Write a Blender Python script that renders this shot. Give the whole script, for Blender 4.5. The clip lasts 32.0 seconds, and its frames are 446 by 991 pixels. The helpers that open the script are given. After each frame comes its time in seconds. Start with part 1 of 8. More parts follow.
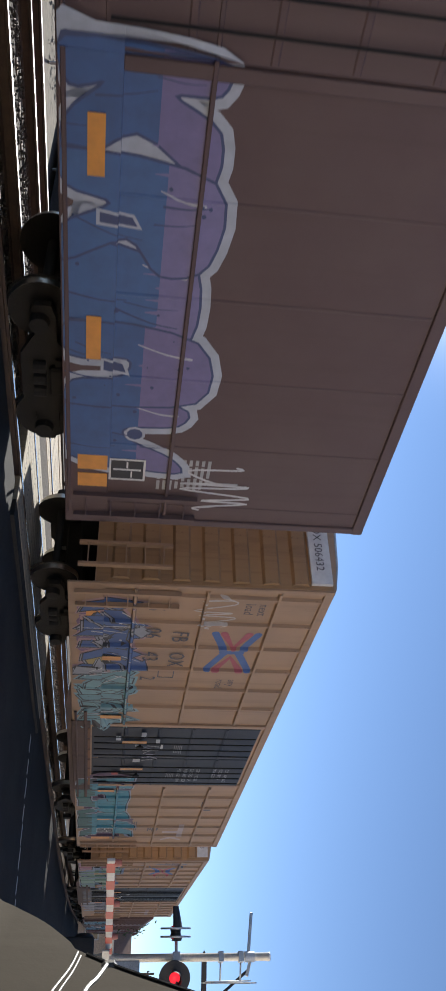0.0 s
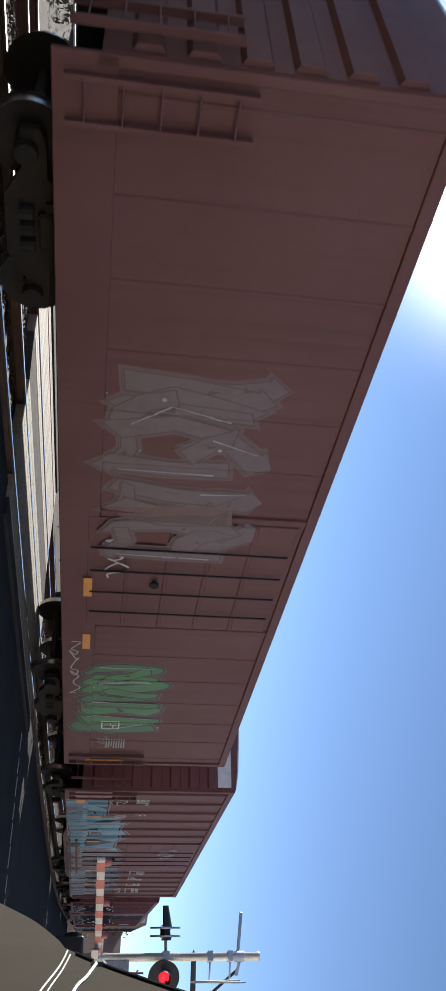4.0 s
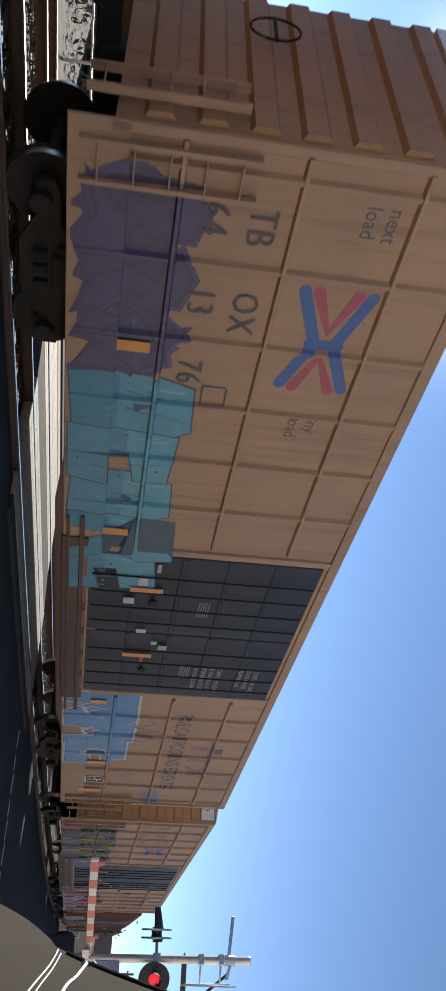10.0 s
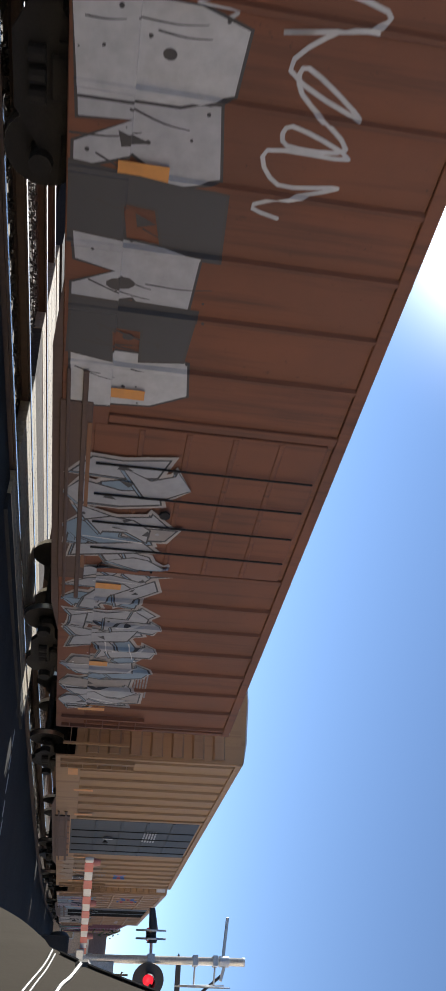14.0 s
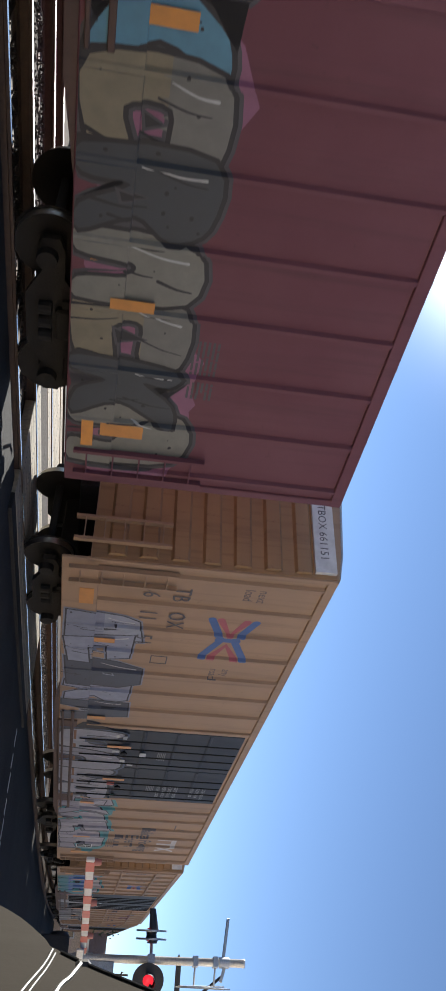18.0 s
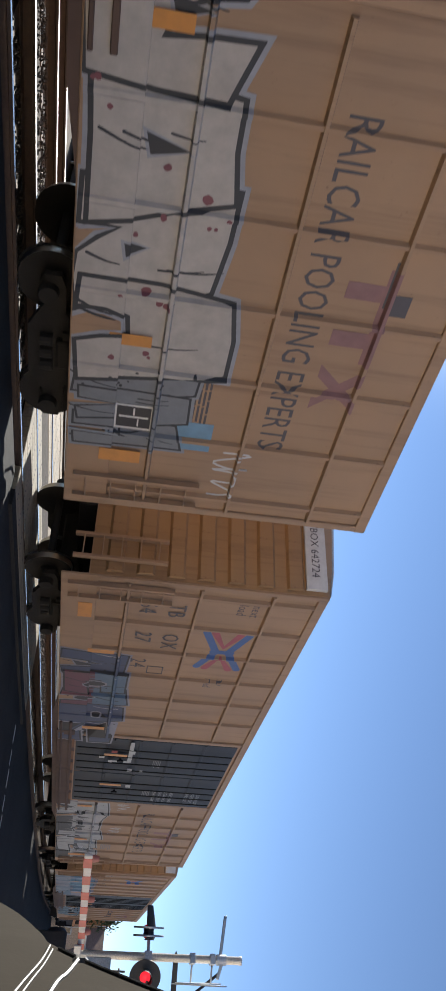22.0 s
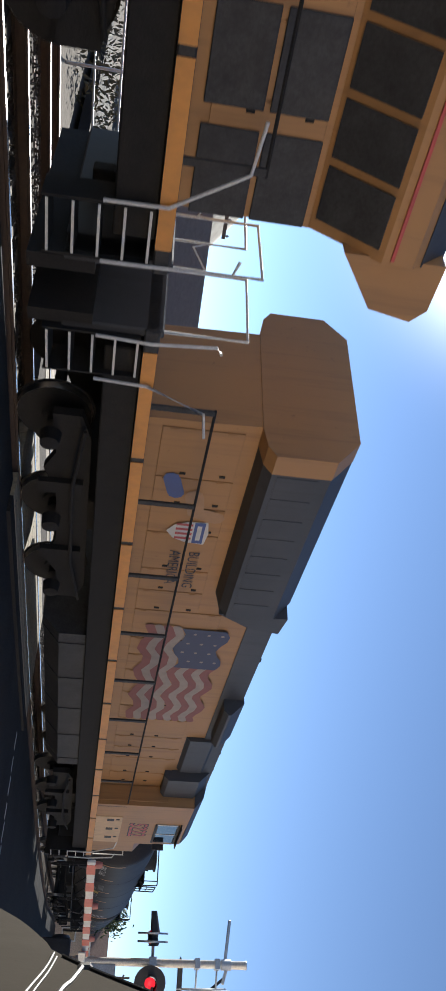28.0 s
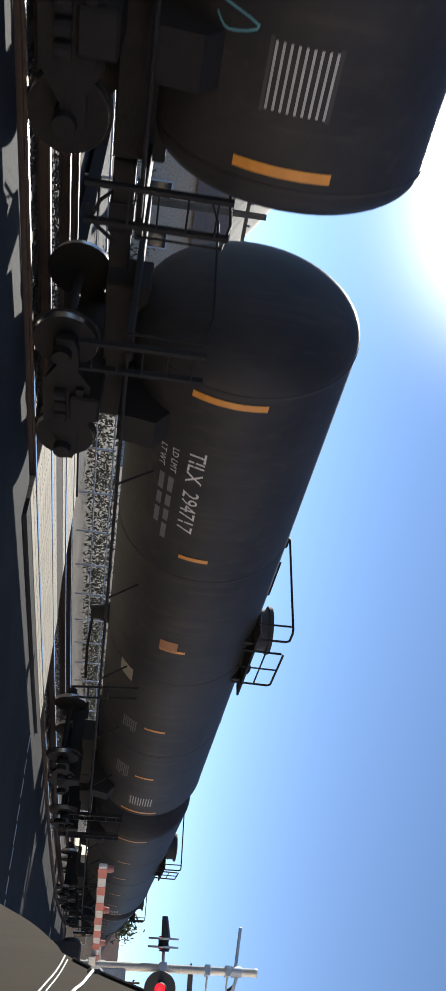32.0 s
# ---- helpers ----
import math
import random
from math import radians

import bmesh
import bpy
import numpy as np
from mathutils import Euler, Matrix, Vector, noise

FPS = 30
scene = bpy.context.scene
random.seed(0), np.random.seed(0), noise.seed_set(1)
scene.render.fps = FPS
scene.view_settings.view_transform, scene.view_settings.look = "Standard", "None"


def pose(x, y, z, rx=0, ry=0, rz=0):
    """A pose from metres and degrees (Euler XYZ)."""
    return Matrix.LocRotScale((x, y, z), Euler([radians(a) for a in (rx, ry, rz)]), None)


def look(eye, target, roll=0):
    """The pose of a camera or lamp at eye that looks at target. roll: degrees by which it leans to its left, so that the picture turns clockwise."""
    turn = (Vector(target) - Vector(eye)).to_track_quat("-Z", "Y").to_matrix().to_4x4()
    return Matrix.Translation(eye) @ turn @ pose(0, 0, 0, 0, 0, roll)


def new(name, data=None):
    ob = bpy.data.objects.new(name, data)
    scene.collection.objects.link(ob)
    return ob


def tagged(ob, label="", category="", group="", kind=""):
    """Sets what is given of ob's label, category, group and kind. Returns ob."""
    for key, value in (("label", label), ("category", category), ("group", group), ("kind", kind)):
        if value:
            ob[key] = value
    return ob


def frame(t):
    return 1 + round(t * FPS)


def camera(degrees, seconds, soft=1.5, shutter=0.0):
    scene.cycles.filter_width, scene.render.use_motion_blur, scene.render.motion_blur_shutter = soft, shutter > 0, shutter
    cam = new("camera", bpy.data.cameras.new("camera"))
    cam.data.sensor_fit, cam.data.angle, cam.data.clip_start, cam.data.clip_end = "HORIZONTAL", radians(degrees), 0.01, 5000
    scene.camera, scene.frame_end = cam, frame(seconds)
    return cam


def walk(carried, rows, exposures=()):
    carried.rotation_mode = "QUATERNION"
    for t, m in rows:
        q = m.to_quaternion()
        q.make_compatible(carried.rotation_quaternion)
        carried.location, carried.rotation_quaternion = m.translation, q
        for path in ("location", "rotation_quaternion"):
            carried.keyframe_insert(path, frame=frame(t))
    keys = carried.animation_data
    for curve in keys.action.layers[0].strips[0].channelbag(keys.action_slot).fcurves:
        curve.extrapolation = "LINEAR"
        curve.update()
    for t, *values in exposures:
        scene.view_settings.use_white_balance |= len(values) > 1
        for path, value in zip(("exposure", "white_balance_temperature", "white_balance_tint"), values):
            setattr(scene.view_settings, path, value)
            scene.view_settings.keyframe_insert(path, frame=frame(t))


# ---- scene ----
cam = camera(30.38, 32.0, soft=1.7, shutter=0.05)
EYE = Vector((0.0, 0.0, 1.40))


def aim(az, pitch, roll):
    """The camera lies on its side: the world's up is the picture's right. az from +y towards +x."""
    a, p, r = radians(az), radians(pitch), radians(roll)
    f = Vector((math.sin(a) * math.cos(p), math.cos(a) * math.cos(p), math.sin(p)))
    e = Vector((math.cos(a), -math.sin(a), 0.0))
    u = e.cross(f)
    e2 = e * math.cos(r) + u * math.sin(r)
    u2 = u * math.cos(r) - e * math.sin(r)
    m = Matrix((u2, -e2, -f)).transposed().to_4x4()
    m.translation = EYE
    return m


walk(cam, [(t, aim(a, p, r)) for t, a, p, r in (
    (0.0, 48.03, 7.00, 3.24), (0.5, 47.88, 7.21, 3.19), (1.0, 48.05, 7.03, 3.69), (1.5, 48.10, 7.45, 3.18), 
    (2.0, 48.20, 7.41, 3.73), (2.5, 48.23, 7.02, 4.47), (4.5, 47.93, 7.62, 3.51), (5.0, 47.89, 7.70, 3.49), 
    (5.5, 47.88, 7.58, 4.07), (6.0, 47.91, 7.59, 3.93), (6.5, 47.86, 7.48, 4.06), (7.0, 47.88, 7.74, 3.90), 
    (7.5, 48.00, 7.71, 4.60), (8.0, 47.90, 7.72, 3.85), (8.5, 47.87, 7.39, 4.54), (9.0, 47.88, 7.55, 5.07), 
    (9.5, 47.85, 7.25, 5.27), (10.0, 47.84, 7.16, 5.40), (10.5, 47.78, 7.24, 5.38), (11.0, 47.83, 7.16, 5.96), 
    (11.5, 47.94, 7.33, 5.34), (12.0, 47.88, 7.31, 5.52), (12.5, 47.86, 7.53, 5.01), (13.0, 47.80, 7.33, 5.88), 
    (13.5, 47.78, 7.41, 5.66), (15.5, 47.66, 7.12, 6.30), (16.0, 47.72, 7.21, 6.14), (16.5, 47.75, 7.27, 6.29), 
    (17.0, 47.66, 7.20, 6.20), (17.5, 47.69, 7.06, 6.25), (18.0, 47.73, 7.07, 6.24), (18.5, 48.24, 7.70, 6.39), 
    (19.0, 48.08, 7.31, 6.22), (19.5, 48.02, 6.85, 6.67), (20.0, 47.65, 6.92, 6.30), (20.5, 47.70, 7.03, 6.37), 
    (21.0, 47.81, 6.92, 6.46), (21.5, 47.76, 6.90, 6.60), (22.0, 47.88, 7.07, 6.62), (22.5, 47.95, 7.05, 6.46), 
    (23.0, 47.97, 6.88, 6.43), (23.5, 47.86, 6.69, 6.50), (24.0, 47.77, 6.90, 6.17), (24.5, 47.60, 6.80, 6.14), 
    (26.5, 47.86, 7.71, 5.86), (27.0, 47.75, 7.53, 5.82), (27.5, 47.69, 7.44, 5.98), (28.0, 47.61, 7.16, 5.86), 
    (28.5, 47.47, 6.94, 5.76), (29.0, 47.54, 6.87, 6.01), (29.5, 47.47, 6.63, 6.31), (30.0, 47.38, 6.45, 6.09), 
    (30.5, 47.28, 6.26, 5.87), (31.0, 47.34, 6.12, 6.14), (31.5, 47.34, 6.13, 6.41), (32.0, 47.36, 6.04, 6.52), 
)], exposures=((0.0, 1.05, 6300, 9), (32.0, 1.05, 6300, 9)))


# ---- light ----
SUN_AZ, SUN_EL = 23.8, 25.3
world = bpy.data.worlds.new("sky")
scene.world = world
world.use_nodes = True
wn, wl = world.node_tree.nodes, world.node_tree.links
sky = wn.new("ShaderNodeTexSky")
sky.sky_type, sky.sun_disc = "NISHITA", False
sky.sun_elevation, sky.sun_rotation = radians(SUN_EL), radians(SUN_AZ)
sky.air_density, sky.dust_density, sky.ozone_density, sky.altitude = 0.70, 0.02, 1.4, 2500.0
SUN_WAY = Vector((math.sin(radians(SUN_AZ)) * math.cos(radians(SUN_EL)), math.cos(radians(SUN_AZ)) * math.cos(radians(SUN_EL)), math.sin(radians(SUN_EL))))
wl.new(sky.outputs["Color"], wn["Background"].inputs["Color"])
# an added white glow round the sun, put into the sky for lens glare
wt = wn.new("ShaderNodeTexCoord")
wd = wn.new("ShaderNodeVectorMath")
wd.operation = "DOT_PRODUCT"
wd.inputs[1].default_value = SUN_WAY
wl.new(wt.outputs["Generated"], wd.inputs[0])
glow = wn.new("ShaderNodeBackground")
wp = wn.new("ShaderNodeMath")
wp.operation, wp.use_clamp = "POWER", True
wp.inputs[1].default_value = 150.0
wl.new(wd.outputs["Value"], wp.inputs[0])
wm = wn.new("ShaderNodeMath")
wm.operation = "MULTIPLY"
wm.inputs[1].default_value = 3.0
wl.new(wp.outputs[0], wm.inputs[0])
glow.inputs["Color"].default_value = (1.0, 0.98, 0.96, 1)
wl.new(wm.outputs[0], glow.inputs["Strength"])
wa = wn.new("ShaderNodeAddShader")
wl.new(wn["Background"].outputs[0], wa.inputs[0])
wl.new(glow.outputs[0], wa.inputs[1])
wl.new(wa.outputs[0], wn["World Output"].inputs["Surface"])
wn["Background"].inputs["Strength"].default_value = 0.090
lamp = bpy.data.lights.new("sun", "SUN")
lamp.energy, lamp.angle, lamp.color = 5.0, radians(0.5), (1.0, 0.95, 0.86)
sun = new("sun", lamp)
sun.matrix_world = look(SUN_WAY * 60, (0, 0, 0))
scene.view_settings.exposure = 1.05


# ---- materials ----
def shader(name, rough=0.6, metal=0.0, spec=0.5):
    m = bpy.data.materials.new(name)
    m.use_nodes = True
    b = m.node_tree.nodes["Principled BSDF"]
    b.inputs["Roughness"].default_value, b.inputs["Metallic"].default_value = rough, metal
    b.inputs["Specular IOR Level"].default_value = spec
    return m, m.node_tree.nodes, m.node_tree.links, b


def noise_node(n, l, scale, detail=6.0, stretch=None, coord="Object", shift=0.0, rough=0.6):
    tc = n.new("ShaderNodeTexCoord")
    mp = n.new("ShaderNodeMapping")
    mp.inputs["Location"].default_value = (shift, shift * 0.7, shift * 1.3)
    if stretch:
        mp.inputs["Scale"].default_value = stretch
    l.new(tc.outputs[coord], mp.inputs["Vector"])
    t = n.new("ShaderNodeTexNoise")
    t.inputs["Scale"].default_value, t.inputs["Detail"].default_value, t.inputs["Roughness"].default_value = scale, detail, rough
    l.new(mp.outputs["Vector"], t.inputs["Vector"])
    return t.outputs["Fac"]


def ramp(n, l, src, a, b):
    r = n.new("ShaderNodeMapRange")
    r.inputs["From Min"].default_value, r.inputs["From Max"].default_value = a, b
    l.new(src, r.inputs["Value"])
    return r.outputs["Result"]


def mix(n, l, fac, a, b):
    m = n.new("ShaderNodeMix")
    m.data_type = "RGBA"
    if isinstance(fac, float):
        m.inputs["Factor"].default_value = fac
    else:
        l.new(fac, m.inputs["Factor"])
    for slot, v in (("A", a), ("B", b)):
        sock = [i for i in m.inputs if i.name == slot and i.type == "RGBA"][0]
        if isinstance(v, tuple):
            sock.default_value = (*v, 1.0)
        else:
            l.new(v, sock)
    return [o for o in m.outputs if o.type == "RGBA"][0]


def bump(n, l, b, src, strength, dist):
    k = n.new("ShaderNodeBump")
    k.inputs["Strength"].default_value, k.inputs["Distance"].default_value = strength, dist
    l.new(src, k.inputs["Height"])
    l.new(k.outputs["Normal"], b.inputs["Normal"])


def paint(name, base, worn, stain, rough=0.55, amount=0.5, metal=0.0, shift=0.0):
    """Weathered paint: broad fading, streaks that run down, fine grain."""
    m, n, l, b = shader(name, rough, metal, 0.27)
    broad = ramp(n, l, noise_node(n, l, 0.55, 7, None, "Object", shift), 0.35, 0.7)
    c = mix(n, l, broad, base, worn)
    streak = ramp(n, l, noise_node(n, l, 1.0, 6, (5.5, 5.5, 0.28), "Object", shift + 3.0), 0.52, 0.8)
    c = mix(n, l, scaled(n, l, streak, amount), c, stain)
    spot = ramp(n, l, noise_node(n, l, 7.0, 8, None, "Object", shift + 9.0, 0.75), 0.62, 0.72)
    c = mix(n, l, scaled(n, l, spot, amount), c, stain)
    l.new(c, b.inputs["Base Color"])
    bump(n, l, b, noise_node(n, l, 2.2, 8, None, "Object", shift), 0.25, 0.02)
    return m


def scaled(n, l, src, k):
    m = n.new("ShaderNodeMath")
    m.operation = "MULTIPLY"
    l.new(src, m.inputs[0])
    m.inputs[1].default_value = k
    return m.outputs[0]


def grain(name, a, b_, scale, rough=0.8, metal=0.0, height=0.01, fine=None, spec=0.5, rnd=0.0):
    m, n, l, b = shader(name, rough, metal, spec)
    f1 = ramp(n, l, noise_node(n, l, scale, 8, None, "Object", 1.0, 0.7), 0.3, 0.7)
    c = mix(n, l, f1, a, b_)
    f2 = ramp(n, l, noise_node(n, l, scale * (fine or 9.0), 4, None, "Object", 5.0, 0.7), 0.35, 0.7)
    hs = n.new("ShaderNodeHueSaturation")
    mr = n.new("ShaderNodeMapRange")
    mr.inputs["To Min"].default_value, mr.inputs["To Max"].default_value = 0.75, 1.2
    l.new(f2, mr.inputs["Value"])
    if rnd:
        oi = n.new("ShaderNodeObjectInfo")
        add = n.new("ShaderNodeMath")
        add.operation = "MULTIPLY_ADD"
        add.inputs[1].default_value = rnd
        l.new(oi.outputs["Random"], add.inputs[0])
        l.new(mr.outputs["Result"], add.inputs[2])
        l.new(add.outputs[0], hs.inputs["Value"])
    else:
        l.new(mr.outputs["Result"], hs.inputs["Value"])
    l.new(c, hs.inputs["Color"])
    l.new(hs.outputs["Color"], b.inputs["Base Color"])
    bump(n, l, b, f2, 0.4, height)
    return m


MATS = {}


def flat(col, rough=0.6, metal=0.0):
    """Small plain surfaces: stencilled paint, tape, stickers, with a slight unevenness."""
    key = (col, rough, metal)
    if key not in MATS:
        m, n, l, b = shader("coat", rough, metal)
        f = ramp(n, l, noise_node(n, l, 5.0, 6), 0.3, 0.75)
        l.new(mix(n, l, f, col, tuple(v * 0.72 + 0.012 for v in col)), b.inputs["Base Color"])
        MATS[key] = m
    return MATS[key]


ASPHALT = grain("asphalt", (0.026, 0.026, 0.027), (0.046, 0.045, 0.044), 0.6, 0.9, 0, 0.01, 60.0, 0.1)
DIRT = grain("dry_earth", (0.075, 0.063, 0.05), (0.12, 0.10, 0.08), 0.25, 0.95, 0, 0.03, 30.0, 0.1)
BALLAST = grain("ballast_stone", (0.05, 0.043, 0.038), (0.085, 0.073, 0.064), 7.0, 0.95, 0, 0.02, 4.0, 0.1)
STONE = grain("loose_stone", (0.05, 0.043, 0.038), (0.095, 0.083, 0.073), 9.0, 0.95, 0, 0.01, 3.0, 0.1)
TIMBER = grain("timber_panel", (0.215, 0.185, 0.135), (0.30, 0.26, 0.195), 1.2, 0.85, 0, 0.01, 14.0, rnd=0.15)
SLEEPER = grain("sleeper_wood", (0.10, 0.075, 0.055), (0.17, 0.13, 0.10), 3.0, 0.9, 0, 0.02)
RAILTOP = grain("polished_rail", (0.55, 0.54, 0.52), (0.62, 0.60, 0.57), 20.0, 0.22, 1.0, 0.0005)
RAILRUST = grain("rusted_rail", (0.05, 0.035, 0.028), (0.085, 0.055, 0.04), 10.0, 0.85, 0, 0.004)
STEEL = grain("dark_running_gear", (0.007, 0.0065, 0.0065), (0.016, 0.014, 0.0125), 4.0, 0.8, 0.1, 0.006)
TREAD = grain("bright_tread", (0.45, 0.44, 0.43), (0.55, 0.53, 0.5), 12.0, 0.3, 1.0, 0.001)
BLACKDOOR = paint("black_door_paint", (0.026, 0.031, 0.041), (0.040, 0.046, 0.057), (0.10, 0.095, 0.09), 0.55, 0.3)
WHITE = flat((0.72, 0.72, 0.70))
ORANGE = flat((0.80, 0.33, 0.05), 0.45)
YELLOWTAPE = flat((0.66, 0.27, 0.045), 0.45)
INK = flat((0.035, 0.035, 0.04))
GALV = grain("galvanised_steel", (0.45, 0.46, 0.47), (0.58, 0.58, 0.58), 6.0, 0.45, 0.7, 0.002)


# ---- mesh helpers ----
class Build:
    """Collects vertices and faces of one part."""

    def __init__(self):
        self.v, self.f, self.m, self.smooth = [], [], [], []

    def add(self, verts, faces, mat=0, smooth=False):
        o = len(self.v)
        self.v += [tuple(p) for p in verts]
        for q in faces:
            self.f.append([o + i for i in q])
            self.m.append(mat)
            self.smooth.append(smooth)
        return self

    def box(self, x0, x1, y0, y1, z0, z1, mat=0):
        v = [(x, y, z) for x in (x0, x1) for y in (y0, y1) for z in (z0, z1)]
        return self.add(v, [(0, 1, 3, 2), (4, 6, 7, 5), (0, 4, 5, 1), (2, 3, 7, 6), (0, 2, 6, 4), (1, 5, 7, 3)], mat)

    def cbox(self, x0, x1, y0, y1, z0, z1, c=0.02, mat=0):
        """A box with all edges cut."""
        bm = bmesh.new()
        bmesh.ops.create_cube(bm, size=1.0)
        for p in bm.verts:
            p.co = Vector(((x0 + x1) / 2 + p.co.x * (x1 - x0), (y0 + y1) / 2 + p.co.y * (y1 - y0), (z0 + z1) / 2 + p.co.z * (z1 - z0)))
        bmesh.ops.bevel(bm, geom=bm.edges[:], offset=c, segments=1, affect="EDGES")
        bm.verts.index_update()
        self.add([p.co[:] for p in bm.verts], [[p.index for p in q.verts] for q in bm.faces], mat)
        bm.free()
        return self

    def prism(self, outline, y0, y1, mat=0, axis="y"):
        """An outline of (a, b) drawn out along an axis: for y the outline is (x, z), for x (y, z), for z (x, y)."""
        n = len(outline)

        def at(p, d):
            return {"y": (p[0], d, p[1]), "x": (d, p[0], p[1]), "z": (p[0], p[1], d)}[axis]
        v = [at(p, y0) for p in outline] + [at(p, y1) for p in outline]
        f = [tuple(range(n)), tuple(range(2 * n - 1, n - 1, -1))] + [(i, i + n, (i + 1) % n + n, (i + 1) % n) for i in range(n)]
        return self.add(v, f, mat)

    def tube(self, path, r, n=8, mat=0, closed=False):
        path = [Vector(p) for p in path]
        rings = []
        for i, p in enumerate(path):
            a = path[i - 1] if i or closed else p
            b = path[(i + 1) % len(path)] if i < len(path) - 1 or closed else p
            d = (b - a).normalized()
            s = d.cross(Vector((0, 0, 1)) if abs(d.z) < 0.9 else Vector((1, 0, 0))).normalized()
            w = d.cross(s)
            rings.append([p + (s * math.cos(2 * math.pi * k / n) + w * math.sin(2 * math.pi * k / n)) * r for k in range(n)])
        v = [q for ring in rings for q in ring]
        m = len(path)
        f = [((i % m) * n + k, (i % m) * n + (k + 1) % n, ((i + 1) % m) * n + (k + 1) % n, ((i + 1) % m) * n + k) for i in range(m if closed else m - 1) for k in range(n)]
        if not closed:
            f += [tuple(range(n - 1, -1, -1)), tuple(range((m - 1) * n, m * n))]
        return self.add(v, f, mat, True)

    def lathe(self, prof, n=24, axis="y", centre=(0, 0, 0), mat=0, smooth=True):
        """A profile of (along, radius) turned round an axis."""
        cx, cy, cz = centre
        v = []
        for a, r in prof:
            for k in range(n):
                c, s = math.cos(2 * math.pi * k / n) * r, math.sin(2 * math.pi * k / n) * r
                v.append({"y": (cx + c, cy + a, cz + s), "x": (cx + a, cy + c, cz + s), "z": (cx + c, cy + s, cz + a)}[axis])
        f = [(i * n + k, i * n + (k + 1) % n, (i + 1) * n + (k + 1) % n, (i + 1) * n + k) for i in range(len(prof) - 1) for k in range(n)]
        f += [tuple(range(n - 1, -1, -1)), tuple(range((len(prof) - 1) * n, len(prof) * n))]
        return self.add(v, f, mat, smooth)

    def mesh(self, name, mats):
        me = bpy.data.meshes.new(name)
        me.from_pydata(self.v, [], self.f)
        for m in mats if isinstance(mats, (list, tuple)) else [mats]:
            me.materials.append(m)
        me.polygons.foreach_set("material_index", self.m)
        me.polygons.foreach_set("use_smooth", self.smooth)
        bm = bmesh.new()
        bm.from_mesh(me)
        bmesh.ops.recalc_face_normals(bm, faces=bm.faces[:])
        bm.to_mesh(me)
        bm.free()
        if any(self.smooth):
            me.set_sharp_from_angle(angle=radians(35))
        me.update()
        return me


def part(name, me, parent, label="", m=None):
    ob = new(name, me)
    ob.parent = parent
    if m is not None:
        ob.matrix_basis = m
    if label:
        ob["label"] = label
    return ob


def thing(name, label, category, group="", kind="", me=None):
    return tagged(new(name, me), label, category, group, kind)


CACHE = {}


def cached(key, make):
    if key not in CACHE:
        CACHE[key] = make()
    return CACHE[key]


def text_mesh(text, size, mat, squeeze=1.0, align="LEFT", spacing=1.0, bold=0.0):
    def make():
        cu = bpy.data.curves.new("lettering", "FONT")
        cu.body, cu.size, cu.align_x, cu.space_character, cu.offset = text, size, align, spacing, bold
        cu.resolution_u = 2
        ob = bpy.data.objects.new("lettering", cu)
        scene.collection.objects.link(ob)
        dg = bpy.context.evaluated_depsgraph_get()
        me = bpy.data.meshes.new_from_object(ob.evaluated_get(dg))
        bpy.data.objects.remove(ob)
        me.transform(Matrix.Diagonal((squeeze, 1, 1, 1)))
        me.materials.clear()
        me.materials.append(mat)
        return me
    return cached(("text", text, size, mat.name, squeeze, align, spacing, bold), make)


def letter(text, x, z, y, size, mat, parent, squeeze=1.0, align="LEFT", tilt=0.0, spacing=1.0, bold=0.0, name="lettering"):
    return tagged(part(name, text_mesh(text, size, mat, squeeze, align, spacing, bold), parent, "", pose(x, y, z, 90, tilt, 0)), kind="stuff")


# ---- the line of the track ----
BEND, BEND_END, BEND_START = 0.004114, 55.0, -30.0
RAIL_Y, GAUGE, SPACING = 8.56, 1.505, 3.80
RZ = -0.14  # height of the rail heads
CENTRE = RAIL_Y + GAUGE / 2


def bow(x):
    c = min(max(x, BEND_START), BEND_END)
    return BEND * (c * c / 2 + c * (x - c))


def along(x, off=0.0, z=0.0):
    """A point off metres beside the train's track axis."""
    s = BEND * min(max(x, BEND_START), BEND_END)
    k = 1 / math.sqrt(1 + s * s)
    return (x - off * s * k, CENTRE + bow(x) + off * k, z + RZ)


def ribbon(stations, section, closed=True):
    """Draws a section of (off, z) along the track."""
    b = Build()
    n = len(section)
    v = [along(x, o, z) for x in stations for o, z in section]
    f = [(i * n + k, i * n + (k + 1) % n, (i + 1) * n + (k + 1) % n, (i + 1) * n + k) for i in range(len(stations) - 1) for k in range(n if closed else n - 1)]
    if closed:
        f += [tuple(range(n)), tuple(range((len(stations) - 1) * n, len(stations) * n))]
    return b.add(v, f)


STATIONS = [-260, -180, -120, -80, -50] + [x * 2.5 for x in range(-14, 30)] + [80, 95, 110, 140, 180, 240, 320, 420]


# ---- ground, road and tracks ----
def plane_mesh(name, x0, x1, y0, y1, z, mat, nx=1, ny=1, lift=None):
    b = Build()
    v = [(x0 + (x1 - x0) * i / nx, y0 + (y1 - y0) * j / ny) for i in range(nx + 1) for j in range(ny + 1)]
    v = [(x, y, z + (lift(x, y) if lift else 0)) for x, y in v]
    f = [(i * (ny + 1) + j, (i + 1) * (ny + 1) + j, (i + 1) * (ny + 1) + j + 1, i * (ny + 1) + j + 1) for i in range(nx) for j in range(ny)]
    return b.add(v, f).mesh(name, mat)


thing("ground", "dry earth ground that reaches the horizon", "ground", kind="structure", me=plane_mesh("ground", -2500, 2500, -2500, 2500, -0.42 + RZ, DIRT))

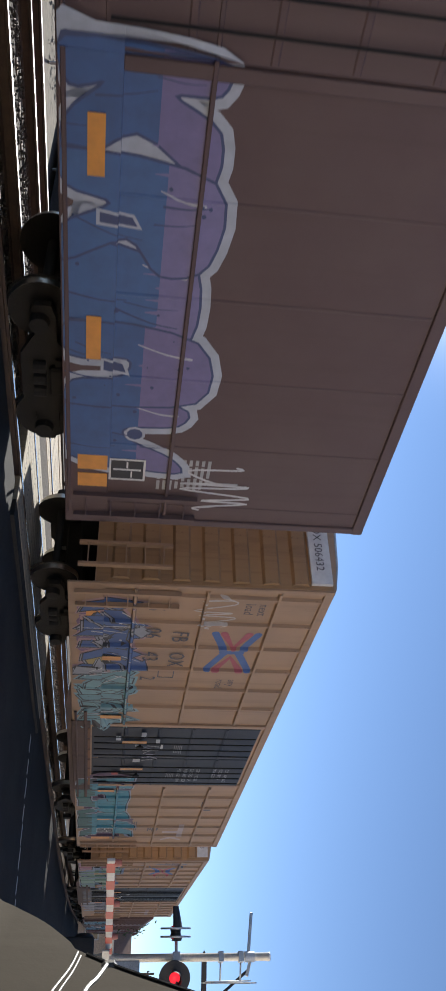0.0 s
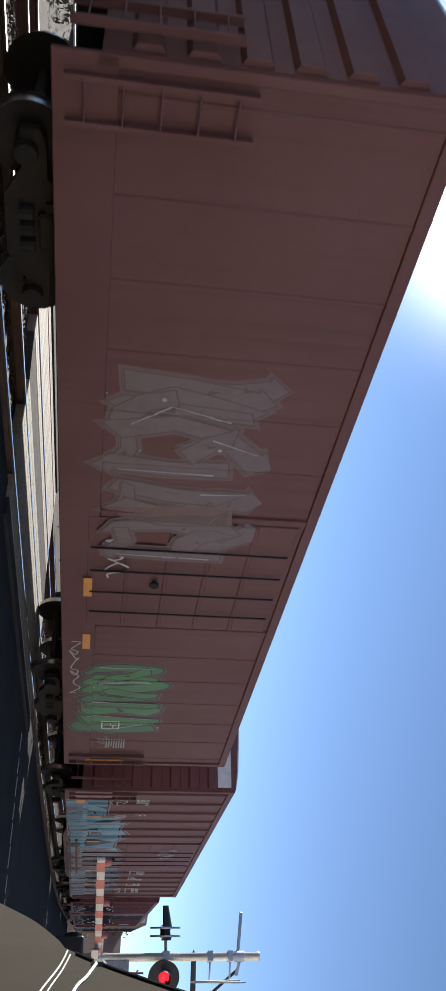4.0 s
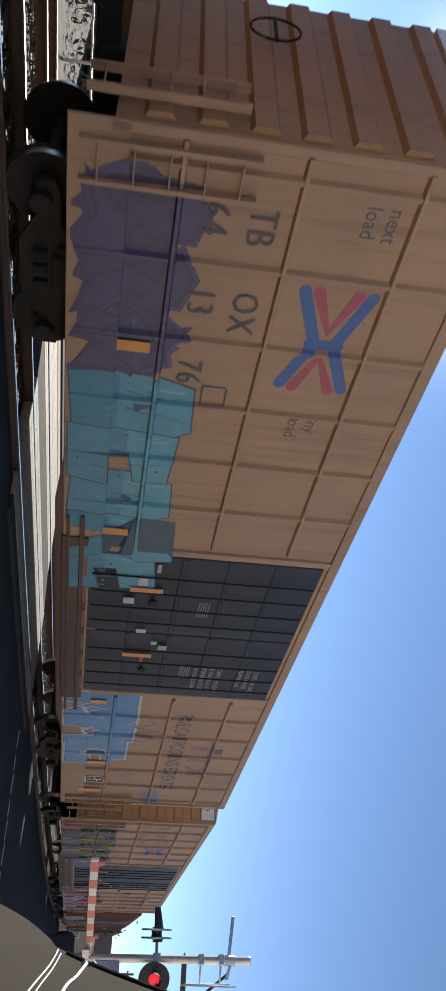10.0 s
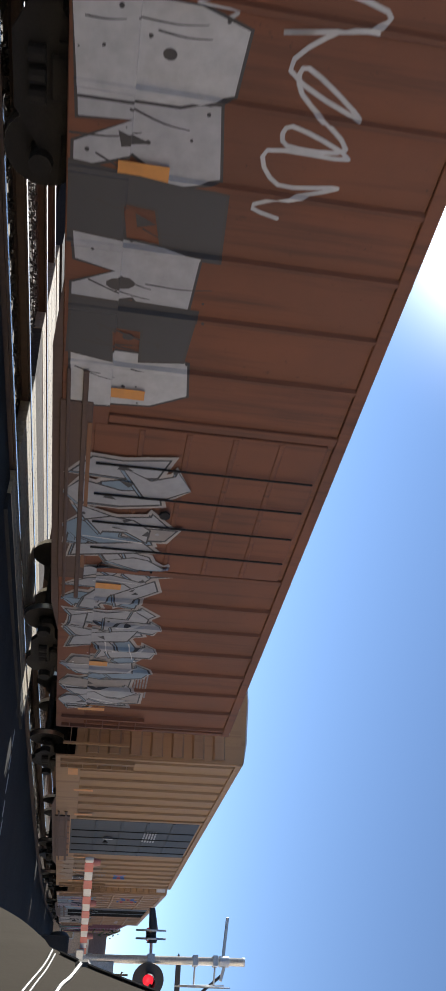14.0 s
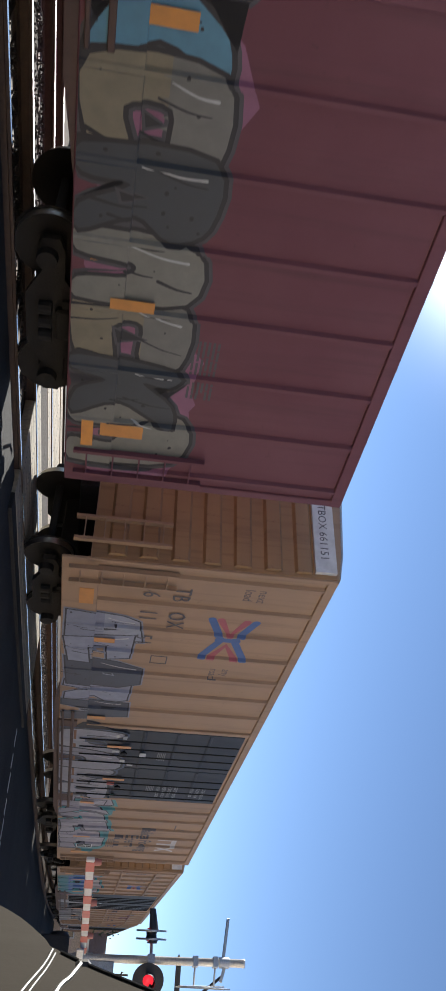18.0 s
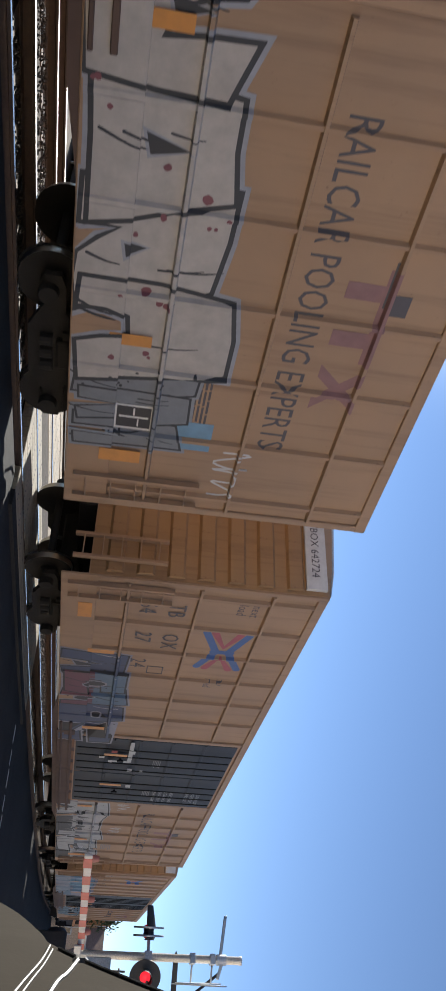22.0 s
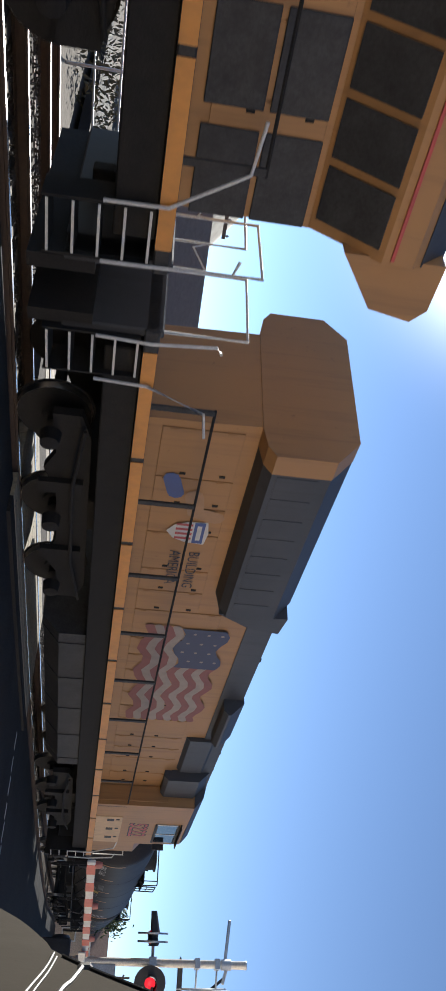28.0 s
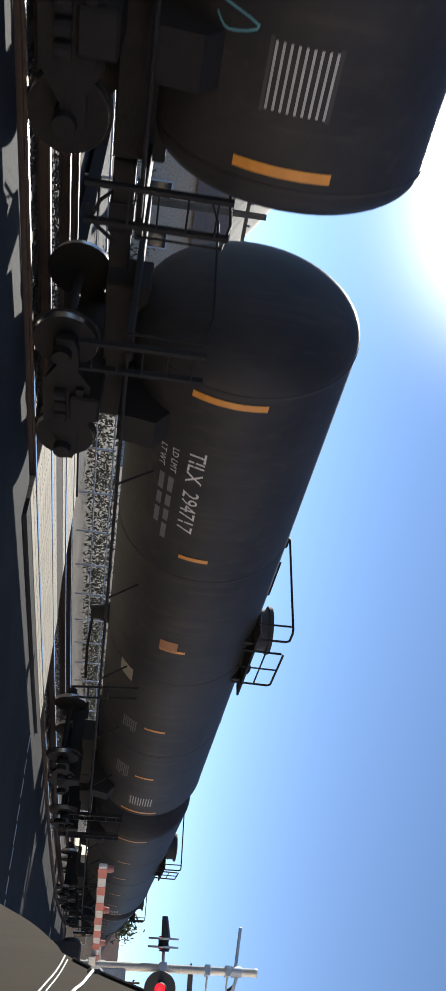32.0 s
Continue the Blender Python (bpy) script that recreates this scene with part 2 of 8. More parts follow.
lot = Build()
near_edge = [along(x, -1.0)[:2] for x in range(-60, 101, 4)]
outline = near_edge + [(130, -60), (-90, -60)]
lot.prism([(p[0], p[1]) for p in outline], -0.40 + RZ, -0.07 + RZ, axis="z")
thing("pavement", "dark worn asphalt beside the railway track", "pavement", kind="structure", me=lot.mesh("pavement", ASPHALT))

bed = ribbon(STATIONS, [(-2.6, -0.40), (-1.75, -0.19), (1.9, -0.19), (3.0, -0.25), (5.75, -0.27), (7.0, -0.40)])
thing("ballast", "grey crushed stone ballast under both tracks", "ballast", kind="structure", me=bed.mesh("ballast", BALLAST))

ROAD0, ROAD1 = 9.4, 17.4


def stones():
    b = Build()
    rnd = random.Random(4)
    ico = bmesh.new()
    bmesh.ops.create_icosphere(ico, subdivisions=1, radius=1.0)
    ico.verts.index_update()
    base = [p.co.copy() for p in ico.verts]
    faces = [[p.index for p in q.verts] for q in ico.faces]
    ico.free()
    for _ in range(22000):
        x = rnd.uniform(-4, 34)
        if ROAD0 - 0.1 < x < ROAD1 + 0.1:
            continue
        off = rnd.uniform(-0.95, 6.6)
        c = Vector(along(x, off, -0.175 - min(max(0, off - 1.9), 3.8) * 0.02 - max(0, off - 5.75) * 0.1))
        r = rnd.uniform(0.014, 0.034)
        e = Euler((rnd.uniform(0, 6), rnd.uniform(0, 6), rnd.uniform(0, 6))).to_matrix()
        sc = Vector((rnd.uniform(0.7, 1.4), rnd.uniform(0.6, 1.0), rnd.uniform(0.5, 0.9))) * r
        b.add([c + e @ Vector((p.x * sc.x * rnd.uniform(0.8, 1.2), p.y * sc.y, p.z * sc.z)) for p in base], faces)
    return b.mesh("ballast_stones", STONE)


thing("ballast_stones", "loose grey crushed stones between the sleepers", "ballast", kind="stuff", me=stones())

RAIL_SECTION = [(-0.036, 0.0), (0.036, 0.0), (0.036, -0.035), (0.010, -0.05), (0.010, -0.145), (0.070, -0.165), (0.070, -0.175), (-0.070, -0.175), (-0.070, -0.165), (-0.010, -0.145), (-0.010, -0.05), (-0.036, -0.035)]
sleeper_me = Build().cbox(-0.115, 0.115, -1.28, 1.28, -0.36, -0.178, 0.012).mesh("sleeper", SLEEPER)
for track, shift in (("with the train on it", 0.0), ("empty, beside the train", SPACING)):
    tr = thing("railway_track", "steel railway track on wooden sleepers, " + track, "railway track", "tracks", "structure")
    for side in (-GAUGE / 2, GAUGE / 2):
        low = (0.04 if side < 0 else 0.085) if shift else 0.0  # the empty track lies lower and is canted
        me = ribbon(STATIONS, [(o + side + shift, z - low) for o, z in RAIL_SECTION]).mesh("rail", [RAILRUST, RAILTOP])
        for p in me.polygons:
            if p.normal.z > 0.9 and p.center.z > RZ - 0.095:
                p.material_index = 1
        part("rail", me, tr)
    for i in range(-20, 130):
        x = i * 0.6
        if ROAD0 - 0.3 < x < ROAD1 + 0.3:
            continue
        p = along(x, shift)
        part("sleeper", sleeper_me, tr, "", pose(p[0], p[1], RZ - (0.062 if shift else 0.0), -1.7 if shift else 0, 0, math.degrees(math.atan(BEND * min(max(x, BEND_START), BEND_END)))))

# timber crossing deck, plank by plank
deck = thing("crossing_deck", "pale sunlit timber plank deck over the rails at the level crossing", "level crossing", kind="structure")


def plank(w, l):
    b = Build().cbox(-l / 2, l / 2, -w / 2, w / 2, -0.16, 0.0, 0.01)
    for k in range(4):
        x = -l / 2 + l * (k + 0.5) / 4
        for y in (-w * 0.22, w * 0.22):
            b.lathe([(0, 0.02), (0.003, 0.018)], 8, "z", (x, y, 0.0), 1)
    return b.mesh("plank", [TIMBER, INK])


PL = (ROAD1 - ROAD0) / 3
plank_me = plank(0.225, PL - 0.012)
for shift in (0.0, SPACING):
    offs = [-0.565 + 0.226 * k for k in range(6)] + [-0.935, -1.165, 0.935, 1.165]
    for o in offs:
        for k in range(3):
            x = ROAD0 + PL * (k + 0.5)
            p = along(x, shift + o)
            part("plank", plank_me, deck, "", pose(p[0], p[1], RZ - 0.006 - (0.05 if shift else 0.0), 0, 0, math.degrees(math.atan(BEND * x))))
for o0, o1 in ((-1.6, -1.30), (1.30, SPACING - 1.30), (SPACING + 1.30, SPACING + 14)):
    me = ribbon([ROAD0 + k * 1.0 for k in range(9)], [(o0, -0.3), (o0, -0.012), (o1, -0.012 - (0.05 if o0 > 0 else 0)), (o1, -0.3)]).mesh("approach", ASPHALT if o0 < 0 else BALLAST if o0 < 3 else ASPHALT)
    thing("road", "asphalt road approach at the level crossing", "road", kind="structure", me=me)
line = Build()
rnd = random.Random(3)
for k in range(14):
    y0 = 2.0 + k * 0.42
    line.box(16.35 + (7.8 - y0) * 0.33, 16.47 + (7.8 - y0) * 0.33 + rnd.uniform(-0.02, 0.02), y0, y0 + rnd.uniform(0.3, 0.42), RZ - 0.068, RZ - 0.064)
thing("road_line", "worn white edge line painted on the asphalt", "road marking", kind="structure", me=line.mesh("road_line", flat((0.55, 0.55, 0.53))))


# ---- freight cars ----
HALF = 1.595
RUN = "cars of the passing train"
MOVERS = []


def wheelset():
    b = Build()
    for s in (-1, 1):
        y = s * 0.7525
        b.lathe([(y - 0.065 * s, 0.43), (y - 0.05 * s, 0.455), (y - 0.035 * s, 0.43)], 24, "y")
        b.lathe([(y - 0.036 * s, 0.424), (y + 0.066 * s, 0.417)], 24, "y", (0, 0, 0), 1)
        b.lathe([(y + 0.067 * s, 0.416), (y + 0.064 * s, 0.36), (y + 0.03 * s, 0.34), (y + 0.03 * s, 0.16), (y + 0.10 * s, 0.13), (y + 0.10 * s, 0.08)], 24, "y")
    b.lathe([(-1.0, 0.07), (1.0, 0.07)], 12, "y")
    return b.mesh("wheelset", [STEEL, TREAD])


def side_frame():
    """A cast side frame with its two windows."""
    b = Build()
    pts = [(-1.12, 0.36), (-1.12, 0.56), (-0.95, 0.62), (-0.6, 0.62), (-0.35, 0.78), (0.35, 0.78), (0.6, 0.62), (0.95, 0.62), (1.12, 0.56), (1.12, 0.36), (0.7, 0.36), (0.36, 0.16), (-0.36, 0.16), (-0.7, 0.36)]
    b.prism(pts, -0.05, 0.05)
    for k in range(-1, 2):
        b.lathe([(-0.10, 0.075), (-0.10, 0.085), (0.06, 0.085)], 10, "z", (k * 0.2, -0.09, 0.42))
    for x in (-0.89, 0.89):
        b.lathe([(-0.17, 0.06), (-0.16, 0.12), (-0.04, 0.13)], 12, "y", (x, 0, 0.42))
    b.prism([(-0.33, 0.60), (0.33, 0.60), (0.33, 0.70), (-0.33, 0.70)], -0.11, -0.04)
    return b.mesh("side_frame", STEEL)


def add_truck(root, x):
    bol = part("truck_bolster", cached("bolster", lambda: Build().cbox(-0.22, 0.22, -1.15, 1.15, 0.52, 0.92, 0.03).box(-0.06, 0.06, -0.9, 0.9, 0.30, 0.40).lathe([(0.9, 0.3), (1.0, 0.3)], 16, "z").mesh("bolster", STEEL)), root, "", pose(x, 0, RZ))
    for s in (-1, 1):
        part("side_frame", cached("side_frame", side_frame), bol, "", pose(0, s * 0.99, 0, 0, 0, 0 if s < 0 else 180))
    for dx in (-0.89, 0.89):
        part("wheelset", cached("wheelset", wheelset), bol, "", pose(dx, 0, 0.42))


def coupler():
    b = Build()
    b.cbox(0, 0.62, -0.11, 0.11, 0.72, 0.98, 0.02)
    b.prism([(0.55, -0.12), (0.75, -0.19), (0.93, -0.10), (0.80, 0.0), (0.93, 0.12), (0.72, 0.2), (0.55, 0.12)], 0.70, 1.0, axis="z")
    b.tube([(0.5, 0.3, 0.80), (0.75, 0.33, 0.55), (0.95, 0.25, 0.45)], 0.025)
    return b.mesh("coupler", STEEL)


def ladder(name, h, w, n, mat, root, m):
    """A ladder of two stiles and its rungs."""
    for x in (-w / 2, w / 2):
        st = part(name, cached((name, h, mat.name), lambda: Build().box(-0.025, 0.025, -0.085, 0.0, 0.0, h).mesh(name, mat)), root, "", m @ pose(x, 0, 0))
    for k in range(n):
        part("rung", cached(("rung", w, mat.name), lambda: Build().tube([(-w, -0.075, 0), (0, -0.075, 0)], 0.012, 6).mesh("rung", mat)), st, "", pose(0, 0, h * (k + 0.5) / n))


class Car:
    """What the lettering and the paintings need to know of a car's side."""

    def __init__(self, root, ribs, rib_w, rib_d, door, door_d):
        self.root, self.ribs, self.rib_w, self.rib_d, self.door, self.door_d = root, ribs, rib_w, rib_d, door, door_d
        self.stringers = ()

    def rise(self, x, z):
        """How far a stringer stands out at this height."""
        if self.door[0] - 0.2 < x < self.door[1] + 0.2:
            return 0.0
        for s in self.stringers:
            if abs(z - s) < 0.0395:
                return (self.rib_d + 0.016) * min(1.0, (0.04 - abs(z - s)) / 0.0199)
        return 0.0

    def cuts(self, a, b):
        out = []
        for x in self.ribs:
            out += [x - self.rib_w / 2, x - self.rib_w / 4, x + self.rib_w / 4, x + self.rib_w / 2]
        out += [self.door[0], self.door[1]]
        return [c for c in out if a < c < b]

    def depth(self, x):
        if self.door[0] < x < self.door[1]:
            return self.door_d
        for r in self.ribs:
            d = abs(x - r)
            if d < self.rib_w / 2:
                return self.rib_d * min(1.0, (self.rib_w / 2 - d) / (self.rib_w / 4))
        return 0.0


def conform(me, car, lift=0.004):
    """Lays a flat painting, drawn in x and z, on the ribs and doors of a car's side."""
    bm = bmesh.new()
    bm.from_mesh(me)
    xs = [p.co.x for p in bm.verts]
    if min(p.co.z for p in bm.verts) < 1.2:
        bmesh.ops.bisect_plane(bm, geom=bm.verts[:] + bm.edges[:] + bm.faces[:], plane_co=(0, 0, 1.204), plane_no=(0, 0, 1))
        bmesh.ops.bisect_plane(bm, geom=bm.verts[:] + bm.edges[:] + bm.faces[:], plane_co=(0, 0, 1.207), plane_no=(0, 0, 1))
    for c in car.cuts(min(xs), max(xs)):
        bmesh.ops.bisect_plane(bm, geom=bm.verts[:] + bm.edges[:] + bm.faces[:], plane_co=(c, 0, 0), plane_no=(1, 0, 0))
    zs = [p.co.z for p in bm.verts]
    for z in car.stringers:
        if min(zs) < z < max(zs):
            for o in (-0.04, -0.02, 0.02, 0.04):
                bmesh.ops.bisect_plane(bm, geom=bm.verts[:] + bm.edges[:] + bm.faces[:], plane_co=(0, 0, z + o), plane_no=(0, 0, 1))
    for p in bm.verts:
        p.co.y += -(HALF + max(car.depth(p.co.x + 1e-4), car.rise(p.co.x, p.co.z), 0.041 if p.co.z < 1.205 else 0.0) + lift)
    bm.to_mesh(me)
    bm.free()
    return me


def write(car, text, x, z, size, mat, squeeze=1.0, spacing=1.0, tilt=0.0, lift=0.004, bold=0.0, align="LEFT"):
    me = text_mesh(text, size, mat, squeeze, align, spacing, bold).copy()
    me.transform(pose(x, 0, z, 90, tilt, 0))
    return tagged(part("lettering", conform(me, car, lift), car.root), kind="stuff")


def bars(car, x, z, w, h, n, mat, seed=1, col_gap=0.35):
    """Small stencilled data that is too fine to read."""
    b = Build()
    rnd = random.Random(seed)
    for k in range(n):
        zz = z - k * h * 1.9
        xx = x
        while xx < x + w * rnd.uniform(0.75, 1.0):
            l = rnd.uniform(0.12, 0.35) * w
            y = -(HALF + car.depth(xx) + 0.005)
            b.box(xx, min(xx + l, x + w), y, y + 0.002, zz, zz + h)
            xx += l + col_gap * h * 2
    return tagged(part("stencil_data", b.mesh("stencil_data", mat), car.root), kind="stuff")


def patch(car, x, z, w, h, mat, name="reflector", lift=0.005, tilt=0.0, label=""):
    y = -(HALF + max(0.042 if z - h / 2 < 1.2 else 0.0, car.depth(x - w / 2), car.depth(x + w / 2), car.depth(x)) + lift)
    me = cached((name, round(w, 3), round(h, 3), mat.name), lambda: Build().box(-w / 2, w / 2, -0.002, 0.004, -h / 2, h / 2).mesh(name, mat))
    return part(name, me, car.root, label, pose(x, y, z, 0, tilt, 0))


def placard(car, x, z, w=0.42, h=0.5):
    """A black notice board with a white frame and cells."""
    y = -(HALF + car.depth(x) + 0.012)

    board = part("notice_board", cached(("placard", w, h), lambda: Build().box(-w / 2, w / 2, 0, 0.01, -h / 2, h / 2).mesh("notice_board", INK)), car.root, "", pose(x, y, z))
    for x0, x1, z0, z1 in ((-w / 2, w / 2, h / 2 - 0.03, h / 2), (-w / 2, w / 2, -h / 2, -h / 2 + 0.03), (-w / 2, -w / 2 + 0.03, -h / 2 + 0.031, h / 2 - 0.031), (w / 2 - 0.03, w / 2, -h / 2 + 0.031, h / 2 - 0.031), (-0.015, 0.015, -h / 2 + 0.06, h / 2 - 0.06), (-w / 2 + 0.06, -0.03, -0.012, 0.012), (0.03, w / 2 - 0.06, 0.05, 0.07)):
        part("board_line", cached(("board_line", w, h, x0, x1, z0), lambda: Build().box(x0, x1, -0.003, 0.0, z0, z1).mesh("board_line", WHITE)), board)
    return board


def smooth_line(pts, n=6):
    """A round curve through the points."""
    out = []
    for i in range(len(pts) - 1):
        p0, p1, p2, p3 = pts[max(i - 1, 0)], pts[i], pts[i + 1], pts[min(i + 2, len(pts) - 1)]
        for k in range(n):
            t = k / n
            out.append(tuple(0.5 * (2 * p1[c] + (p2[c] - p0[c]) * t + (2 * p0[c] - 5 * p1[c] + 4 * p2[c] - p3[c]) * t * t + (3 * p1[c] - p0[c] - 3 * p2[c] + p3[c]) * t ** 3) for c in (0, 1)))
    out.append(tuple(pts[-1]))
    return out


def stroke(b, pts, w, y, mat, taper=False):
    """A flat band of paint with round ends."""
    n = len(pts)
    left, right = [], []
    for i, p in enumerate(pts):
        a, c = pts[max(i - 1, 0)], pts[min(i + 1, n - 1)]
        dx, dz = c[0] - a[0], c[1] - a[1]
        k = math.hypot(dx, dz) or 1
        ww = w / 2 * ((1 - 0.6 * i / (n - 1)) if taper else 1)
        left.append((p[0] - dz / k * ww, y, p[1] + dx / k * ww))
        right.append((p[0] + dz / k * ww, y, p[1] - dx / k * ww))
    b.add(left + right, [(i, i + 1, n + i + 1, n + i) for i in range(n - 1)], mat)
    for p, s in ((pts[0], 0.00005), (pts[-1], 0.0001)):
        r = w / 2 * (0.4 if taper and p is pts[-1] else 1)
        b.add([(p[0] + r * math.cos(a * math.pi / 4), y - s, p[1] + r * math.sin(a * math.pi / 4)) for a in range(8)], [tuple(range(8))], mat)


def bar_form(rnd, p, q, w, wild):
    """One limb of a spray-painted form: a band with slanted or pointed ends, sometimes bent."""
    dx, dz = q[0] - p[0], q[1] - p[1]
    k = math.hypot(dx, dz) or 1.0
    ux, uz = dx / k, dz / k
    nx, nz = -uz, ux
    a, c = w * rnd.uniform(0.38, 0.55), w * rnd.uniform(0.38, 0.62)
    e0, e1 = rnd.uniform(-0.5, 0.5) * w, rnd.uniform(-0.5, 0.7) * w
    bend = rnd.uniform(-0.5, 0.5) * w * (1.0 + wild)
    mx, mz = (p[0] + q[0]) / 2 + nx * bend, (p[1] + q[1]) / 2 + nz * bend
    poly = [(p[0] + nx * a - ux * e0, p[1] + nz * a - uz * e0), (mx + nx * (a + c) / 2, mz + nz * (a + c) / 2)]
    if rnd.random() < 0.25 + wild:
        poly += [(q[0] + nx * c * 1.1, q[1] + nz * c * 1.1), (q[0] + nx * c * 1.6, q[1] + nz * c * 1.6), (q[0] + ux * w * 0.8, q[1] + uz * w * 0.8), (q[0] - nx * c * 1.4, q[1] - nz * c * 1.4)]
    else:
        poly += [(q[0] + nx * c + ux * e1, q[1] + nz * c + uz * e1), (q[0] - nx * c - ux * e1, q[1] - nz * c - uz * e1)]
    poly += [(mx - nx * (a + c) / 2, mz - nz * (a + c) / 2), (p[0] - nx * a + ux * e0, p[1] - nz * a + uz * e0)]
    return poly


def grown(poly, o):
    """The outline moved outwards by o."""
    n = len(poly)
    area = sum(poly[i][0] * poly[(i + 1) % n][1] - poly[(i + 1) % n][0] * poly[i][1] for i in range(n))
    sg = 1 if area > 0 else -1
    out = []
    for i in range(n):
        (ax, az), (bx_, bz), (cx, cz) = poly[i - 1], poly[i], poly[(i + 1) % n]
        d1, d2 = math.hypot(bx_ - ax, bz - az) or 1, math.hypot(cx - bx_, cz - bz) or 1
        n1, n2 = ((bz - az) / d1, -(bx_ - ax) / d1), ((cz - bz) / d2, -(cx - bx_) / d2)
        mx, mz = n1[0] + n2[0], n1[1] + n2[1]
        k = min(1.0 / max(0.35, (mx * mx + mz * mz) / 2), 1.9)
        out.append((bx_ + sg * o * mx * k, bz + sg * o * mz * k))
    return out


def mural(car, seed, x0, x1, z0, z1, n, halo, edge, fills, shine=(0.75, 0.76, 0.78), fat=0.34, wild=0.12, back=None):
    """A spray-painted piece of interlocked bars, wedges and cut-ins with outlines; it spells nothing."""
    rnd = random.Random(seed)
    b = Build()
    mats = [flat(halo, 0.5), flat(edge, 0.5)] + [flat(tuple(round(0.84 * v, 3) for v in c), 0.5) for c in fills] + [flat(shine, 0.5)]
    SH = len(fills) + 2
    facet = SH if max(shine) - min(shine) > 0.12 else 1 + len(fills)
    w, h = (x1 - x0) / n, z1 - z0
    if back:
        mats.append(flat(back, 0.55))
        for k in range(n * 2):
            cx, cz, r = x0 + w * (k / 2 + 0.3), z0 + h * rnd.uniform(0.42, 0.62), h * rnd.uniform(0.40, 0.54)
            ring = [(cx + r * math.cos(a) * rnd.uniform(0.8, 1.1), max(cz + r * math.sin(a) * rnd.uniform(0.85, 1.1), 0.73)) for a in [math.pi * j / 9 for j in range(18)]]
            b.add([(x, -0.00008 * k, z) for x, z in ring], [tuple(range(18))], len(mats) - 1)
    pieces = []
    bw = min(w, h) * (0.20 + 0.42 * fat)
    for k in range(n):
        cx = x0 + w * (k + 0.5)
        lean = rnd.uniform(-0.25, 0.25) * w
        zt, zb_ = z1 - h * rnd.uniform(0.02, 0.14), z0 + h * rnd.uniform(0.05, 0.12)
        lx, rx = cx - w * rnd.uniform(0.22, 0.36), cx + w * rnd.uniform(0.20, 0.36)
        limbs = [((lx, zb_), (lx + lean, zt)), ((rx, zt), (rx - lean * 0.6, zb_))]
        kind = rnd.randrange(4)
        if kind == 0:
            limbs.append(((lx + lean, zt - 0.1 * h), (rx, zb_ + 0.2 * h)))
        elif kind == 1:
            limbs += [((lx, zt - 0.12 * h), (rx + 0.1 * w, zt - 0.05 * h)), ((lx, z0 + h * 0.45), (rx, z0 + h * 0.5))]
        elif kind == 2:
            limbs += [((rx, zt), (cx, z0 + h * 0.4)), ((cx, z0 + h * 0.45), (rx + 0.15 * w, zb_))]
        else:
            limbs += [((lx, zb_ + 0.1 * h), (rx, zb_ + 0.05 * h)), ((lx + lean, zt), (cx + 0.1 * w, zt - 0.3 * h))]
        if wild > 0.1:
            limbs.append(((cx + rnd.uniform(-0.3, 0.3) * w, z0 + h * 0.6), (cx + rnd.uniform(-0.4, 0.4) * w, z1 + h * wild * rnd.uniform(0.1, 0.5))))
        rnd.shuffle(limbs)
        for p, q in limbs:
            pieces.append((bar_form(rnd, p, q, bw * rnd.uniform(0.75, 1.2), wild), 2 + (0 if rnd.random() < 0.62 else rnd.randrange(len(fills))), k))
    rnd2 = random.Random(seed + 7)
    pieces.sort(key=lambda i: i[2] + rnd2.uniform(0, 1.6))
    soft = wild < 0.13
    e = 0.018 + 0.03 * fat

    def face(poly, y, m):
        b.add([(px, y, pz) for px, pz in poly], [tuple(range(len(poly)))], m)
    shaped = []
    for poly, m, k in pieces:
        if soft:
            poly = smooth_line(poly + [poly[0]], 3)[:-1]
        shaped.append((poly, m))
    for i, (poly, m) in enumerate(shaped):  # a halo round the whole
        face(grown(poly, e + 0.055), -0.0015 - 0.00006 * i, 0)
    for i, (poly, m) in enumerate(shaped):
        y = -0.006 - 0.0006 * i
        off = [(px + 0.05 * fat * 2, pz - 0.07 * fat * 2) for px, pz in poly]
        face(grown(off, e * 0.7), y, 1)
        face(off, y - 0.00015, facet)
        face(grown(poly, e), y - 0.0003, 1)
        face(poly, y - 0.00045, m)
    y = -0.0075 - 0.0006 * len(shaped)
    for i, (poly, m) in enumerate(shaped):
        cx, cz = sum(p[0] for p in poly) / len(poly), sum(p[1] for p in poly) / len(poly)
        r = rnd.random()
        if r < 0.35:  # a wedge cut in
            d = bw * rnd.uniform(0.15, 0.32)
            a = rnd.uniform(0, 6.28)
            face([(cx + d * math.cos(a), cz + 1.8 * d * math.sin(a)), (cx + d * math.cos(a + 2.2), cz + d * math.sin(a + 2.2)), (cx + 0.8 * d * math.cos(a + 3.9), cz + d * math.sin(a + 3.9))], y - 0.00005 * i, 1)
        elif r < 0.7:  # a highlight along one edge
            p, q = poly[0], poly[len(poly) // 3]
            p, q = (p[0] * 0.8 + cx * 0.2, p[1] * 0.8 + cz * 0.2), (q[0] * 0.8 + cx * 0.2, q[1] * 0.8 + cz * 0.2)
            stroke(b, [p, ((p[0] + q[0]) / 2, (p[1] + q[1]) / 2), q], 0.028, y - 0.00005 * i, SH, True)
        elif r < 0.85:
            stroke(b, [(cx - 0.03, cz - 0.1), (cx + 0.02, cz + 0.12)], 0.03, y - 0.00005 * i, 1, True)
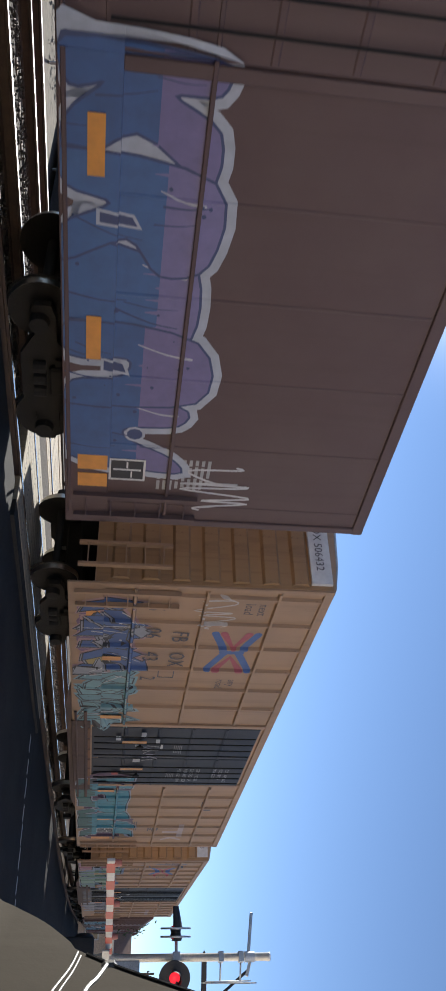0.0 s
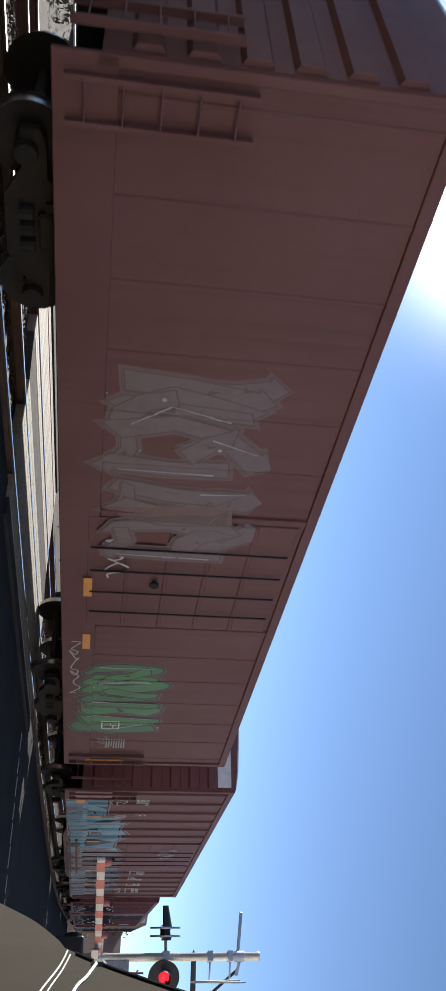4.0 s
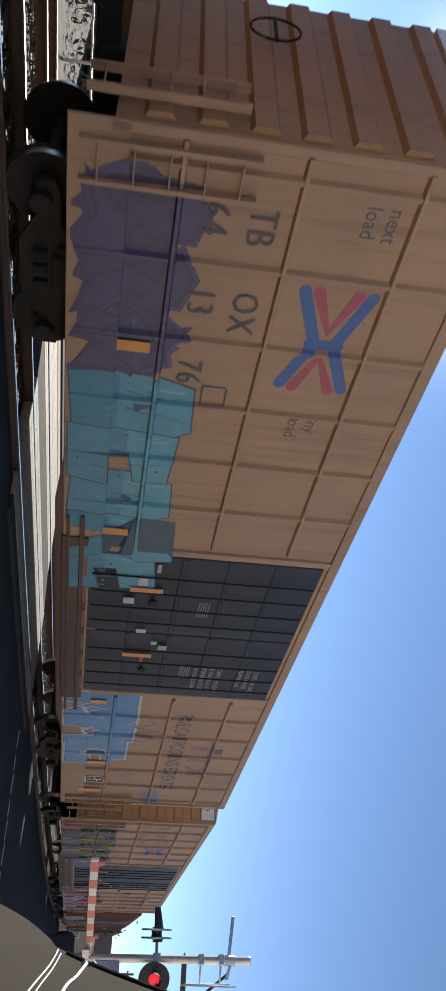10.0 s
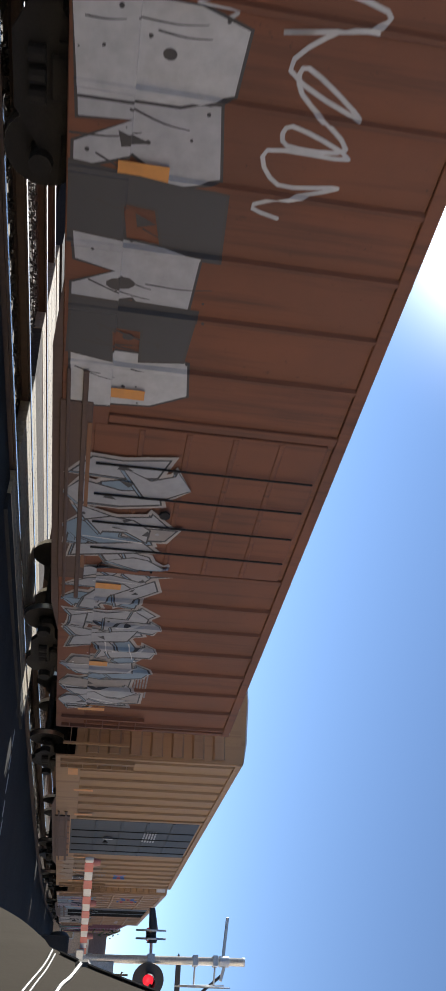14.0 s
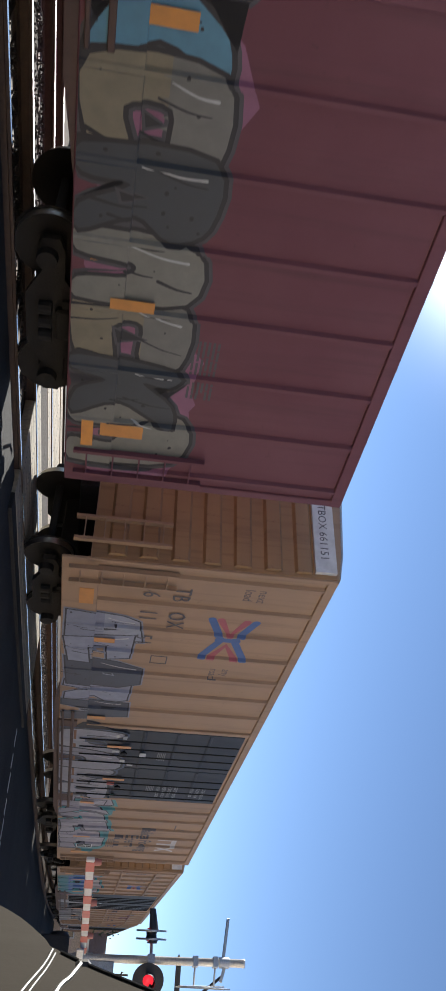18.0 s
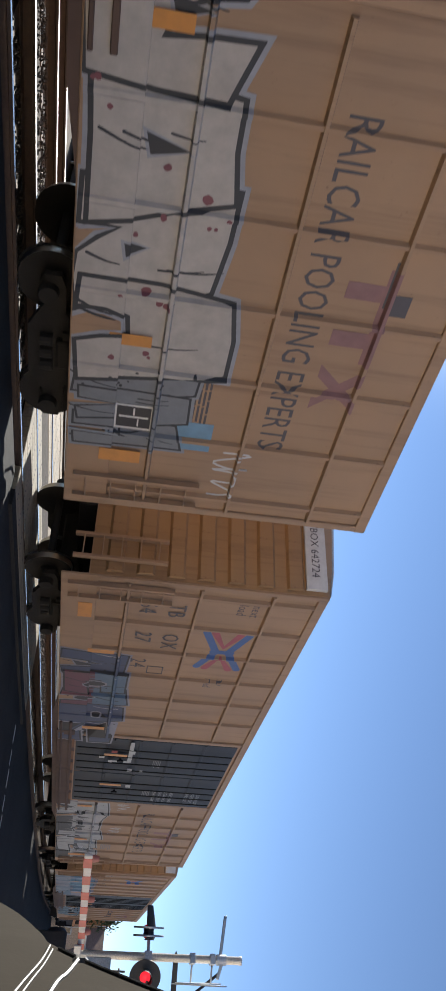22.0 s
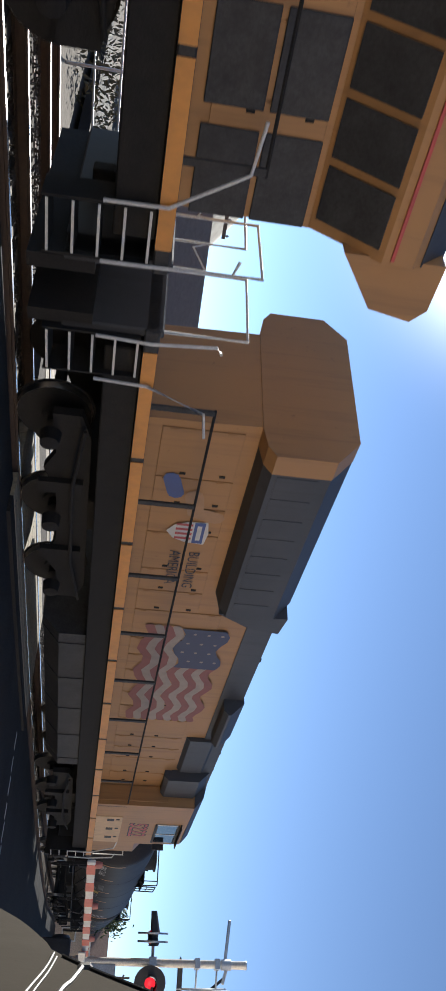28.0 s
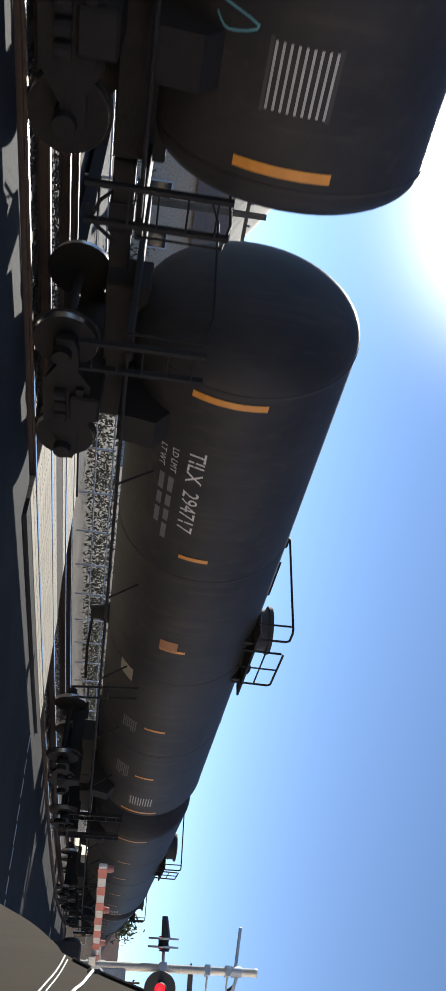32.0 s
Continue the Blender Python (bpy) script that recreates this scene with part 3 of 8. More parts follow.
    for i in range(n * 2):  # spatter
        px, pz, r = rnd.uniform(x0, x1), rnd.uniform(z0, z1 + 0.1), rnd.uniform(0.012, 0.035)
        face([(px + r * math.cos(a * 1.047), pz + r * math.sin(a * 1.047)) for a in range(6)], y - 0.004 - 0.00003 * i, rnd.choice((1, SH, 2)))
    for k, p in enumerate(b.v):
        b.v[k] = (min(max(p[0], x0 - 0.45), x1 + 0.45), p[1] * 0.8, min(max(p[2], 0.64), z1 + 0.35))
    me = b.mesh("graffiti", mats)
    return tagged(part("graffiti", conform(me, car, 0.003), car.root, "spray-painted graffiti in layered colours"), kind="stuff")


FORMS = (
    ((0, 0), (0.32, 0), (0.36, 0.42), (0.62, 0.42), (0.68, 0), (1, 0), (0.86, 1), (0.12, 1)),
    ((0, 0), (0.95, 0.04), (1, 0.36), (0.42, 0.33), (0.42, 0.58), (0.95, 0.64), (0.9, 1), (0.05, 1)),
    ((0.1, 0), (0.9, 0), (1, 1), (0.7, 1), (0.62, 0.5), (0.4, 0.55), (0.3, 1), (0, 1)),
    ((0.28, 0), (0.74, 0), (0.72, 0.6), (1, 0.65), (1, 1), (0, 1), (0, 0.68), (0.3, 0.62)),
    ((0, 0), (0.32, 0), (0.32, 0.3), (0.65, 0), (1, 0), (0.7, 0.5), (1, 1), (0.6, 1), (0.34, 0.68), (0.3, 1), (0, 1)),
    ((0, 0), (1, 0), (0.98, 0.72), (0.8, 1), (0.15, 1), (0.02, 0.7)),
    ((0, 0), (0.32, 0), (0.36, 0.36), (0.65, 0), (1, 0), (0.76, 0.45), (1, 0.72), (0.85, 1), (0, 1)),
)


def below(poly, z, above=False):
    """The part of an outline under (or over) a height."""
    out = []
    for (ax, az), (cx, cz) in zip(poly, poly[1:] + poly[:1]):
        ia, ic = (az >= z) == above or az == z, (cz >= z) == above or cz == z
        if ia:
            out.append((ax, az))
        if ia != ic:
            k = (z - az) / (cz - az)
            out.append((ax + (cx - ax) * k, z))
    return out


def piece(car, seed, x0, x1, z0, z1, n, kind, sets, edge, halo=None, back=None, depth=None, shine=None, w=0.045, glow=0.07, dots=None, lip=0.035):
    """A large spray-painted piece: n interlocked abstract forms, each filled in bands from the bottom up, with outline, drop block and halo."""
    rnd = random.Random(seed)
    b = Build()
    cols = []

    def ink(c):
        c = tuple(round(v, 3) for v in c)
        if c not in cols:
            cols.append(c)
        return cols.index(c)

    def face(poly, y, c):
        if len(poly) > 2:
            b.add([(px, y, pz) for px, pz in poly], [tuple(range(len(poly)))], ink(c))
    h, cell = z1 - z0, (x1 - x0) / n
    if back:
        for k in range(n * 2):
            cx, cz, r = x0 + cell * (k / 2 + 0.25), z0 + h * rnd.uniform(0.45, 0.68), h * rnd.uniform(0.36, 0.5)
            face([(cx + r * 1.1 * math.cos(a) * rnd.uniform(0.85, 1.1), cz + r * math.sin(a) * rnd.uniform(0.85, 1.1)) for a in [math.pi * j / 8 for j in range(16)]], -0.00012 * k, back)
    shapes = []
    last = -1
    for k in range(n):
        forms = (0, 1, 5, 6, 5) if kind == "block" else range(len(FORMS))
        pick = forms[rnd.randrange(len(forms))]
        pick = (pick + 1) % len(FORMS) if pick == last else pick
        last = pick
        wide, tall, skew = cell * rnd.uniform(1.08, 1.28), h * rnd.uniform(0.84, 1.0), rnd.uniform(-0.16, 0.2) * cell
        left, foot = x0 + cell * (k + 0.5) - wide / 2, z0 + rnd.uniform(0, 0.05) * h
        poly = []
        for u, v in FORMS[pick]:
            ju, jv = rnd.uniform(-0.05, 0.05), rnd.uniform(-0.05, 0.05)
            if kind == "spike" and v == 1 and rnd.random() < 0.6:
                jv += rnd.uniform(0.02, 0.20)
                ju += rnd.uniform(-0.14, 0.14)
            if kind == "spike" and v == 0 and rnd.random() < 0.35:
                ju += rnd.uniform(-0.2, 0.2)
            poly.append((left + (u + ju) * wide + skew * v, foot + min(max(v + jv, 0.0), 1.16) * tall))
        if kind == "round":
            poly = smooth_line(poly[-1:] + poly + poly[:2], 4)[4:-4]
        elif kind == "spike":
            fine = []
            for p, q in zip(poly, poly[1:] + poly[:1]):
                m = ((p[0] + q[0]) / 2 + rnd.uniform(-0.06, 0.06) * cell, (p[1] + q[1]) / 2 + rnd.uniform(-0.03, 0.03) * h)
                fine += [p, m] if math.hypot(p[0] - q[0], p[1] - q[1]) > 0.5 * cell else [p]
            poly = fine
        shapes.append((poly, sets[(k + k // len(sets)) % len(sets)]))
    if halo:
        for i, (poly, _) in enumerate(shapes):
            face(grown(poly, w + glow), -0.0026 - 0.00008 * i, halo)
    order = list(range(n))
    rnd.shuffle(order)
    for j, i in enumerate(order):
        poly, bands = shapes[i]
        y = -0.004 - 0.0022 * j
        if depth:
            for o in (1.0, 0.55):
                off = [(px + 0.11 * o, pz - 0.10 * o) for px, pz in poly]
                face(grown(off, w * 0.8), y + 0.0001 * o, edge)
                face(grown(off, -0.2 * w), y - 0.0001 * (1 - o), depth)
        face(grown(poly, w), y - 0.0005, edge)
        rest, zb = poly, z0
        for m, (top, c) in enumerate(bands):
            zt = z0 + h * top
            if m == len(bands) - 1:
                face(rest, y - 0.0008, c)
                break
            face(below(rest, zt), y - 0.0008, c)
            rest = below(rest, zt, True)
            lo, hi = min(p[0] for p in poly) + 0.1 * cell, max(p[0] for p in poly) - 0.1 * cell
            for q in range(7):  # the next colour runs down in drips
                px, wd, dz = lo + (hi - lo) * (q + rnd.uniform(0.2, 0.8)) / 7, rnd.uniform(0.012, 0.035), rnd.uniform(0.04, 0.20)
                if any(abs(px - e[0]) < wd for e in poly):
                    continue
                face([(px - wd, zt + 0.01), (px + wd, zt + 0.01), (px + 0.2 * wd, zt - dz), (px - 0.2 * wd, zt - dz)], y - 0.00095, bands[m + 1][1])
        cx, cz = sum(p[0] for p in poly) / len(poly), sum(p[1] for p in poly) / len(poly)
        for q in range(3):  # cuts and folds inside the form
            a = rnd.uniform(-0.5, 0.5)
            px, pz, l = cx + rnd.uniform(-0.3, 0.3) * cell, z0 + h * rnd.uniform(0.15, 0.85), rnd.uniform(0.10, 0.26) * h
            line = smooth_line([(px - 0.2 * l, pz - l), (px + a * l * 0.6, pz), (px + a * l, pz + 0.8 * l)], 3)
            stroke(b, line, w * rnd.uniform(0.5, 1.0), y - 0.0011 - 0.0001 * q, ink(edge), True)
        if rnd.random() < 0.6:
            d, e, q = rnd.uniform(0.06, 0.12) * cell, rnd.uniform(1.0, 2.4), rnd.uniform(-0.6, 0.6)
            hole = ([(cx - d, cz - e * d), (cx + 0.9 * d, cz - 0.7 * e * d), (cx + q * d, cz + 1.4 * e * d)],
                    [(cx - d, cz - e * d), (cx + 0.4 * d, cz - e * d), (cx + 0.9 * d, cz + e * d), (cx - 0.3 * d, cz + 0.7 * e * d)],
                    [(cx + d * math.cos(a * 0.63), cz + e * d * math.sin(a * 0.63)) for a in range(10)])[rnd.randrange(3)]
            if halo:
                face(grown(hole, lip), y - 0.0012, halo)
            face(hole, y - 0.0014, edge)
        if shine:
            p, q = max(poly, key=lambda e: e[1] - 0.3 * e[0]), min(poly, key=lambda e: e[0] + 0.2 * e[1])
            p, q = (p[0] * 0.82 + cx * 0.18, p[1] * 0.82 + cz * 0.18), (q[0] * 0.82 + cx * 0.18, q[1] * 0.82 + cz * 0.18)
            f = rnd.uniform(0.3, 0.6)
            r = (p[0] + (q[0] - p[0]) * f, p[1] + (q[1] - p[1]) * f)
            stroke(b, smooth_line([p, ((p[0] + r[0]) / 2 + 0.04, (p[1] + r[1]) / 2 + 0.03), r], 3), 0.034, y - 0.0015, ink(shine), True)
    y = -0.006 - 0.0022 * n
    for i in range(n * 5):  # spatter and stains
        px, pz, r = rnd.uniform(x0, x1), rnd.uniform(z0, z1), rnd.uniform(0.01, 0.03) * (2.2 if dots else 1)
        face([(px + r * math.cos(a * 0.785) * rnd.uniform(0.7, 1.1), pz + r * math.sin(a * 0.785) * rnd.uniform(0.7, 1.1)) for a in range(8)], y - 0.00003 * i, dots or edge)
    for k, p in enumerate(b.v):
        b.v[k] = (p[0], p[1] * 0.8, max(p[2], 0.62))
    me = b.mesh("graffiti", [flat(c, 0.55) for c in cols])
    return tagged(part("graffiti", conform(me, car, 0.003), car.root, "spray-painted graffiti in layered colours"), kind="stuff")


def tag(car, seed, x0, x1, z0, z1, col=(0.7, 0.7, 0.7), n=5, w=0.035, name="graffiti_tag"):
    """A quick one-line signature that cannot be read."""
    rnd = random.Random(seed)
    b = Build()
    pts = []
    for k in range(n * 3):
        t = k / (n * 3 - 1)
        pts.append((x0 + (x1 - x0) * t + rnd.uniform(-0.10, 0.10) * (x1 - x0), z0 + (z1 - z0) * (0.5 + 0.5 * math.sin(k * 2.2 + rnd.uniform(-0.6, 0.6)))))
    p = smooth_line(pts, 4)
    for i in range(0, len(p) - 1, 6):
        stroke(b, p[i:i + 7], w, -0.0002 * (i % 24), 0)
    return part(name, conform(b.mesh(name, flat(col, 0.5)), car, 0.006), car.root)


def bubbles(car, seed, x0, x1, z0, z1, n, edge, fill, w=0.05, base=0.0):
    """Round throw-up letters: filled blobs with a thick light outline, over a filled base."""
    rnd = random.Random(seed)
    b = Build()
    cell = (x1 - x0) / n
    if base:
        for k in range(2 * n):
            xa, xb = x0 + cell * k / 2, x0 + cell * (k + 1) / 2
            b.add([(xa, -0.0022, 0.72), (xb, -0.0022, 0.72), (xb, -0.0022, base), (xa, -0.0022, base)], [(0, 1, 2, 3)], 1)
        for k in range(n + 1):
            edge_line = [(x0 + cell * k + rnd.uniform(-0.1, 0.1), 0.74), (x0 + cell * k + rnd.uniform(-0.1, 0.1), 1.05), (x0 + cell * (k + rnd.uniform(0.05, 0.3)), 1.45)]
            stroke(b, smooth_line(edge_line, 4), w, -0.0028, 0)
    for k in range(n):
        cx, cz = x0 + cell * (k + 0.5), (z0 + z1) / 2
        m = 18
        ring = []
        ph = rnd.uniform(0, 6)
        for j in range(m):
            a = 2 * math.pi * j / m
            r = 1 + 0.13 * math.sin(3 * a + ph) + 0.08 * math.sin(2 * a + ph * 2)
            ring.append((cx + cell * 0.60 * r * math.cos(a), cz + (z1 - z0) * 0.5 * r * math.sin(a)))
        y = -0.003 - 0.0012 * k
        b.add([(x, y, z) for x, z in ring], [tuple(range(m))], 1)
        loop = smooth_line(ring + [ring[0]], 3)
        stroke(b, loop, w, y - 0.0005, 0)
        inner = smooth_line([(cx - cell * 0.2, cz - (z1 - z0) * 0.18), (cx + rnd.uniform(-0.1, 0.1), cz + (z1 - z0) * 0.1), (cx + cell * 0.25, cz - 0.05)], 4)
        stroke(b, inner, w * 0.9, y - 0.0007, 0)
    for k, p in enumerate(b.v):
        b.v[k] = (p[0], p[1], max(p[2], 0.72))
    return part("graffiti", conform(b.mesh("graffiti", [flat(edge, 0.5), flat(fill, 0.85)]), car, 0.003), car.root, "outlined bubble graffiti")


def cross_logo(car, x, z, w, h):
    """A big painted cross: blue arms joined by a short bar, a red chevron in each side."""
    b = Build()
    red, blue = flat((0.42, 0.10, 0.12)), flat((0.075, 0.15, 0.36))
    lines = (((-0.44, -0.46), (0.0, -0.15)), ((-0.44, 0.46), (0.0, 0.15)), ((0.02, -0.2), (0.02, 0.2)), ((0.44, -0.46), (0.06, -0.17)), ((0.44, 0.46), (0.06, 0.17)),
             ((-0.44, -0.27), (-0.10, 0.0), (-0.44, 0.27)), ((0.46, -0.27), (0.14, 0.0), (0.46, 0.27)))
    for k, pts in enumerate(lines):
        stroke(b, [(x + u * w, z + v * h) for u, v in pts], 0.145, -0.0006 * k, 0 if len(pts) > 2 else 1)
    return part("painted_logo", conform(b.mesh("painted_logo", [red, blue]), car, 0.004), car.root)


def block_logo(car, x, z, w, h, col=(0.42, 0.10, 0.12)):
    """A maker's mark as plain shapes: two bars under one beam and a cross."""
    b = Build()
    c = w / 3
    b.box(x, x + 1.9 * c, -0.002, 0.0, z + h * 0.74, z + h)
    for k in range(2):
        b.box(x + c * (0.30 + 0.95 * k), x + c * (0.62 + 0.95 * k), -0.002, 0.0, z, z + h * 0.74)
    for k, (p, q) in enumerate(((2.0, 2.75), (2.75, 2.0))):
        b.add([(x + c * p, -0.001 - 0.0006 * k, z + h), (x + c * (p + 0.28), -0.001 - 0.0006 * k, z + h), (x + c * (q + 0.28), -0.001 - 0.0006 * k, z), (x + c * q, -0.001 - 0.0006 * k, z)], [(0, 1, 2, 3)])
    return part("painted_logo", conform(b.mesh("painted_logo", flat(col)), car, 0.004), car.root)


def plug_door(root, x0, x1, z0, z1, mat, rods=True, slats=0):
    """A sliding door leaf with its frame, locking rods and handle."""
    d = 0.05
    b = Build().cbox(x0, x1, -HALF - d, -HALF + 0.02, z0, z1, 0.012)
    door = part("door", b.mesh("door", mat), root)
    w = x1 - x0
    if slats:
        me = cached(("slat", round(w, 2), mat.name), lambda: Build().prism([(-HALF - d - 0.028, 0.02), (-HALF - d - 0.028, 0.10), (-HALF - d + 0.005, 0.14), (-HALF - d + 0.005, -0.02)], -w / 2 + 0.06, w / 2 - 0.06, axis="x").mesh("door_slat", mat))
        for k in range(slats):
            part("door_slat", me, door, "", pose((x0 + x1) / 2, 0, z0 + (z1 - z0) * (k + 0.5) / slats))
    else:
        me = cached(("dbar", round(w, 2), mat.name), lambda: Build().prism([(-HALF - d - 0.013, -0.025), (-HALF - d - 0.013, 0.025), (-HALF - d + 0.005, 0.05), (-HALF - d + 0.005, -0.05)], -w / 2 + 0.03, w / 2 - 0.03, axis="x").mesh("door_bar", mat))
        for k in range(1, 5):
            part("door_bar", me, door, "", pose((x0 + x1) / 2, 0, z0 + (z1 - z0) * k / 5))
    if rods:
        rod = cached(("rod", round(z1 - z0, 2)), lambda: Build().tube([(0, -HALF - d - 0.06, z0 + 0.05), (0, -HALF - d - 0.06, z1 - 0.05)], 0.016, 8).mesh("lock_rod", STEEL))
        for k in (0.22, 0.42, 0.62, 0.82):
            part("lock_rod", rod, door, "", pose(x0 + w * k, 0, 0))
        part("handle", cached("gear", lambda: Build().lathe([(-0.10, 0.05), (-0.10, 0.08), (-0.07, 0.08), (-0.07, 0.03), (-0.02, 0.03)], 16, "y").mesh("handle", STEEL)), door, "", pose(x0 + w * 0.52, -HALF - d, z0 + 1.1))
    return door


GRIME = paint("grimy_brown_paint", (0.13, 0.085, 0.065), (0.095, 0.065, 0.055), (0.05, 0.036, 0.03), 0.7, 0.6, 0, 61.0)
RUSTY = flat((0.24, 0.11, 0.05), 0.7)


def boxcar(label, s0, s1, h, mat, style, door_mat, door_half, ribs_n, end_mat=None, stringers=(), leaves=2, slats=0, sill_mat=None):
    """A boxcar whose body reaches from s0 to s1 along the train."""
    L = s1 - s0
    root = thing("boxcar", label, "boxcar", RUN)
    MOVERS.append((root, (s0 + s1) / 2, L / 2 - 2.2))
    end_mat, sill_mat = end_mat or mat, sill_mat or mat

    def shell():
        b = Build().prism([(-HALF, 1.04), (-HALF, h - 0.02), (-1.17, h + 0.04), (0, h + 0.10), (1.17, h + 0.04), (HALF, h - 0.02), (HALF, 1.04)], -L / 2, L / 2, axis="x")
        return b.mesh("body", mat)
    part("body", shell(), root)
    roof = Build()
    n = int(L / 1.2)
    for k in range(n + 1):
        x = -L / 2 + 0.04 + (L - 0.08) * k / n
        roof.prism([(-HALF + 0.02, h - 0.03), (-1.1, h + 0.03), (0, h + 0.09), (1.1, h + 0.03), (HALF - 0.02, h - 0.03), (HALF - 0.02, h - 0.008), (1.1, h + 0.07), (0, h + 0.13), (-1.1, h + 0.07), (-HALF + 0.02, h - 0.008)], x - 0.04, x + 0.04, axis="x")
    part("roof_ribs", roof.mesh("roof_ribs", GALV), root, "galvanised roof seams")
    part("top_rail", Build().cbox(-L / 2, L / 2, -HALF - 0.045, -HALF + 0.01, h - 0.20, h - 0.035, 0.012).mesh("top_rail", mat), root)
    part("side_sill", Build().cbox(-L / 2, L / 2, -HALF - 0.04, -HALF + 0.01, 0.60, 1.20, 0.012).mesh("side_sill", sill_mat), root)
    part("side_sill", Build().cbox(-L / 2, L / 2, HALF - 0.01, HALF + 0.04, 0.62, 1.20, 0.012).mesh("side_sill", sill_mat), root)
    dw = door_half
    if style != "smooth":
        part("door_sill", Build().cbox(-dw - 0.35, dw + 0.35, -HALF - 0.078, -HALF - 0.035, 0.58, 1.0, 0.012).mesh("door_sill", GRIME), root, "grimy brown door sill")
        part("door_track", Build().cbox(-dw - 0.9, dw + 0.9, -HALF - 0.105, -HALF - 0.07, 0.86, 0.93, 0.01).mesh("door_track", GRIME), root)
        part("door_track", Build().cbox(-dw - 0.9, dw + 0.9, -HALF - 0.105, -HALF - 0.07, 0.66, 0.71, 0.01).mesh("door_track", GRIME), root)
        part("sill_web", Build().prism([(-dw - 2.2, 0.605), (-dw - 1.2, 0.48), (dw + 1.2, 0.48), (dw + 2.2, 0.605)], -HALF - 0.02, -HALF + 0.05).mesh("sill_web", GRIME), root)
        for q in range(6):
            part("sill_lug", cached("sill_lug", lambda: Build().cbox(-0.28, 0.28, -HALF - 0.09, -HALF - 0.077, 0.94, 1.0, 0.004).mesh("sill_lug", RUSTY)), root, "rusty orange lug", pose(-dw + (q + 0.5) * dw / 3, 0, 0))
    for side in (-1, 1):
        part("door_post", cached(("dpost", h, mat.name), lambda: Build().cbox(-0.07, 0.07, -HALF - 0.05, -HALF + 0.01, 1.2, h - 0.2, 0.012).mesh("door_post", mat)), root, "", pose(side * (dw + 0.08), 0, 0))
    ribs = []
    rw, rd = (0.095, 0.06) if style != "smooth" else (0.05, 0.012)
    z0, z1 = 1.20, h - 0.20
    rib = cached(("rib", style, h, mat.name), lambda: Build().prism([(-rw / 2, -HALF + 0.002), (-rw / 4, -HALF - rd), (rw / 4, -HALF - rd), (rw / 2, -HALF + 0.002)], z0, z1, axis="z").mesh("rib", mat))
    span = L / 2 - dw - 0.16
    for side in (-1, 1):
        for k in range(ribs_n):
            x = side * (dw + 0.16 + span * (k + 1) / (ribs_n + 0.35))
            ribs.append(x)
            part("rib", rib, root, "", pose(x, 0, 0))
        for z in stringers:
            part("stringer", cached(("stringer", round(span, 3), mat.name), lambda: Build().prism([(-HALF + 0.002, -0.04), (-HALF - rd - 0.015, -0.02), (-HALF - rd - 0.015, 0.02), (-HALF + 0.002, 0.04)], -span / 2 + 0.1, span / 2 - 0.12, axis="x").mesh("stringer", mat)), root, "", pose(side * (dw + 0.16 + span / 2), 0, z))
    for side in (-1, 1):
        part("corner_post", cached(("corner", h, mat.name), lambda: Build().cbox(-0.06, 0.06, -HALF - 0.04, -HALF + 0.02, 1.0, h - 0.03, 0.012).mesh("corner_post", mat)), root, "", pose(side * (L / 2 - 0.065), 0, 0))
        part("end_wall", cached(("end_wall", h, end_mat.name), lambda: Build().box(-0.01, 0.012, -HALF, HALF, 1.06, h - 0.06).mesh("end_wall", end_mat)), root, "", pose(side * L / 2, 0, 0))
        corr = cached(("corr", end_mat.name), lambda: Build().prism([(0.0, -0.16), (0.075, -0.11), (0.075, 0.11), (0.0, 0.16)], -HALF + 0.06, HALF - 0.06).mesh("end_panel", end_mat))
        nn = 7 if h > 4.8 else 6
        for k in range(nn):
            part("end_rib", corr, root, "", pose(side * L / 2, 0, 1.45 + (h - 0.62 - 1.45) * k / (nn - 1), 0, 0, 0 if side > 0 else 180))
        ladder("ladder", 1.75, 0.42, 5, mat, root, pose(side * (L / 2 - 0.42), -HALF - 0.03, 0.72))
        ladder("end_ladder", 1.55, 0.42, 5, mat, root, pose(side * (L / 2 + 0.10), -1.15, 0.75, 0, 0, 90 * side))
        part("coupler", cached("coupler", coupler), root, "", pose(side * (L / 2 - 0.12), 0, 0, 0, 0, 0 if side > 0 else 180))
        add_truck(root, side * (L / 2 - 2.2))
    under = Build().cbox(-L / 2, L / 2, -0.22, 0.22, 0.72, 1.05, 0.02)
    for k in range(-3, 4):
        under.prism([(-1.45, 1.04), (-0.25, 0.76), (0.25, 0.76), (1.45, 1.04)], k * 1.7 - 0.05, k * 1.7 + 0.05, axis="x")
    part("underframe", under.mesh("underframe", STEEL), root)
    part("brake_cylinder", cached("brake", lambda: Build().lathe([(-0.45, 0.05), (-0.42, 0.16), (0.3, 0.16), (0.33, 0.10), (0.6, 0.03)], 14, "x").mesh("brake_cylinder", STEEL)), root, "", pose(1.4, -0.75, 0.82))
    part("air_reservoir", cached("tankair", lambda: Build().lathe([(-0.55, 0.08), (-0.5, 0.2), (0.5, 0.2), (0.55, 0.08)], 16, "x").mesh("air_reservoir", STEEL)), root, "", pose(-1.6, -0.7, 0.80))
    part("brake_pipe", cached("pipe", lambda: Build().tube([(-6, -0.9, 0.8), (-2, -0.95, 0.7), (0, -0.95, 0.72), (6, -0.9, 0.8)], 0.02).mesh("brake_pipe", STEEL)), root)
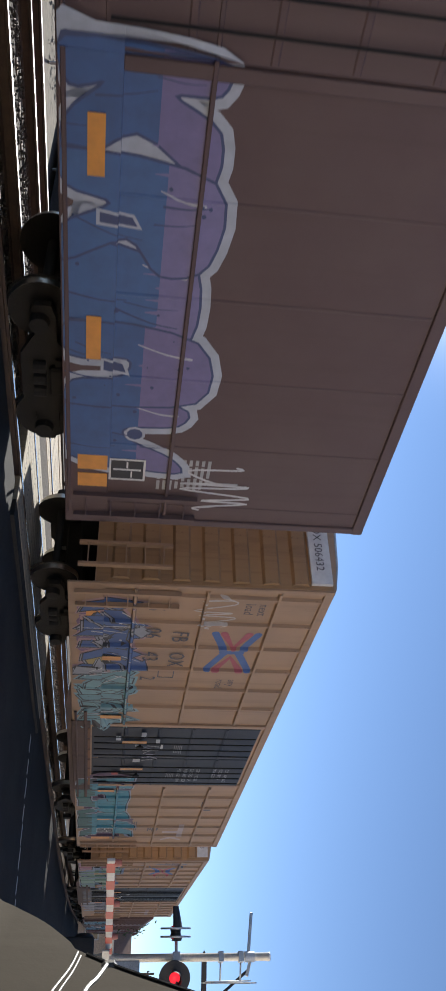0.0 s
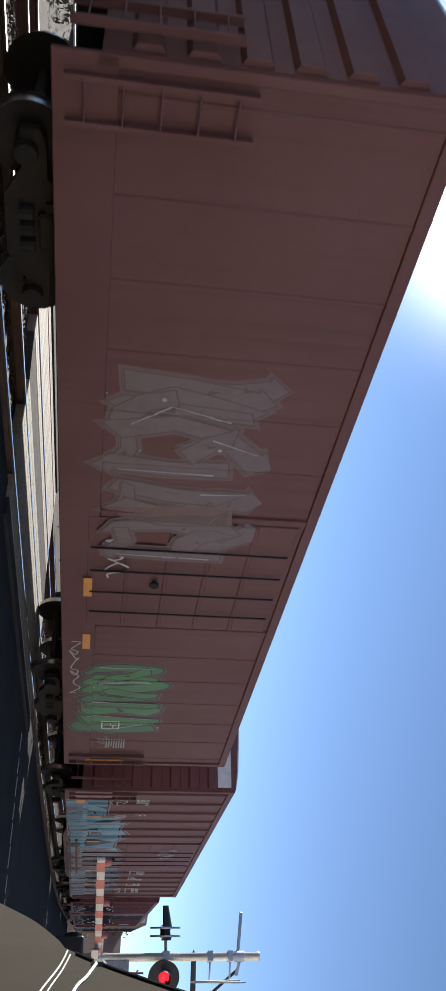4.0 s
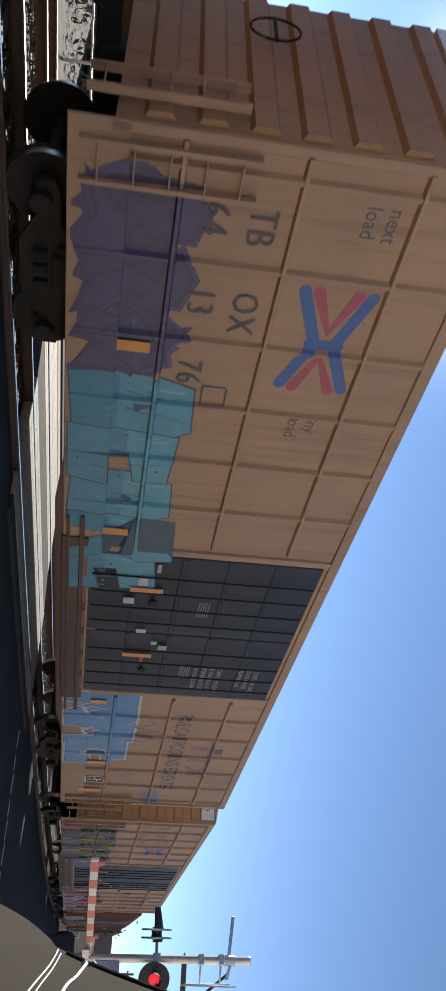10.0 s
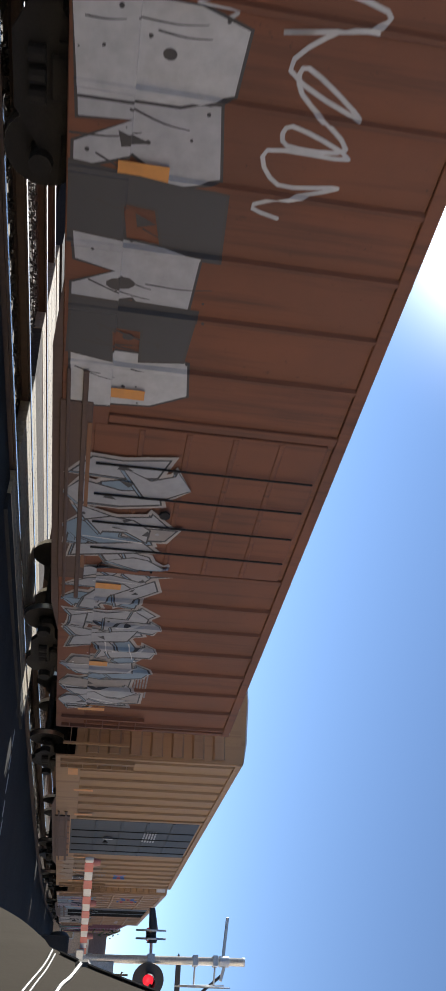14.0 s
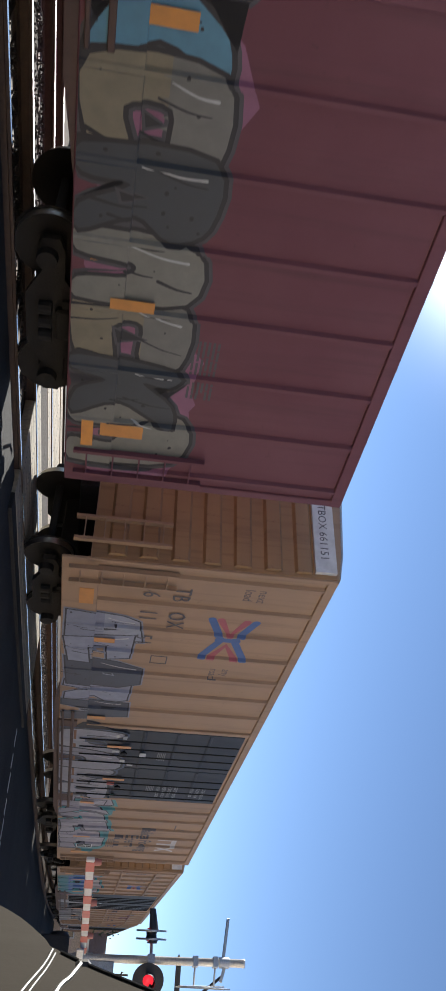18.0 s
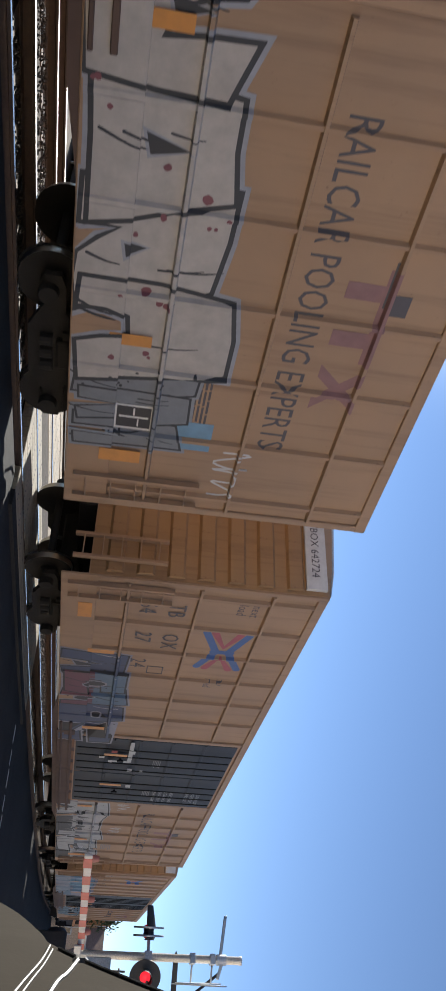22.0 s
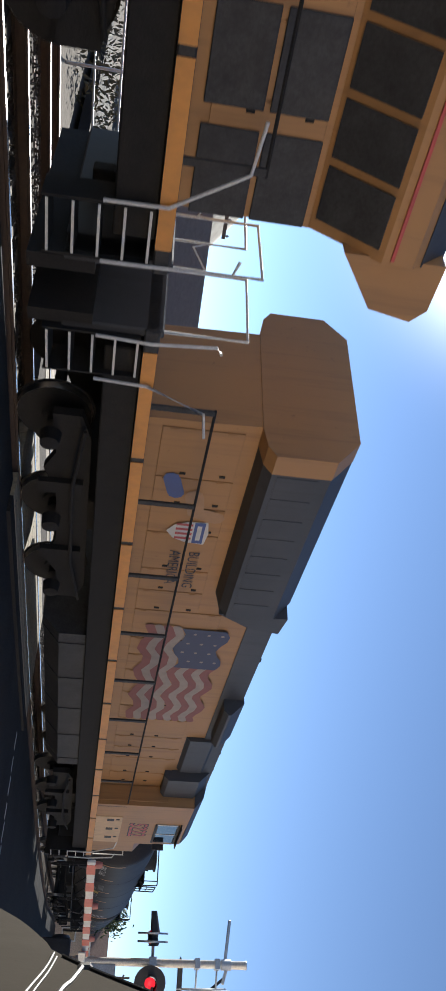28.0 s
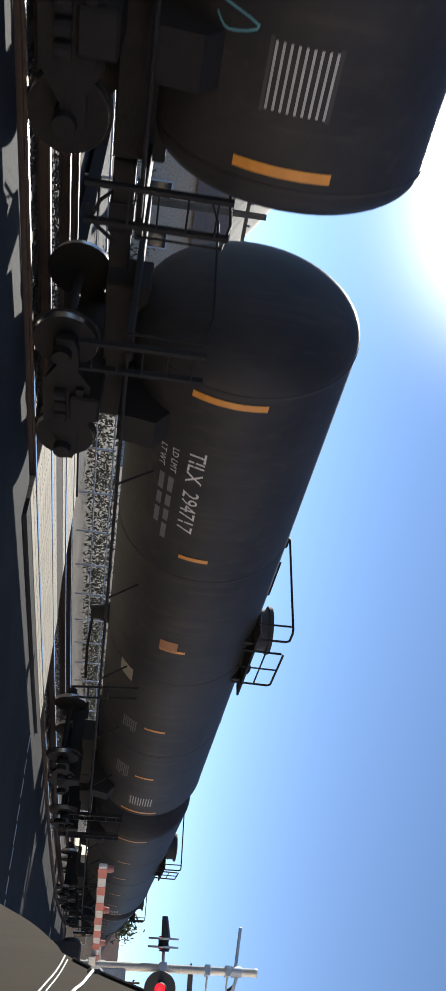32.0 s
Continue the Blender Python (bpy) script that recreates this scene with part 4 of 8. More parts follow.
    part("brake_wheel", cached("bwheel", lambda: Build().tube([(0, 0.28 * math.cos(a * math.pi / 8), 0.28 * math.sin(a * math.pi / 8)) for a in range(16)], 0.015, 6, 0, True).box(-0.02, 0.02, -0.28, 0.28, -0.015, 0.015).mesh("brake_wheel", STEEL)), root, "", pose(-L / 2 - 0.2, 0.4, 2.6))
    car = Car(root, ribs, rw, rd, (-dw, dw), 0.08)
    car.stringers = stringers
    step = 2 * dw / leaves
    for k in range(leaves):
        plug_door(root, -dw + step * k + 0.02, -dw + step * (k + 1) - 0.02, 1.03, h - 0.28, door_mat, slats == 0, slats)
    return car


# ---- locomotives ----
ARMOUR = paint("armour_yellow_paint", (0.40, 0.210, 0.083), (0.34, 0.188, 0.085), (0.15, 0.088, 0.058), 0.5, 0.55, 0, 4.0)
ROOFGREY = paint("roof_grey_paint", (0.05, 0.054, 0.062), (0.075, 0.077, 0.085), (0.035, 0.032, 0.028), 0.55, 0.4, 0, 6.0)
GRILLE = grain("dark_grille", (0.02, 0.02, 0.022), (0.05, 0.05, 0.052), 3.0, 0.6, 0.1, 0.01)
GLASS = None


def make_glass():
    m, n, l, b = shader("cab_glass", 0.05, 0.0, 0.6)
    b.inputs["Base Color"].default_value = (0.02, 0.025, 0.03, 1)
    return m


GLASS = make_glass()
HANDRAIL = grain("white_handrail_paint", (0.55, 0.55, 0.54), (0.68, 0.68, 0.66), 8.0, 0.5, 0.0, 0.001)
LRED = flat((0.50, 0.07, 0.06), 0.5)
NAVY = flat((0.04, 0.08, 0.26), 0.5)


def loco_truck(root, x):
    frame_me = cached("loco_frame", lambda: Build().prism([(-2.35, 0.55), (-2.35, 0.95), (-1.9, 1.08), (1.9, 1.08), (2.35, 0.95), (2.35, 0.55), (1.55, 0.60), (1.2, 0.42), (0.6, 0.60), (-0.6, 0.60), (-1.2, 0.42), (-1.55, 0.60)], -0.07, 0.07).box(-1.0, -0.75, -0.17, -0.07, 0.35, 1.0).box(0.75, 1.0, -0.17, -0.07, 0.35, 1.0).lathe([(-0.28, 0.05), (-0.26, 0.13), (-0.07, 0.15)], 14, "y", (0, 0, 0.53)).lathe([(-0.28, 0.05), (-0.26, 0.13), (-0.07, 0.15)], 14, "y", (-1.95, 0, 0.53)).lathe([(-0.28, 0.05), (-0.26, 0.13), (-0.07, 0.15)], 14, "y", (1.95, 0, 0.53)).tube([(-2.2, -0.2, 1.0), (-1.0, -0.26, 0.85), (1.0, -0.26, 0.85), (2.2, -0.2, 1.0)], 0.03).mesh("truck_frame", STEEL))
    core = part("truck_bolster", cached("loco_bolster", lambda: Build().cbox(-0.4, 0.4, -1.1, 1.1, 0.70, 1.22, 0.03).mesh("truck_bolster", STEEL)), root, "", pose(x, 0, RZ))
    for s in (-1, 1):
        part("side_frame", frame_me, core, "", pose(0, s * 1.12, 0, 0, 0, 0 if s < 0 else 180))
    ws = cached("loco_wheel", lambda: wheelset().copy())
    if not ws.get("grown"):
        ws.transform(Matrix.Diagonal((1.25, 1, 1.25, 1)))
        ws["grown"] = 1
    for dx in (-1.95, 0.0, 1.95):
        part("wheelset", ws, core, "", pose(dx, 0, 0.53))


def flag(root, x0, x1, z0, z1, y):
    """A waving striped flag painted on the hood doors."""
    b = Build()
    n = 9
    for k in range(n):
        zz = z1 - (z1 - z0) * (k + 0.5) / n
        a = x0 if k > 4 else x0 + (x1 - x0) * 0.36
        pts = [(a + (x1 - a) * t / 14, zz + 0.10 * math.sin(5.6 * (a + (x1 - a) * t / 14 - x0)) - 0.03 * t / 14) for t in range(15)]
        stroke(b, pts, (z1 - z0) / n * 1.02, y - 0.0004 * k, k % 2)
    top = [(x0 + (x1 - x0) * 0.38 * t / 8, z1 + 0.10 * math.sin(5.6 * ((x1 - x0) * 0.38 * t / 8))) for t in range(9)]
    b.add([(x, y - 0.006, z) for x, z in top] + [(x, y - 0.006, z - (z1 - z0) * 0.55) for x, z in reversed(top)], [tuple(range(18))], 2)
    for k in range(12):
        cx, cz = x0 + (x1 - x0) * 0.35 * (k % 4 + 0.5) / 4, z1 - (z1 - z0) * (0.09 + 0.17 * (k // 4)) + 0.10 * math.sin(5.6 * (x1 - x0) * 0.35 * (k % 4 + 0.5) / 4)
        b.add([(cx + 0.04 * math.cos(q * 1.2566), y - 0.009, cz + 0.04 * math.sin(q * 1.2566)) for q in range(5)], [tuple(range(5))], 1)
    part("painted_flag", b.mesh("painted_flag", [flat((0.25, 0.075, 0.06)), flat((0.34, 0.27, 0.22)), flat((0.045, 0.055, 0.11))]), root, "painted waving striped flag")


def shield(root, x, z, w, y):
    b = Build()
    o = [(-0.5, 0.45), (0, 0.52), (0.5, 0.45), (0.46, -0.05), (0.3, -0.4), (0, -0.6), (-0.3, -0.4), (-0.46, -0.05)]
    b.add([(x + p * w, y, z + q * w) for p, q in o], [tuple(range(8))], 0)
    for k in range(4):
        b.box(x - w * 0.38 + w * 0.2 * k, x - w * 0.28 + w * 0.2 * k, y - 0.004, y - 0.003, z - 0.36 * w, z + 0.08 * w, 1)
    b.box(x - w * 0.46, x + w * 0.46, y - 0.005, y - 0.003, z + 0.12 * w, z + 0.40 * w, 2)
    b.box(x - w * 0.32, x + w * 0.32, y - 0.007, y - 0.0055, z + 0.20 * w, z + 0.32 * w, 0)
    part("painted_shield", b.mesh("painted_shield", [flat((0.62, 0.60, 0.56)), LRED, NAVY]), root, "painted red, white and blue shield")


def wing(root, x, z, y, f):
    """Spread wings painted on the nose as plain bars."""
    b = Build()
    for k in range(5):
        pts = smooth_line([(x, z - 0.1 - 0.10 * k), (x + f * (0.5 - 0.04 * k), z + 0.15 - 0.13 * k), (x + f * (1.25 - 0.15 * k), z + 0.08 - 0.15 * k)], 5)
        stroke(b, pts, 0.12, y - 0.001 * k, k % 2)
    part("painted_wing", b.mesh("painted_wing", [NAVY, flat((0.60, 0.60, 0.58))]), root, "painted blue and white wing")


def rail_line(b, pts, r=0.02):
    b.tube(pts, r, 8)
    return b


def locomotive(label, s0, s1, f, number, nose, cab0, cab1, win, num_at, num_z, radiator, ducts, stack, hx0=-10.72):
    """A six-axle diesel; f = 1 has its cab at the rear of its run, -1 at the front. Lengths run towards the cab's end."""
    L = s1 - s0
    root = thing("locomotive", label, "locomotive", RUN)
    MOVERS.append((root, (s0 + s1) / 2, 6.9))
    e = L / 2

    def X(a, b):
        return (a, b) if f > 0 else (-b, -a)

    def bx(name, x0, x1, y0, y1, z0, z1, mat, c=0.02, lab="", parent=root):
        a, b = X(x0, x1)
        return part(name, Build().cbox(a, b, y0, y1, z0, z1, c).mesh(name, mat), parent, lab)

    def px(name, outline, x0, x1, mat, lab="", parent=root):
        a, b = X(x0, x1)
        return part(name, Build().prism(outline, a, b, axis="x").mesh(name, mat), parent, lab)

    def side(name, outline, y0, y1, mat, lab="", parent=root):
        return part(name, Build().prism([(f * x_, z_) for x_, z_ in outline], y0, y1).mesh(name, mat), parent, lab)

    bx("frame", -e + 0.35, e - 0.35, -1.42, 1.42, 1.05, 1.50, STEEL)
    bx("walkway", -e, e, -1.50, 1.50, 1.50, 1.68, GRILLE)
    n = 11
    w = (2 * e - 0.5) / n
    seg = cached(("stripe", round(w, 2)), lambda: Build().box(-w / 2 + 0.05, w / 2 - 0.05, -1.512, -1.502, 1.505, 1.675).mesh("frame_stripe", YELLOWTAPE))
    for k in range(n):
        part("frame_stripe", seg, root, "", pose(-e + 0.25 + w * (k + 0.5), 0, 0))
    hx1 = cab0 + 0.05
    low = 3.72 if radiator[2] else 4.02
    side("hood", [(hx0, 1.64), (hx0 - 0.06, low), (hx0 + 0.12, low + 0.34), (hx0 + 0.34, low + 0.38), (hx0 + 0.36, 4.10), (hx1, 4.10), (hx1, 1.64)], -0.92, 0.92, ARMOUR)
    roof = side("hood_roof", [(hx0 + 0.35, 4.10), (hx0 + 0.45, 4.48), (-4.0, 4.62), (hx1, 4.64), (hx1, 4.10)], -0.95, 0.95, ROOFGREY, "dark grey hood roof")
    # flared radiator housing
    r0, r1, tail, zb = radiator
    if tail:
        out = [(-0.93, 3.15), (-1.46, 3.90), (-1.48, 4.24), (-1.12, 4.66), (1.12, 4.66), (1.48, 4.24), (1.46, 3.86), (0.93, 3.15)]
        rad = px("radiator_housing", out, r0, r1, ARMOUR, "flared yellow radiator housing")
        px("radiator_roof", [(-1.40, 4.352), (-1.12, 4.675), (1.12, 4.675), (1.40, 4.352)], r0 - 0.02, r1 + 0.02, ROOFGREY, "", rad)
        side("radiator_overhang", [(r0 + 0.02, 3.50), (r0 - 0.62, 3.95), (r0 - 0.72, 4.46), (r0 - 0.55, 4.62), (r0 + 0.02, 4.64)], -1.38, 1.38, ARMOUR, "", rad)
        bx("red_line", r0 + 0.05, r1 - 0.05, -1.492, -1.475, 3.98, 4.02, LRED, 0.003, "", rad)
        m = 8
        q = (r1 - r0 - 0.3) / m
        for k in range(m):
            a, b = X(r0 + 0.15 + k * q, r0 + 0.15 + (k + 0.86) * q)
            g = Build().prism([(-0.985, 3.20), (-0.995, 3.19), (-1.465, 3.82), (-1.455, 3.83)], a, b, axis="x")
            part("radiator_grille", g.mesh("radiator_grille", GRILLE), rad, "black slanted radiator grille")
    else:
        out = [(-0.93, zb - 0.06), (-1.24, zb), (-1.40, zb + 0.12), (-1.40, 4.33), (-1.02, 4.68), (1.02, 4.68), (1.40, 4.33), (1.40, zb + 0.12), (1.24, zb), (0.93, zb - 0.06)]
        rad = px("radiator_housing", out, r0, r1 - 0.5, ROOFGREY, "flared dark grey radiator housing")
        side("radiator_front", [(r1 - 0.505, zb), (r1 - 0.05, 4.0), (r1 + 0.05, 4.56), (r1 - 0.505, 4.62)], -1.36, 1.36, ROOFGREY, "", rad)
        px("radiator_end", [(u * 1.006, v + 0.006 * (1 if v > 4 else -1)) for u, v in out], r0 - 0.03, r0 + 0.36, ARMOUR, "yellow end panel", rad)
        for k in range(8):
            a, b = X(r0 + 0.42 + k * 0.50, r0 + 0.85 + k * 0.50)
            part("radiator_slat", Build().box(a, b, -1.407, -1.398, zb + 0.2, 4.16).mesh("radiator_slat", ROOFGREY), rad)
    for k, (a, b, wd_, z0, z1) in enumerate(ducts):
        px("equipment_housing", [(-wd_ + 0.1, z0), (-wd_, z0 + 0.1), (-wd_, z1 - 0.3), (-wd_ + 0.28, z1), (wd_ - 0.28, z1), (wd_, z1 - 0.3), (wd_, z0 + 0.1), (wd_ - 0.1, z0)], a, b, ROOFGREY, "dark grey roof equipment housing")
    bx("exhaust_stack", stack - 0.45, stack + 0.45, -0.4, 0.4, 4.4, 4.74, GRILLE)
    for q in (stack - 3.0, stack - 1.6):
        if q > r1 + 0.3:
            part("fan", cached("loco_fan", lambda: Build().lathe([(4.54, 0.52), (4.66, 0.52), (4.66, 0.46), (4.59, 0.1)], 20, "z").mesh("fan", GRILLE)), root, "", pose(f * q, 0, 0))
    for q in (-8.5, -2.0, 1.2, 3.4, 4.6):
        part("lifting_lug", cached("lug", lambda: Build().tube([(-0.06, -0.8, 4.40), (-0.06, -0.8, 4.56), (0.06, -0.8, 4.56), (0.06, -0.8, 4.40)], 0.018).mesh("lifting_lug", STEEL)), root, "", pose(f * q, 0, 0.14))
    # hood doors with latches
    x = hx0 + 0.12
    k = 0
    while x < cab0 - 0.3:
        wd = 0.72 if k % 3 else 1.1
        if x + wd > cab0 - 0.1:
            break
        top = 3.08 if (x < r1 or tail and x < r1) else 3.55
        d = bx("hood_door", x + 0.015, x + wd - 0.015, -0.938, -0.915, 1.90, top, ARMOUR, 0.006)
        for zz in (2.25, 2.85):
            bx("latch", x + wd - 0.14, x + wd - 0.09, -0.952, -0.936, zz, zz + 0.09, STEEL, 0.004, "", d)
        bx("hinge", x + 0.03, x + 0.06, -0.950, -0.936, 2.0, 2.12, ARMOUR, 0.004, "", d)
        bx("hinge", x + 0.03, x + 0.06, -0.950, -0.936, top - 0.25, top - 0.13, ARMOUR, 0.004, "", d)
        x += wd
        k += 1
    # wide cab and nose in one profile
    side("cab", [(cab0, 1.64), (cab0, 4.36), (cab1, 4.34), nose[0], (nose[0][0], 1.64)], -1.46, 1.46, ARMOUR)
    nt = nose[1][1]
    px("nose", [(-1.42, 1.64), (-1.42, nt - 0.30), (-1.12, nt), (1.12, nt), (1.42, nt - 0.30), (1.42, 1.64)], nose[0][0] + 0.004, nose[1][0], ARMOUR)
    px("nose_cap", [(-1.38, 1.64), (-1.38, nt - 0.42), (-1.02, nt - 0.10), (1.02, nt - 0.10), (1.38, nt - 0.42), (1.38, 1.64)], nose[1][0] + 0.002, nose[-1][0], ARMOUR)
    px("cab_roof", [(-1.46, 4.365), (-1.2, 4.60), (-0.8, 4.70), (0.8, 4.70), (1.2, 4.60), (1.46, 4.365)], cab0 - 0.05, cab1 - 0.02, ROOFGREY)
    n0 = nose[0]
    ax, az = cab1 + (n0[0] - cab1) * 0.08 + 0.012, 4.34 + (n0[1] - 4.34) * 0.08
    cx, cz = cab1 + (n0[0] - cab1) * 0.88 + 0.012, 4.34 + (n0[1] - 4.34) * 0.88
    for y0, y1 in ((-1.34, -0.12), (0.12, 1.34)):
        side("windscreen", [(ax, az), (cx, cz), (cx + 0.02, cz), (ax + 0.02, az)], y0, y1, GLASS)
    w0, w1 = win
    wm_ = (w0 + w1) / 2
    for a_, b_ in ((w0, wm_ - 0.04), (wm_ + 0.04, w1)):
        wn_ = bx("cab_window", a_, b_, -1.478, -1.45, 3.50, 4.10, GLASS, 0.02)
        for zz in (3.43, 4.10):
            bx("window_frame", a_ - 0.03, b_ + 0.03, -1.492, -1.462, zz, zz + 0.06, GRILLE, 0.006, "", wn_)
        bx("window_frame", a_ - 0.05, a_, -1.490, -1.462, 3.49, 4.10, GALV, 0.006, "", wn_)
    bx("sunshade", w0 - 0.1, w1 + 0.1, -1.62, -1.46, 4.18, 4.21, GRILLE, 0.008)
    bx("mirror", w1 + 0.12, w1 + 0.18, -1.66, -1.49, 3.5, 3.85, GRILLE, 0.01)
    bx("headlight", nose[-1][0] - 0.05, nose[-1][0] + 0.05, -0.35, 0.35, 2.35, 2.6, HANDRAIL, 0.03)
    bx("number_board", cab1 - 0.05, cab1 + 0.12, -1.0, -0.35, 4.37, 4.60, INK, 0.02)
    bx("cab_door", cab0 - 0.03, cab0 + 0.0, -1.35, -0.95, 1.70, 3.6, ARMOUR, 0.01)
    # end plates, steps and rails
    for s in (-1, 1):
        xx = s * e
        part("end_plate", Build().cbox(min(xx, xx - s * 0.12), max(xx, xx - s * 0.12), -1.45, 1.45, 0.55, 1.72, 0.02).mesh("end_plate", ROOFGREY), root)
        sx = xx - s * 0.42
        steps = part("step_plate", Build().box(sx - 0.33, sx - 0.30, -1.50, -1.10, 0.34, 1.46).mesh("step_plate", STEEL), root)
        part("step_plate", Build().box(sx + 0.30, sx + 0.33, -1.50, -1.10, 0.34, 1.46).mesh("step_plate", STEEL), root)
        for z in (0.38, 0.64, 0.90, 1.16, 1.42):
            part("tread", cached("loco_tread", lambda: Build().box(-0.30, 0.30, -1.50, -1.10, 0, 0.03).mesh("tread", STEEL)), root, "", pose(sx, 0, z))
        for z in (0.38, 0.64, 0.90, 1.16, 1.42):
            part("tread_edge", cached("tread_edge", lambda: Build().box(-0.29, 0.29, -1.512, -1.502, 0, 0.028).mesh("tread_edge", HANDRAIL)), steps, "white-painted tread edge", pose(sx, 0, z))
        for q in (0.10, 0.78):  # the two rails of the steps
            b = Build().tube([(xx - s * q, -1.53, 0.95), (xx - s * (q + 0.02), -1.55, 1.60), (xx - s * (q + (0.45 if q > 0.3 else 0.0)), -1.50, 2.35), (xx - s * (q + (0.95 if q > 0.3 else 0.15)), -1.44, 2.42)], 0.02)
            part("grab_rail", b.mesh("grab_rail", HANDRAIL), root, "white grab rail")
        b = Build().tube([(xx - s * 0.05, -1.4, 1.7), (xx - s * 0.05, -1.4, 2.7), (xx - s * 0.05, -0.3, 2.7), (xx - s * 0.05, -0.3, 1.7)], 0.02).tube([(xx - s * 0.05, 1.4, 1.7), (xx - s * 0.05, 1.4, 2.7), (xx - s * 0.05, 0.3, 2.7), (xx - s * 0.05, 0.3, 1.7)], 0.02).tube([(xx - s * 0.05, -0.3, 2.2), (xx + s * 0.1, 0, 2.0), (xx - s * 0.05, 0.3, 2.2)], 0.012)
        part("end_rail", b.mesh("end_rail", HANDRAIL), root, "white end railing")
        part("plow", Build().prism([(-1.45, 0.18), (1.45, 0.18), (1.45, 0.9), (-1.45, 0.9)], min(xx - s * 0.05, xx + s * 0.12), max(xx - s * 0.05, xx + s * 0.12), axis="x").mesh("plow", STEEL), root)
        part("coupler", cached("coupler", coupler), root, "", pose(s * (e - 0.35), 0, 0, 0, 0, 0 if s > 0 else 180))
        loco_truck(root, s * 6.9)
    posts = [-e + 1.25 + w * k for k in range(0, 9)] if f > 0 else [e - 1.25 - w * k for k in range(0, 9)]
    post = cached("stanchion", lambda: Build().cbox(-0.045, 0.045, -1.46, -1.42, 1.5, 2.50, 0.008).mesh("stanchion", GRILLE))
    for p in posts:
        part("stanchion", post, root, "", pose(p, 0, 0))
    a, b = X(-e + 1.2, cab0 - 0.1)
    part("handrail", Build().tube([(a, -1.44, 2.50), (b, -1.44, 2.50)], 0.02).mesh("handrail", STEEL), root)
    # fuel tank and gear
    tank = Build().prism([(-1.35, 0.55), (-1.35, 1.05), (1.35, 1.05), (1.35, 0.55), (1.0, 0.22), (-1.0, 0.22)], -3.6, 3.2, axis="x")
    part("fuel_tank", tank.mesh("fuel_tank", GRILLE), root, "grey ribbed fuel tank")
    for q in range(5):
        part("tank_strap", cached("strap", lambda: Build().prism([(-1.365, 0.55), (-1.365, 1.06), (1.365, 1.06), (1.365, 0.55), (1.01, 0.205), (-1.01, 0.205)], -0.04, 0.04, axis="x").mesh("tank_strap", GRILLE)), root, "", pose(-3.2 + q * 1.5, 0, 0))
    part("air_reservoir", Build().lathe([(-1.5, 0.05), (-1.4, 0.17), (1.4, 0.17), (1.5, 0.05)], 14, "x", (0, -1.2, 1.2)).mesh("air_reservoir", STEEL), root)
    part("horn", Build().lathe([(0, 0.09), (0.12, 0.04), (0.4, 0.03)], 10, "x").mesh("horn", STEEL), root, "", pose(f * (cab0 + 1.2), 0.3, 4.62))
    part("antenna", Build().lathe([(4.64, 0.08), (4.70, 0.08), (4.75, 0.02)], 10, "z").mesh("antenna", WHITE), root, "", pose(f * (cab0 + 2.0), -0.4, -0.09))
    nx = num_at if f > 0 else -num_at
    yh = -0.956
    if number:
        letter(number, nx, num_z, -1.464, 0.74, INK, root, 0.9, bold=0.035)
        letter(number, nx, num_z, -1.468, 0.74, LRED, root, 0.9)
    return root, bx


def widened(root, k):
    """The body's parts drawn out sideways; the trucks and couplers keep to the gauge."""
    for ob in root.children:
        if ob.name.split(".")[0] not in ("truck_bolster", "coupler", "lettering"):
            ob.matrix_basis = Matrix.Diagonal((1, k, 1, 1)) @ ob.matrix_basis
        elif ob.name.startswith("lettering"):
            ob.matrix_basis.translation.y *= k


# ---- tank cars ----
TANKBLACK = paint("tank_black_paint", (0.022, 0.022, 0.025), (0.045, 0.043, 0.042), (0.09, 0.075, 0.06), 0.62, 0.4, 0, 8.0)
TR, TZ = 1.54, 2.67


def wrap(me, lift=0.004):
    """Lays a flat drawing in x and z on the tank's round side."""
    for p in me.vertices:
        a = (p.co.z - TZ) / TR
        r = TR + lift - p.co.y
        p.co = Vector((p.co.x, -r * math.cos(a), TZ + r * math.sin(a)))
    return me


def tank_write(root, text, x, z, size, mat=None, squeeze=1.0):
    me = text_mesh(text, size, mat or WHITE, squeeze).copy()
    me.transform(pose(x, 0, z, 90, 0, 0))
    tagged(part("lettering", wrap(me), root), kind="stuff")


def arc_patch(root, x, z0, z1, w, mat, name="reflector", lean=0.0):
    b = Build()
    n = 16
    v = []
    for k in range(n + 1):
        z = z0 + (z1 - z0) * k / n
        v += [(x - w / 2 + lean * k / n, -0.002, z), (x + w / 2 + lean * k / n, -0.002, z)]
    b.add(v, [(2 * k, 2 * k + 1, 2 * k + 3, 2 * k + 2) for k in range(n)])
    part(name, wrap(b.mesh(name, mat), 0.008), root)


def tank_tag(root, seed, x0, x1, z0, z1, col=(0.55, 0.57, 0.6), n=5, w=0.02):
    rnd = random.Random(seed)
    pts = [(x0 + (x1 - x0) * k / (n * 3 - 1) + rnd.uniform(-0.1, 0.1) * (x1 - x0), z0 + (z1 - z0) * (0.5 + 0.5 * math.sin(k * 2.2 + rnd.uniform(-0.6, 0.6)))) for k in range(n * 3)]
    b = Build()
    p = smooth_line(pts, 4)
    for i in range(0, len(p) - 1, 6):
        stroke(b, p[i:i + 7], w, -0.0002 * (i % 24), 0)
    part("graffiti_tag", wrap(b.mesh("graffiti_tag", flat(col, 0.5)), 0.006), root)


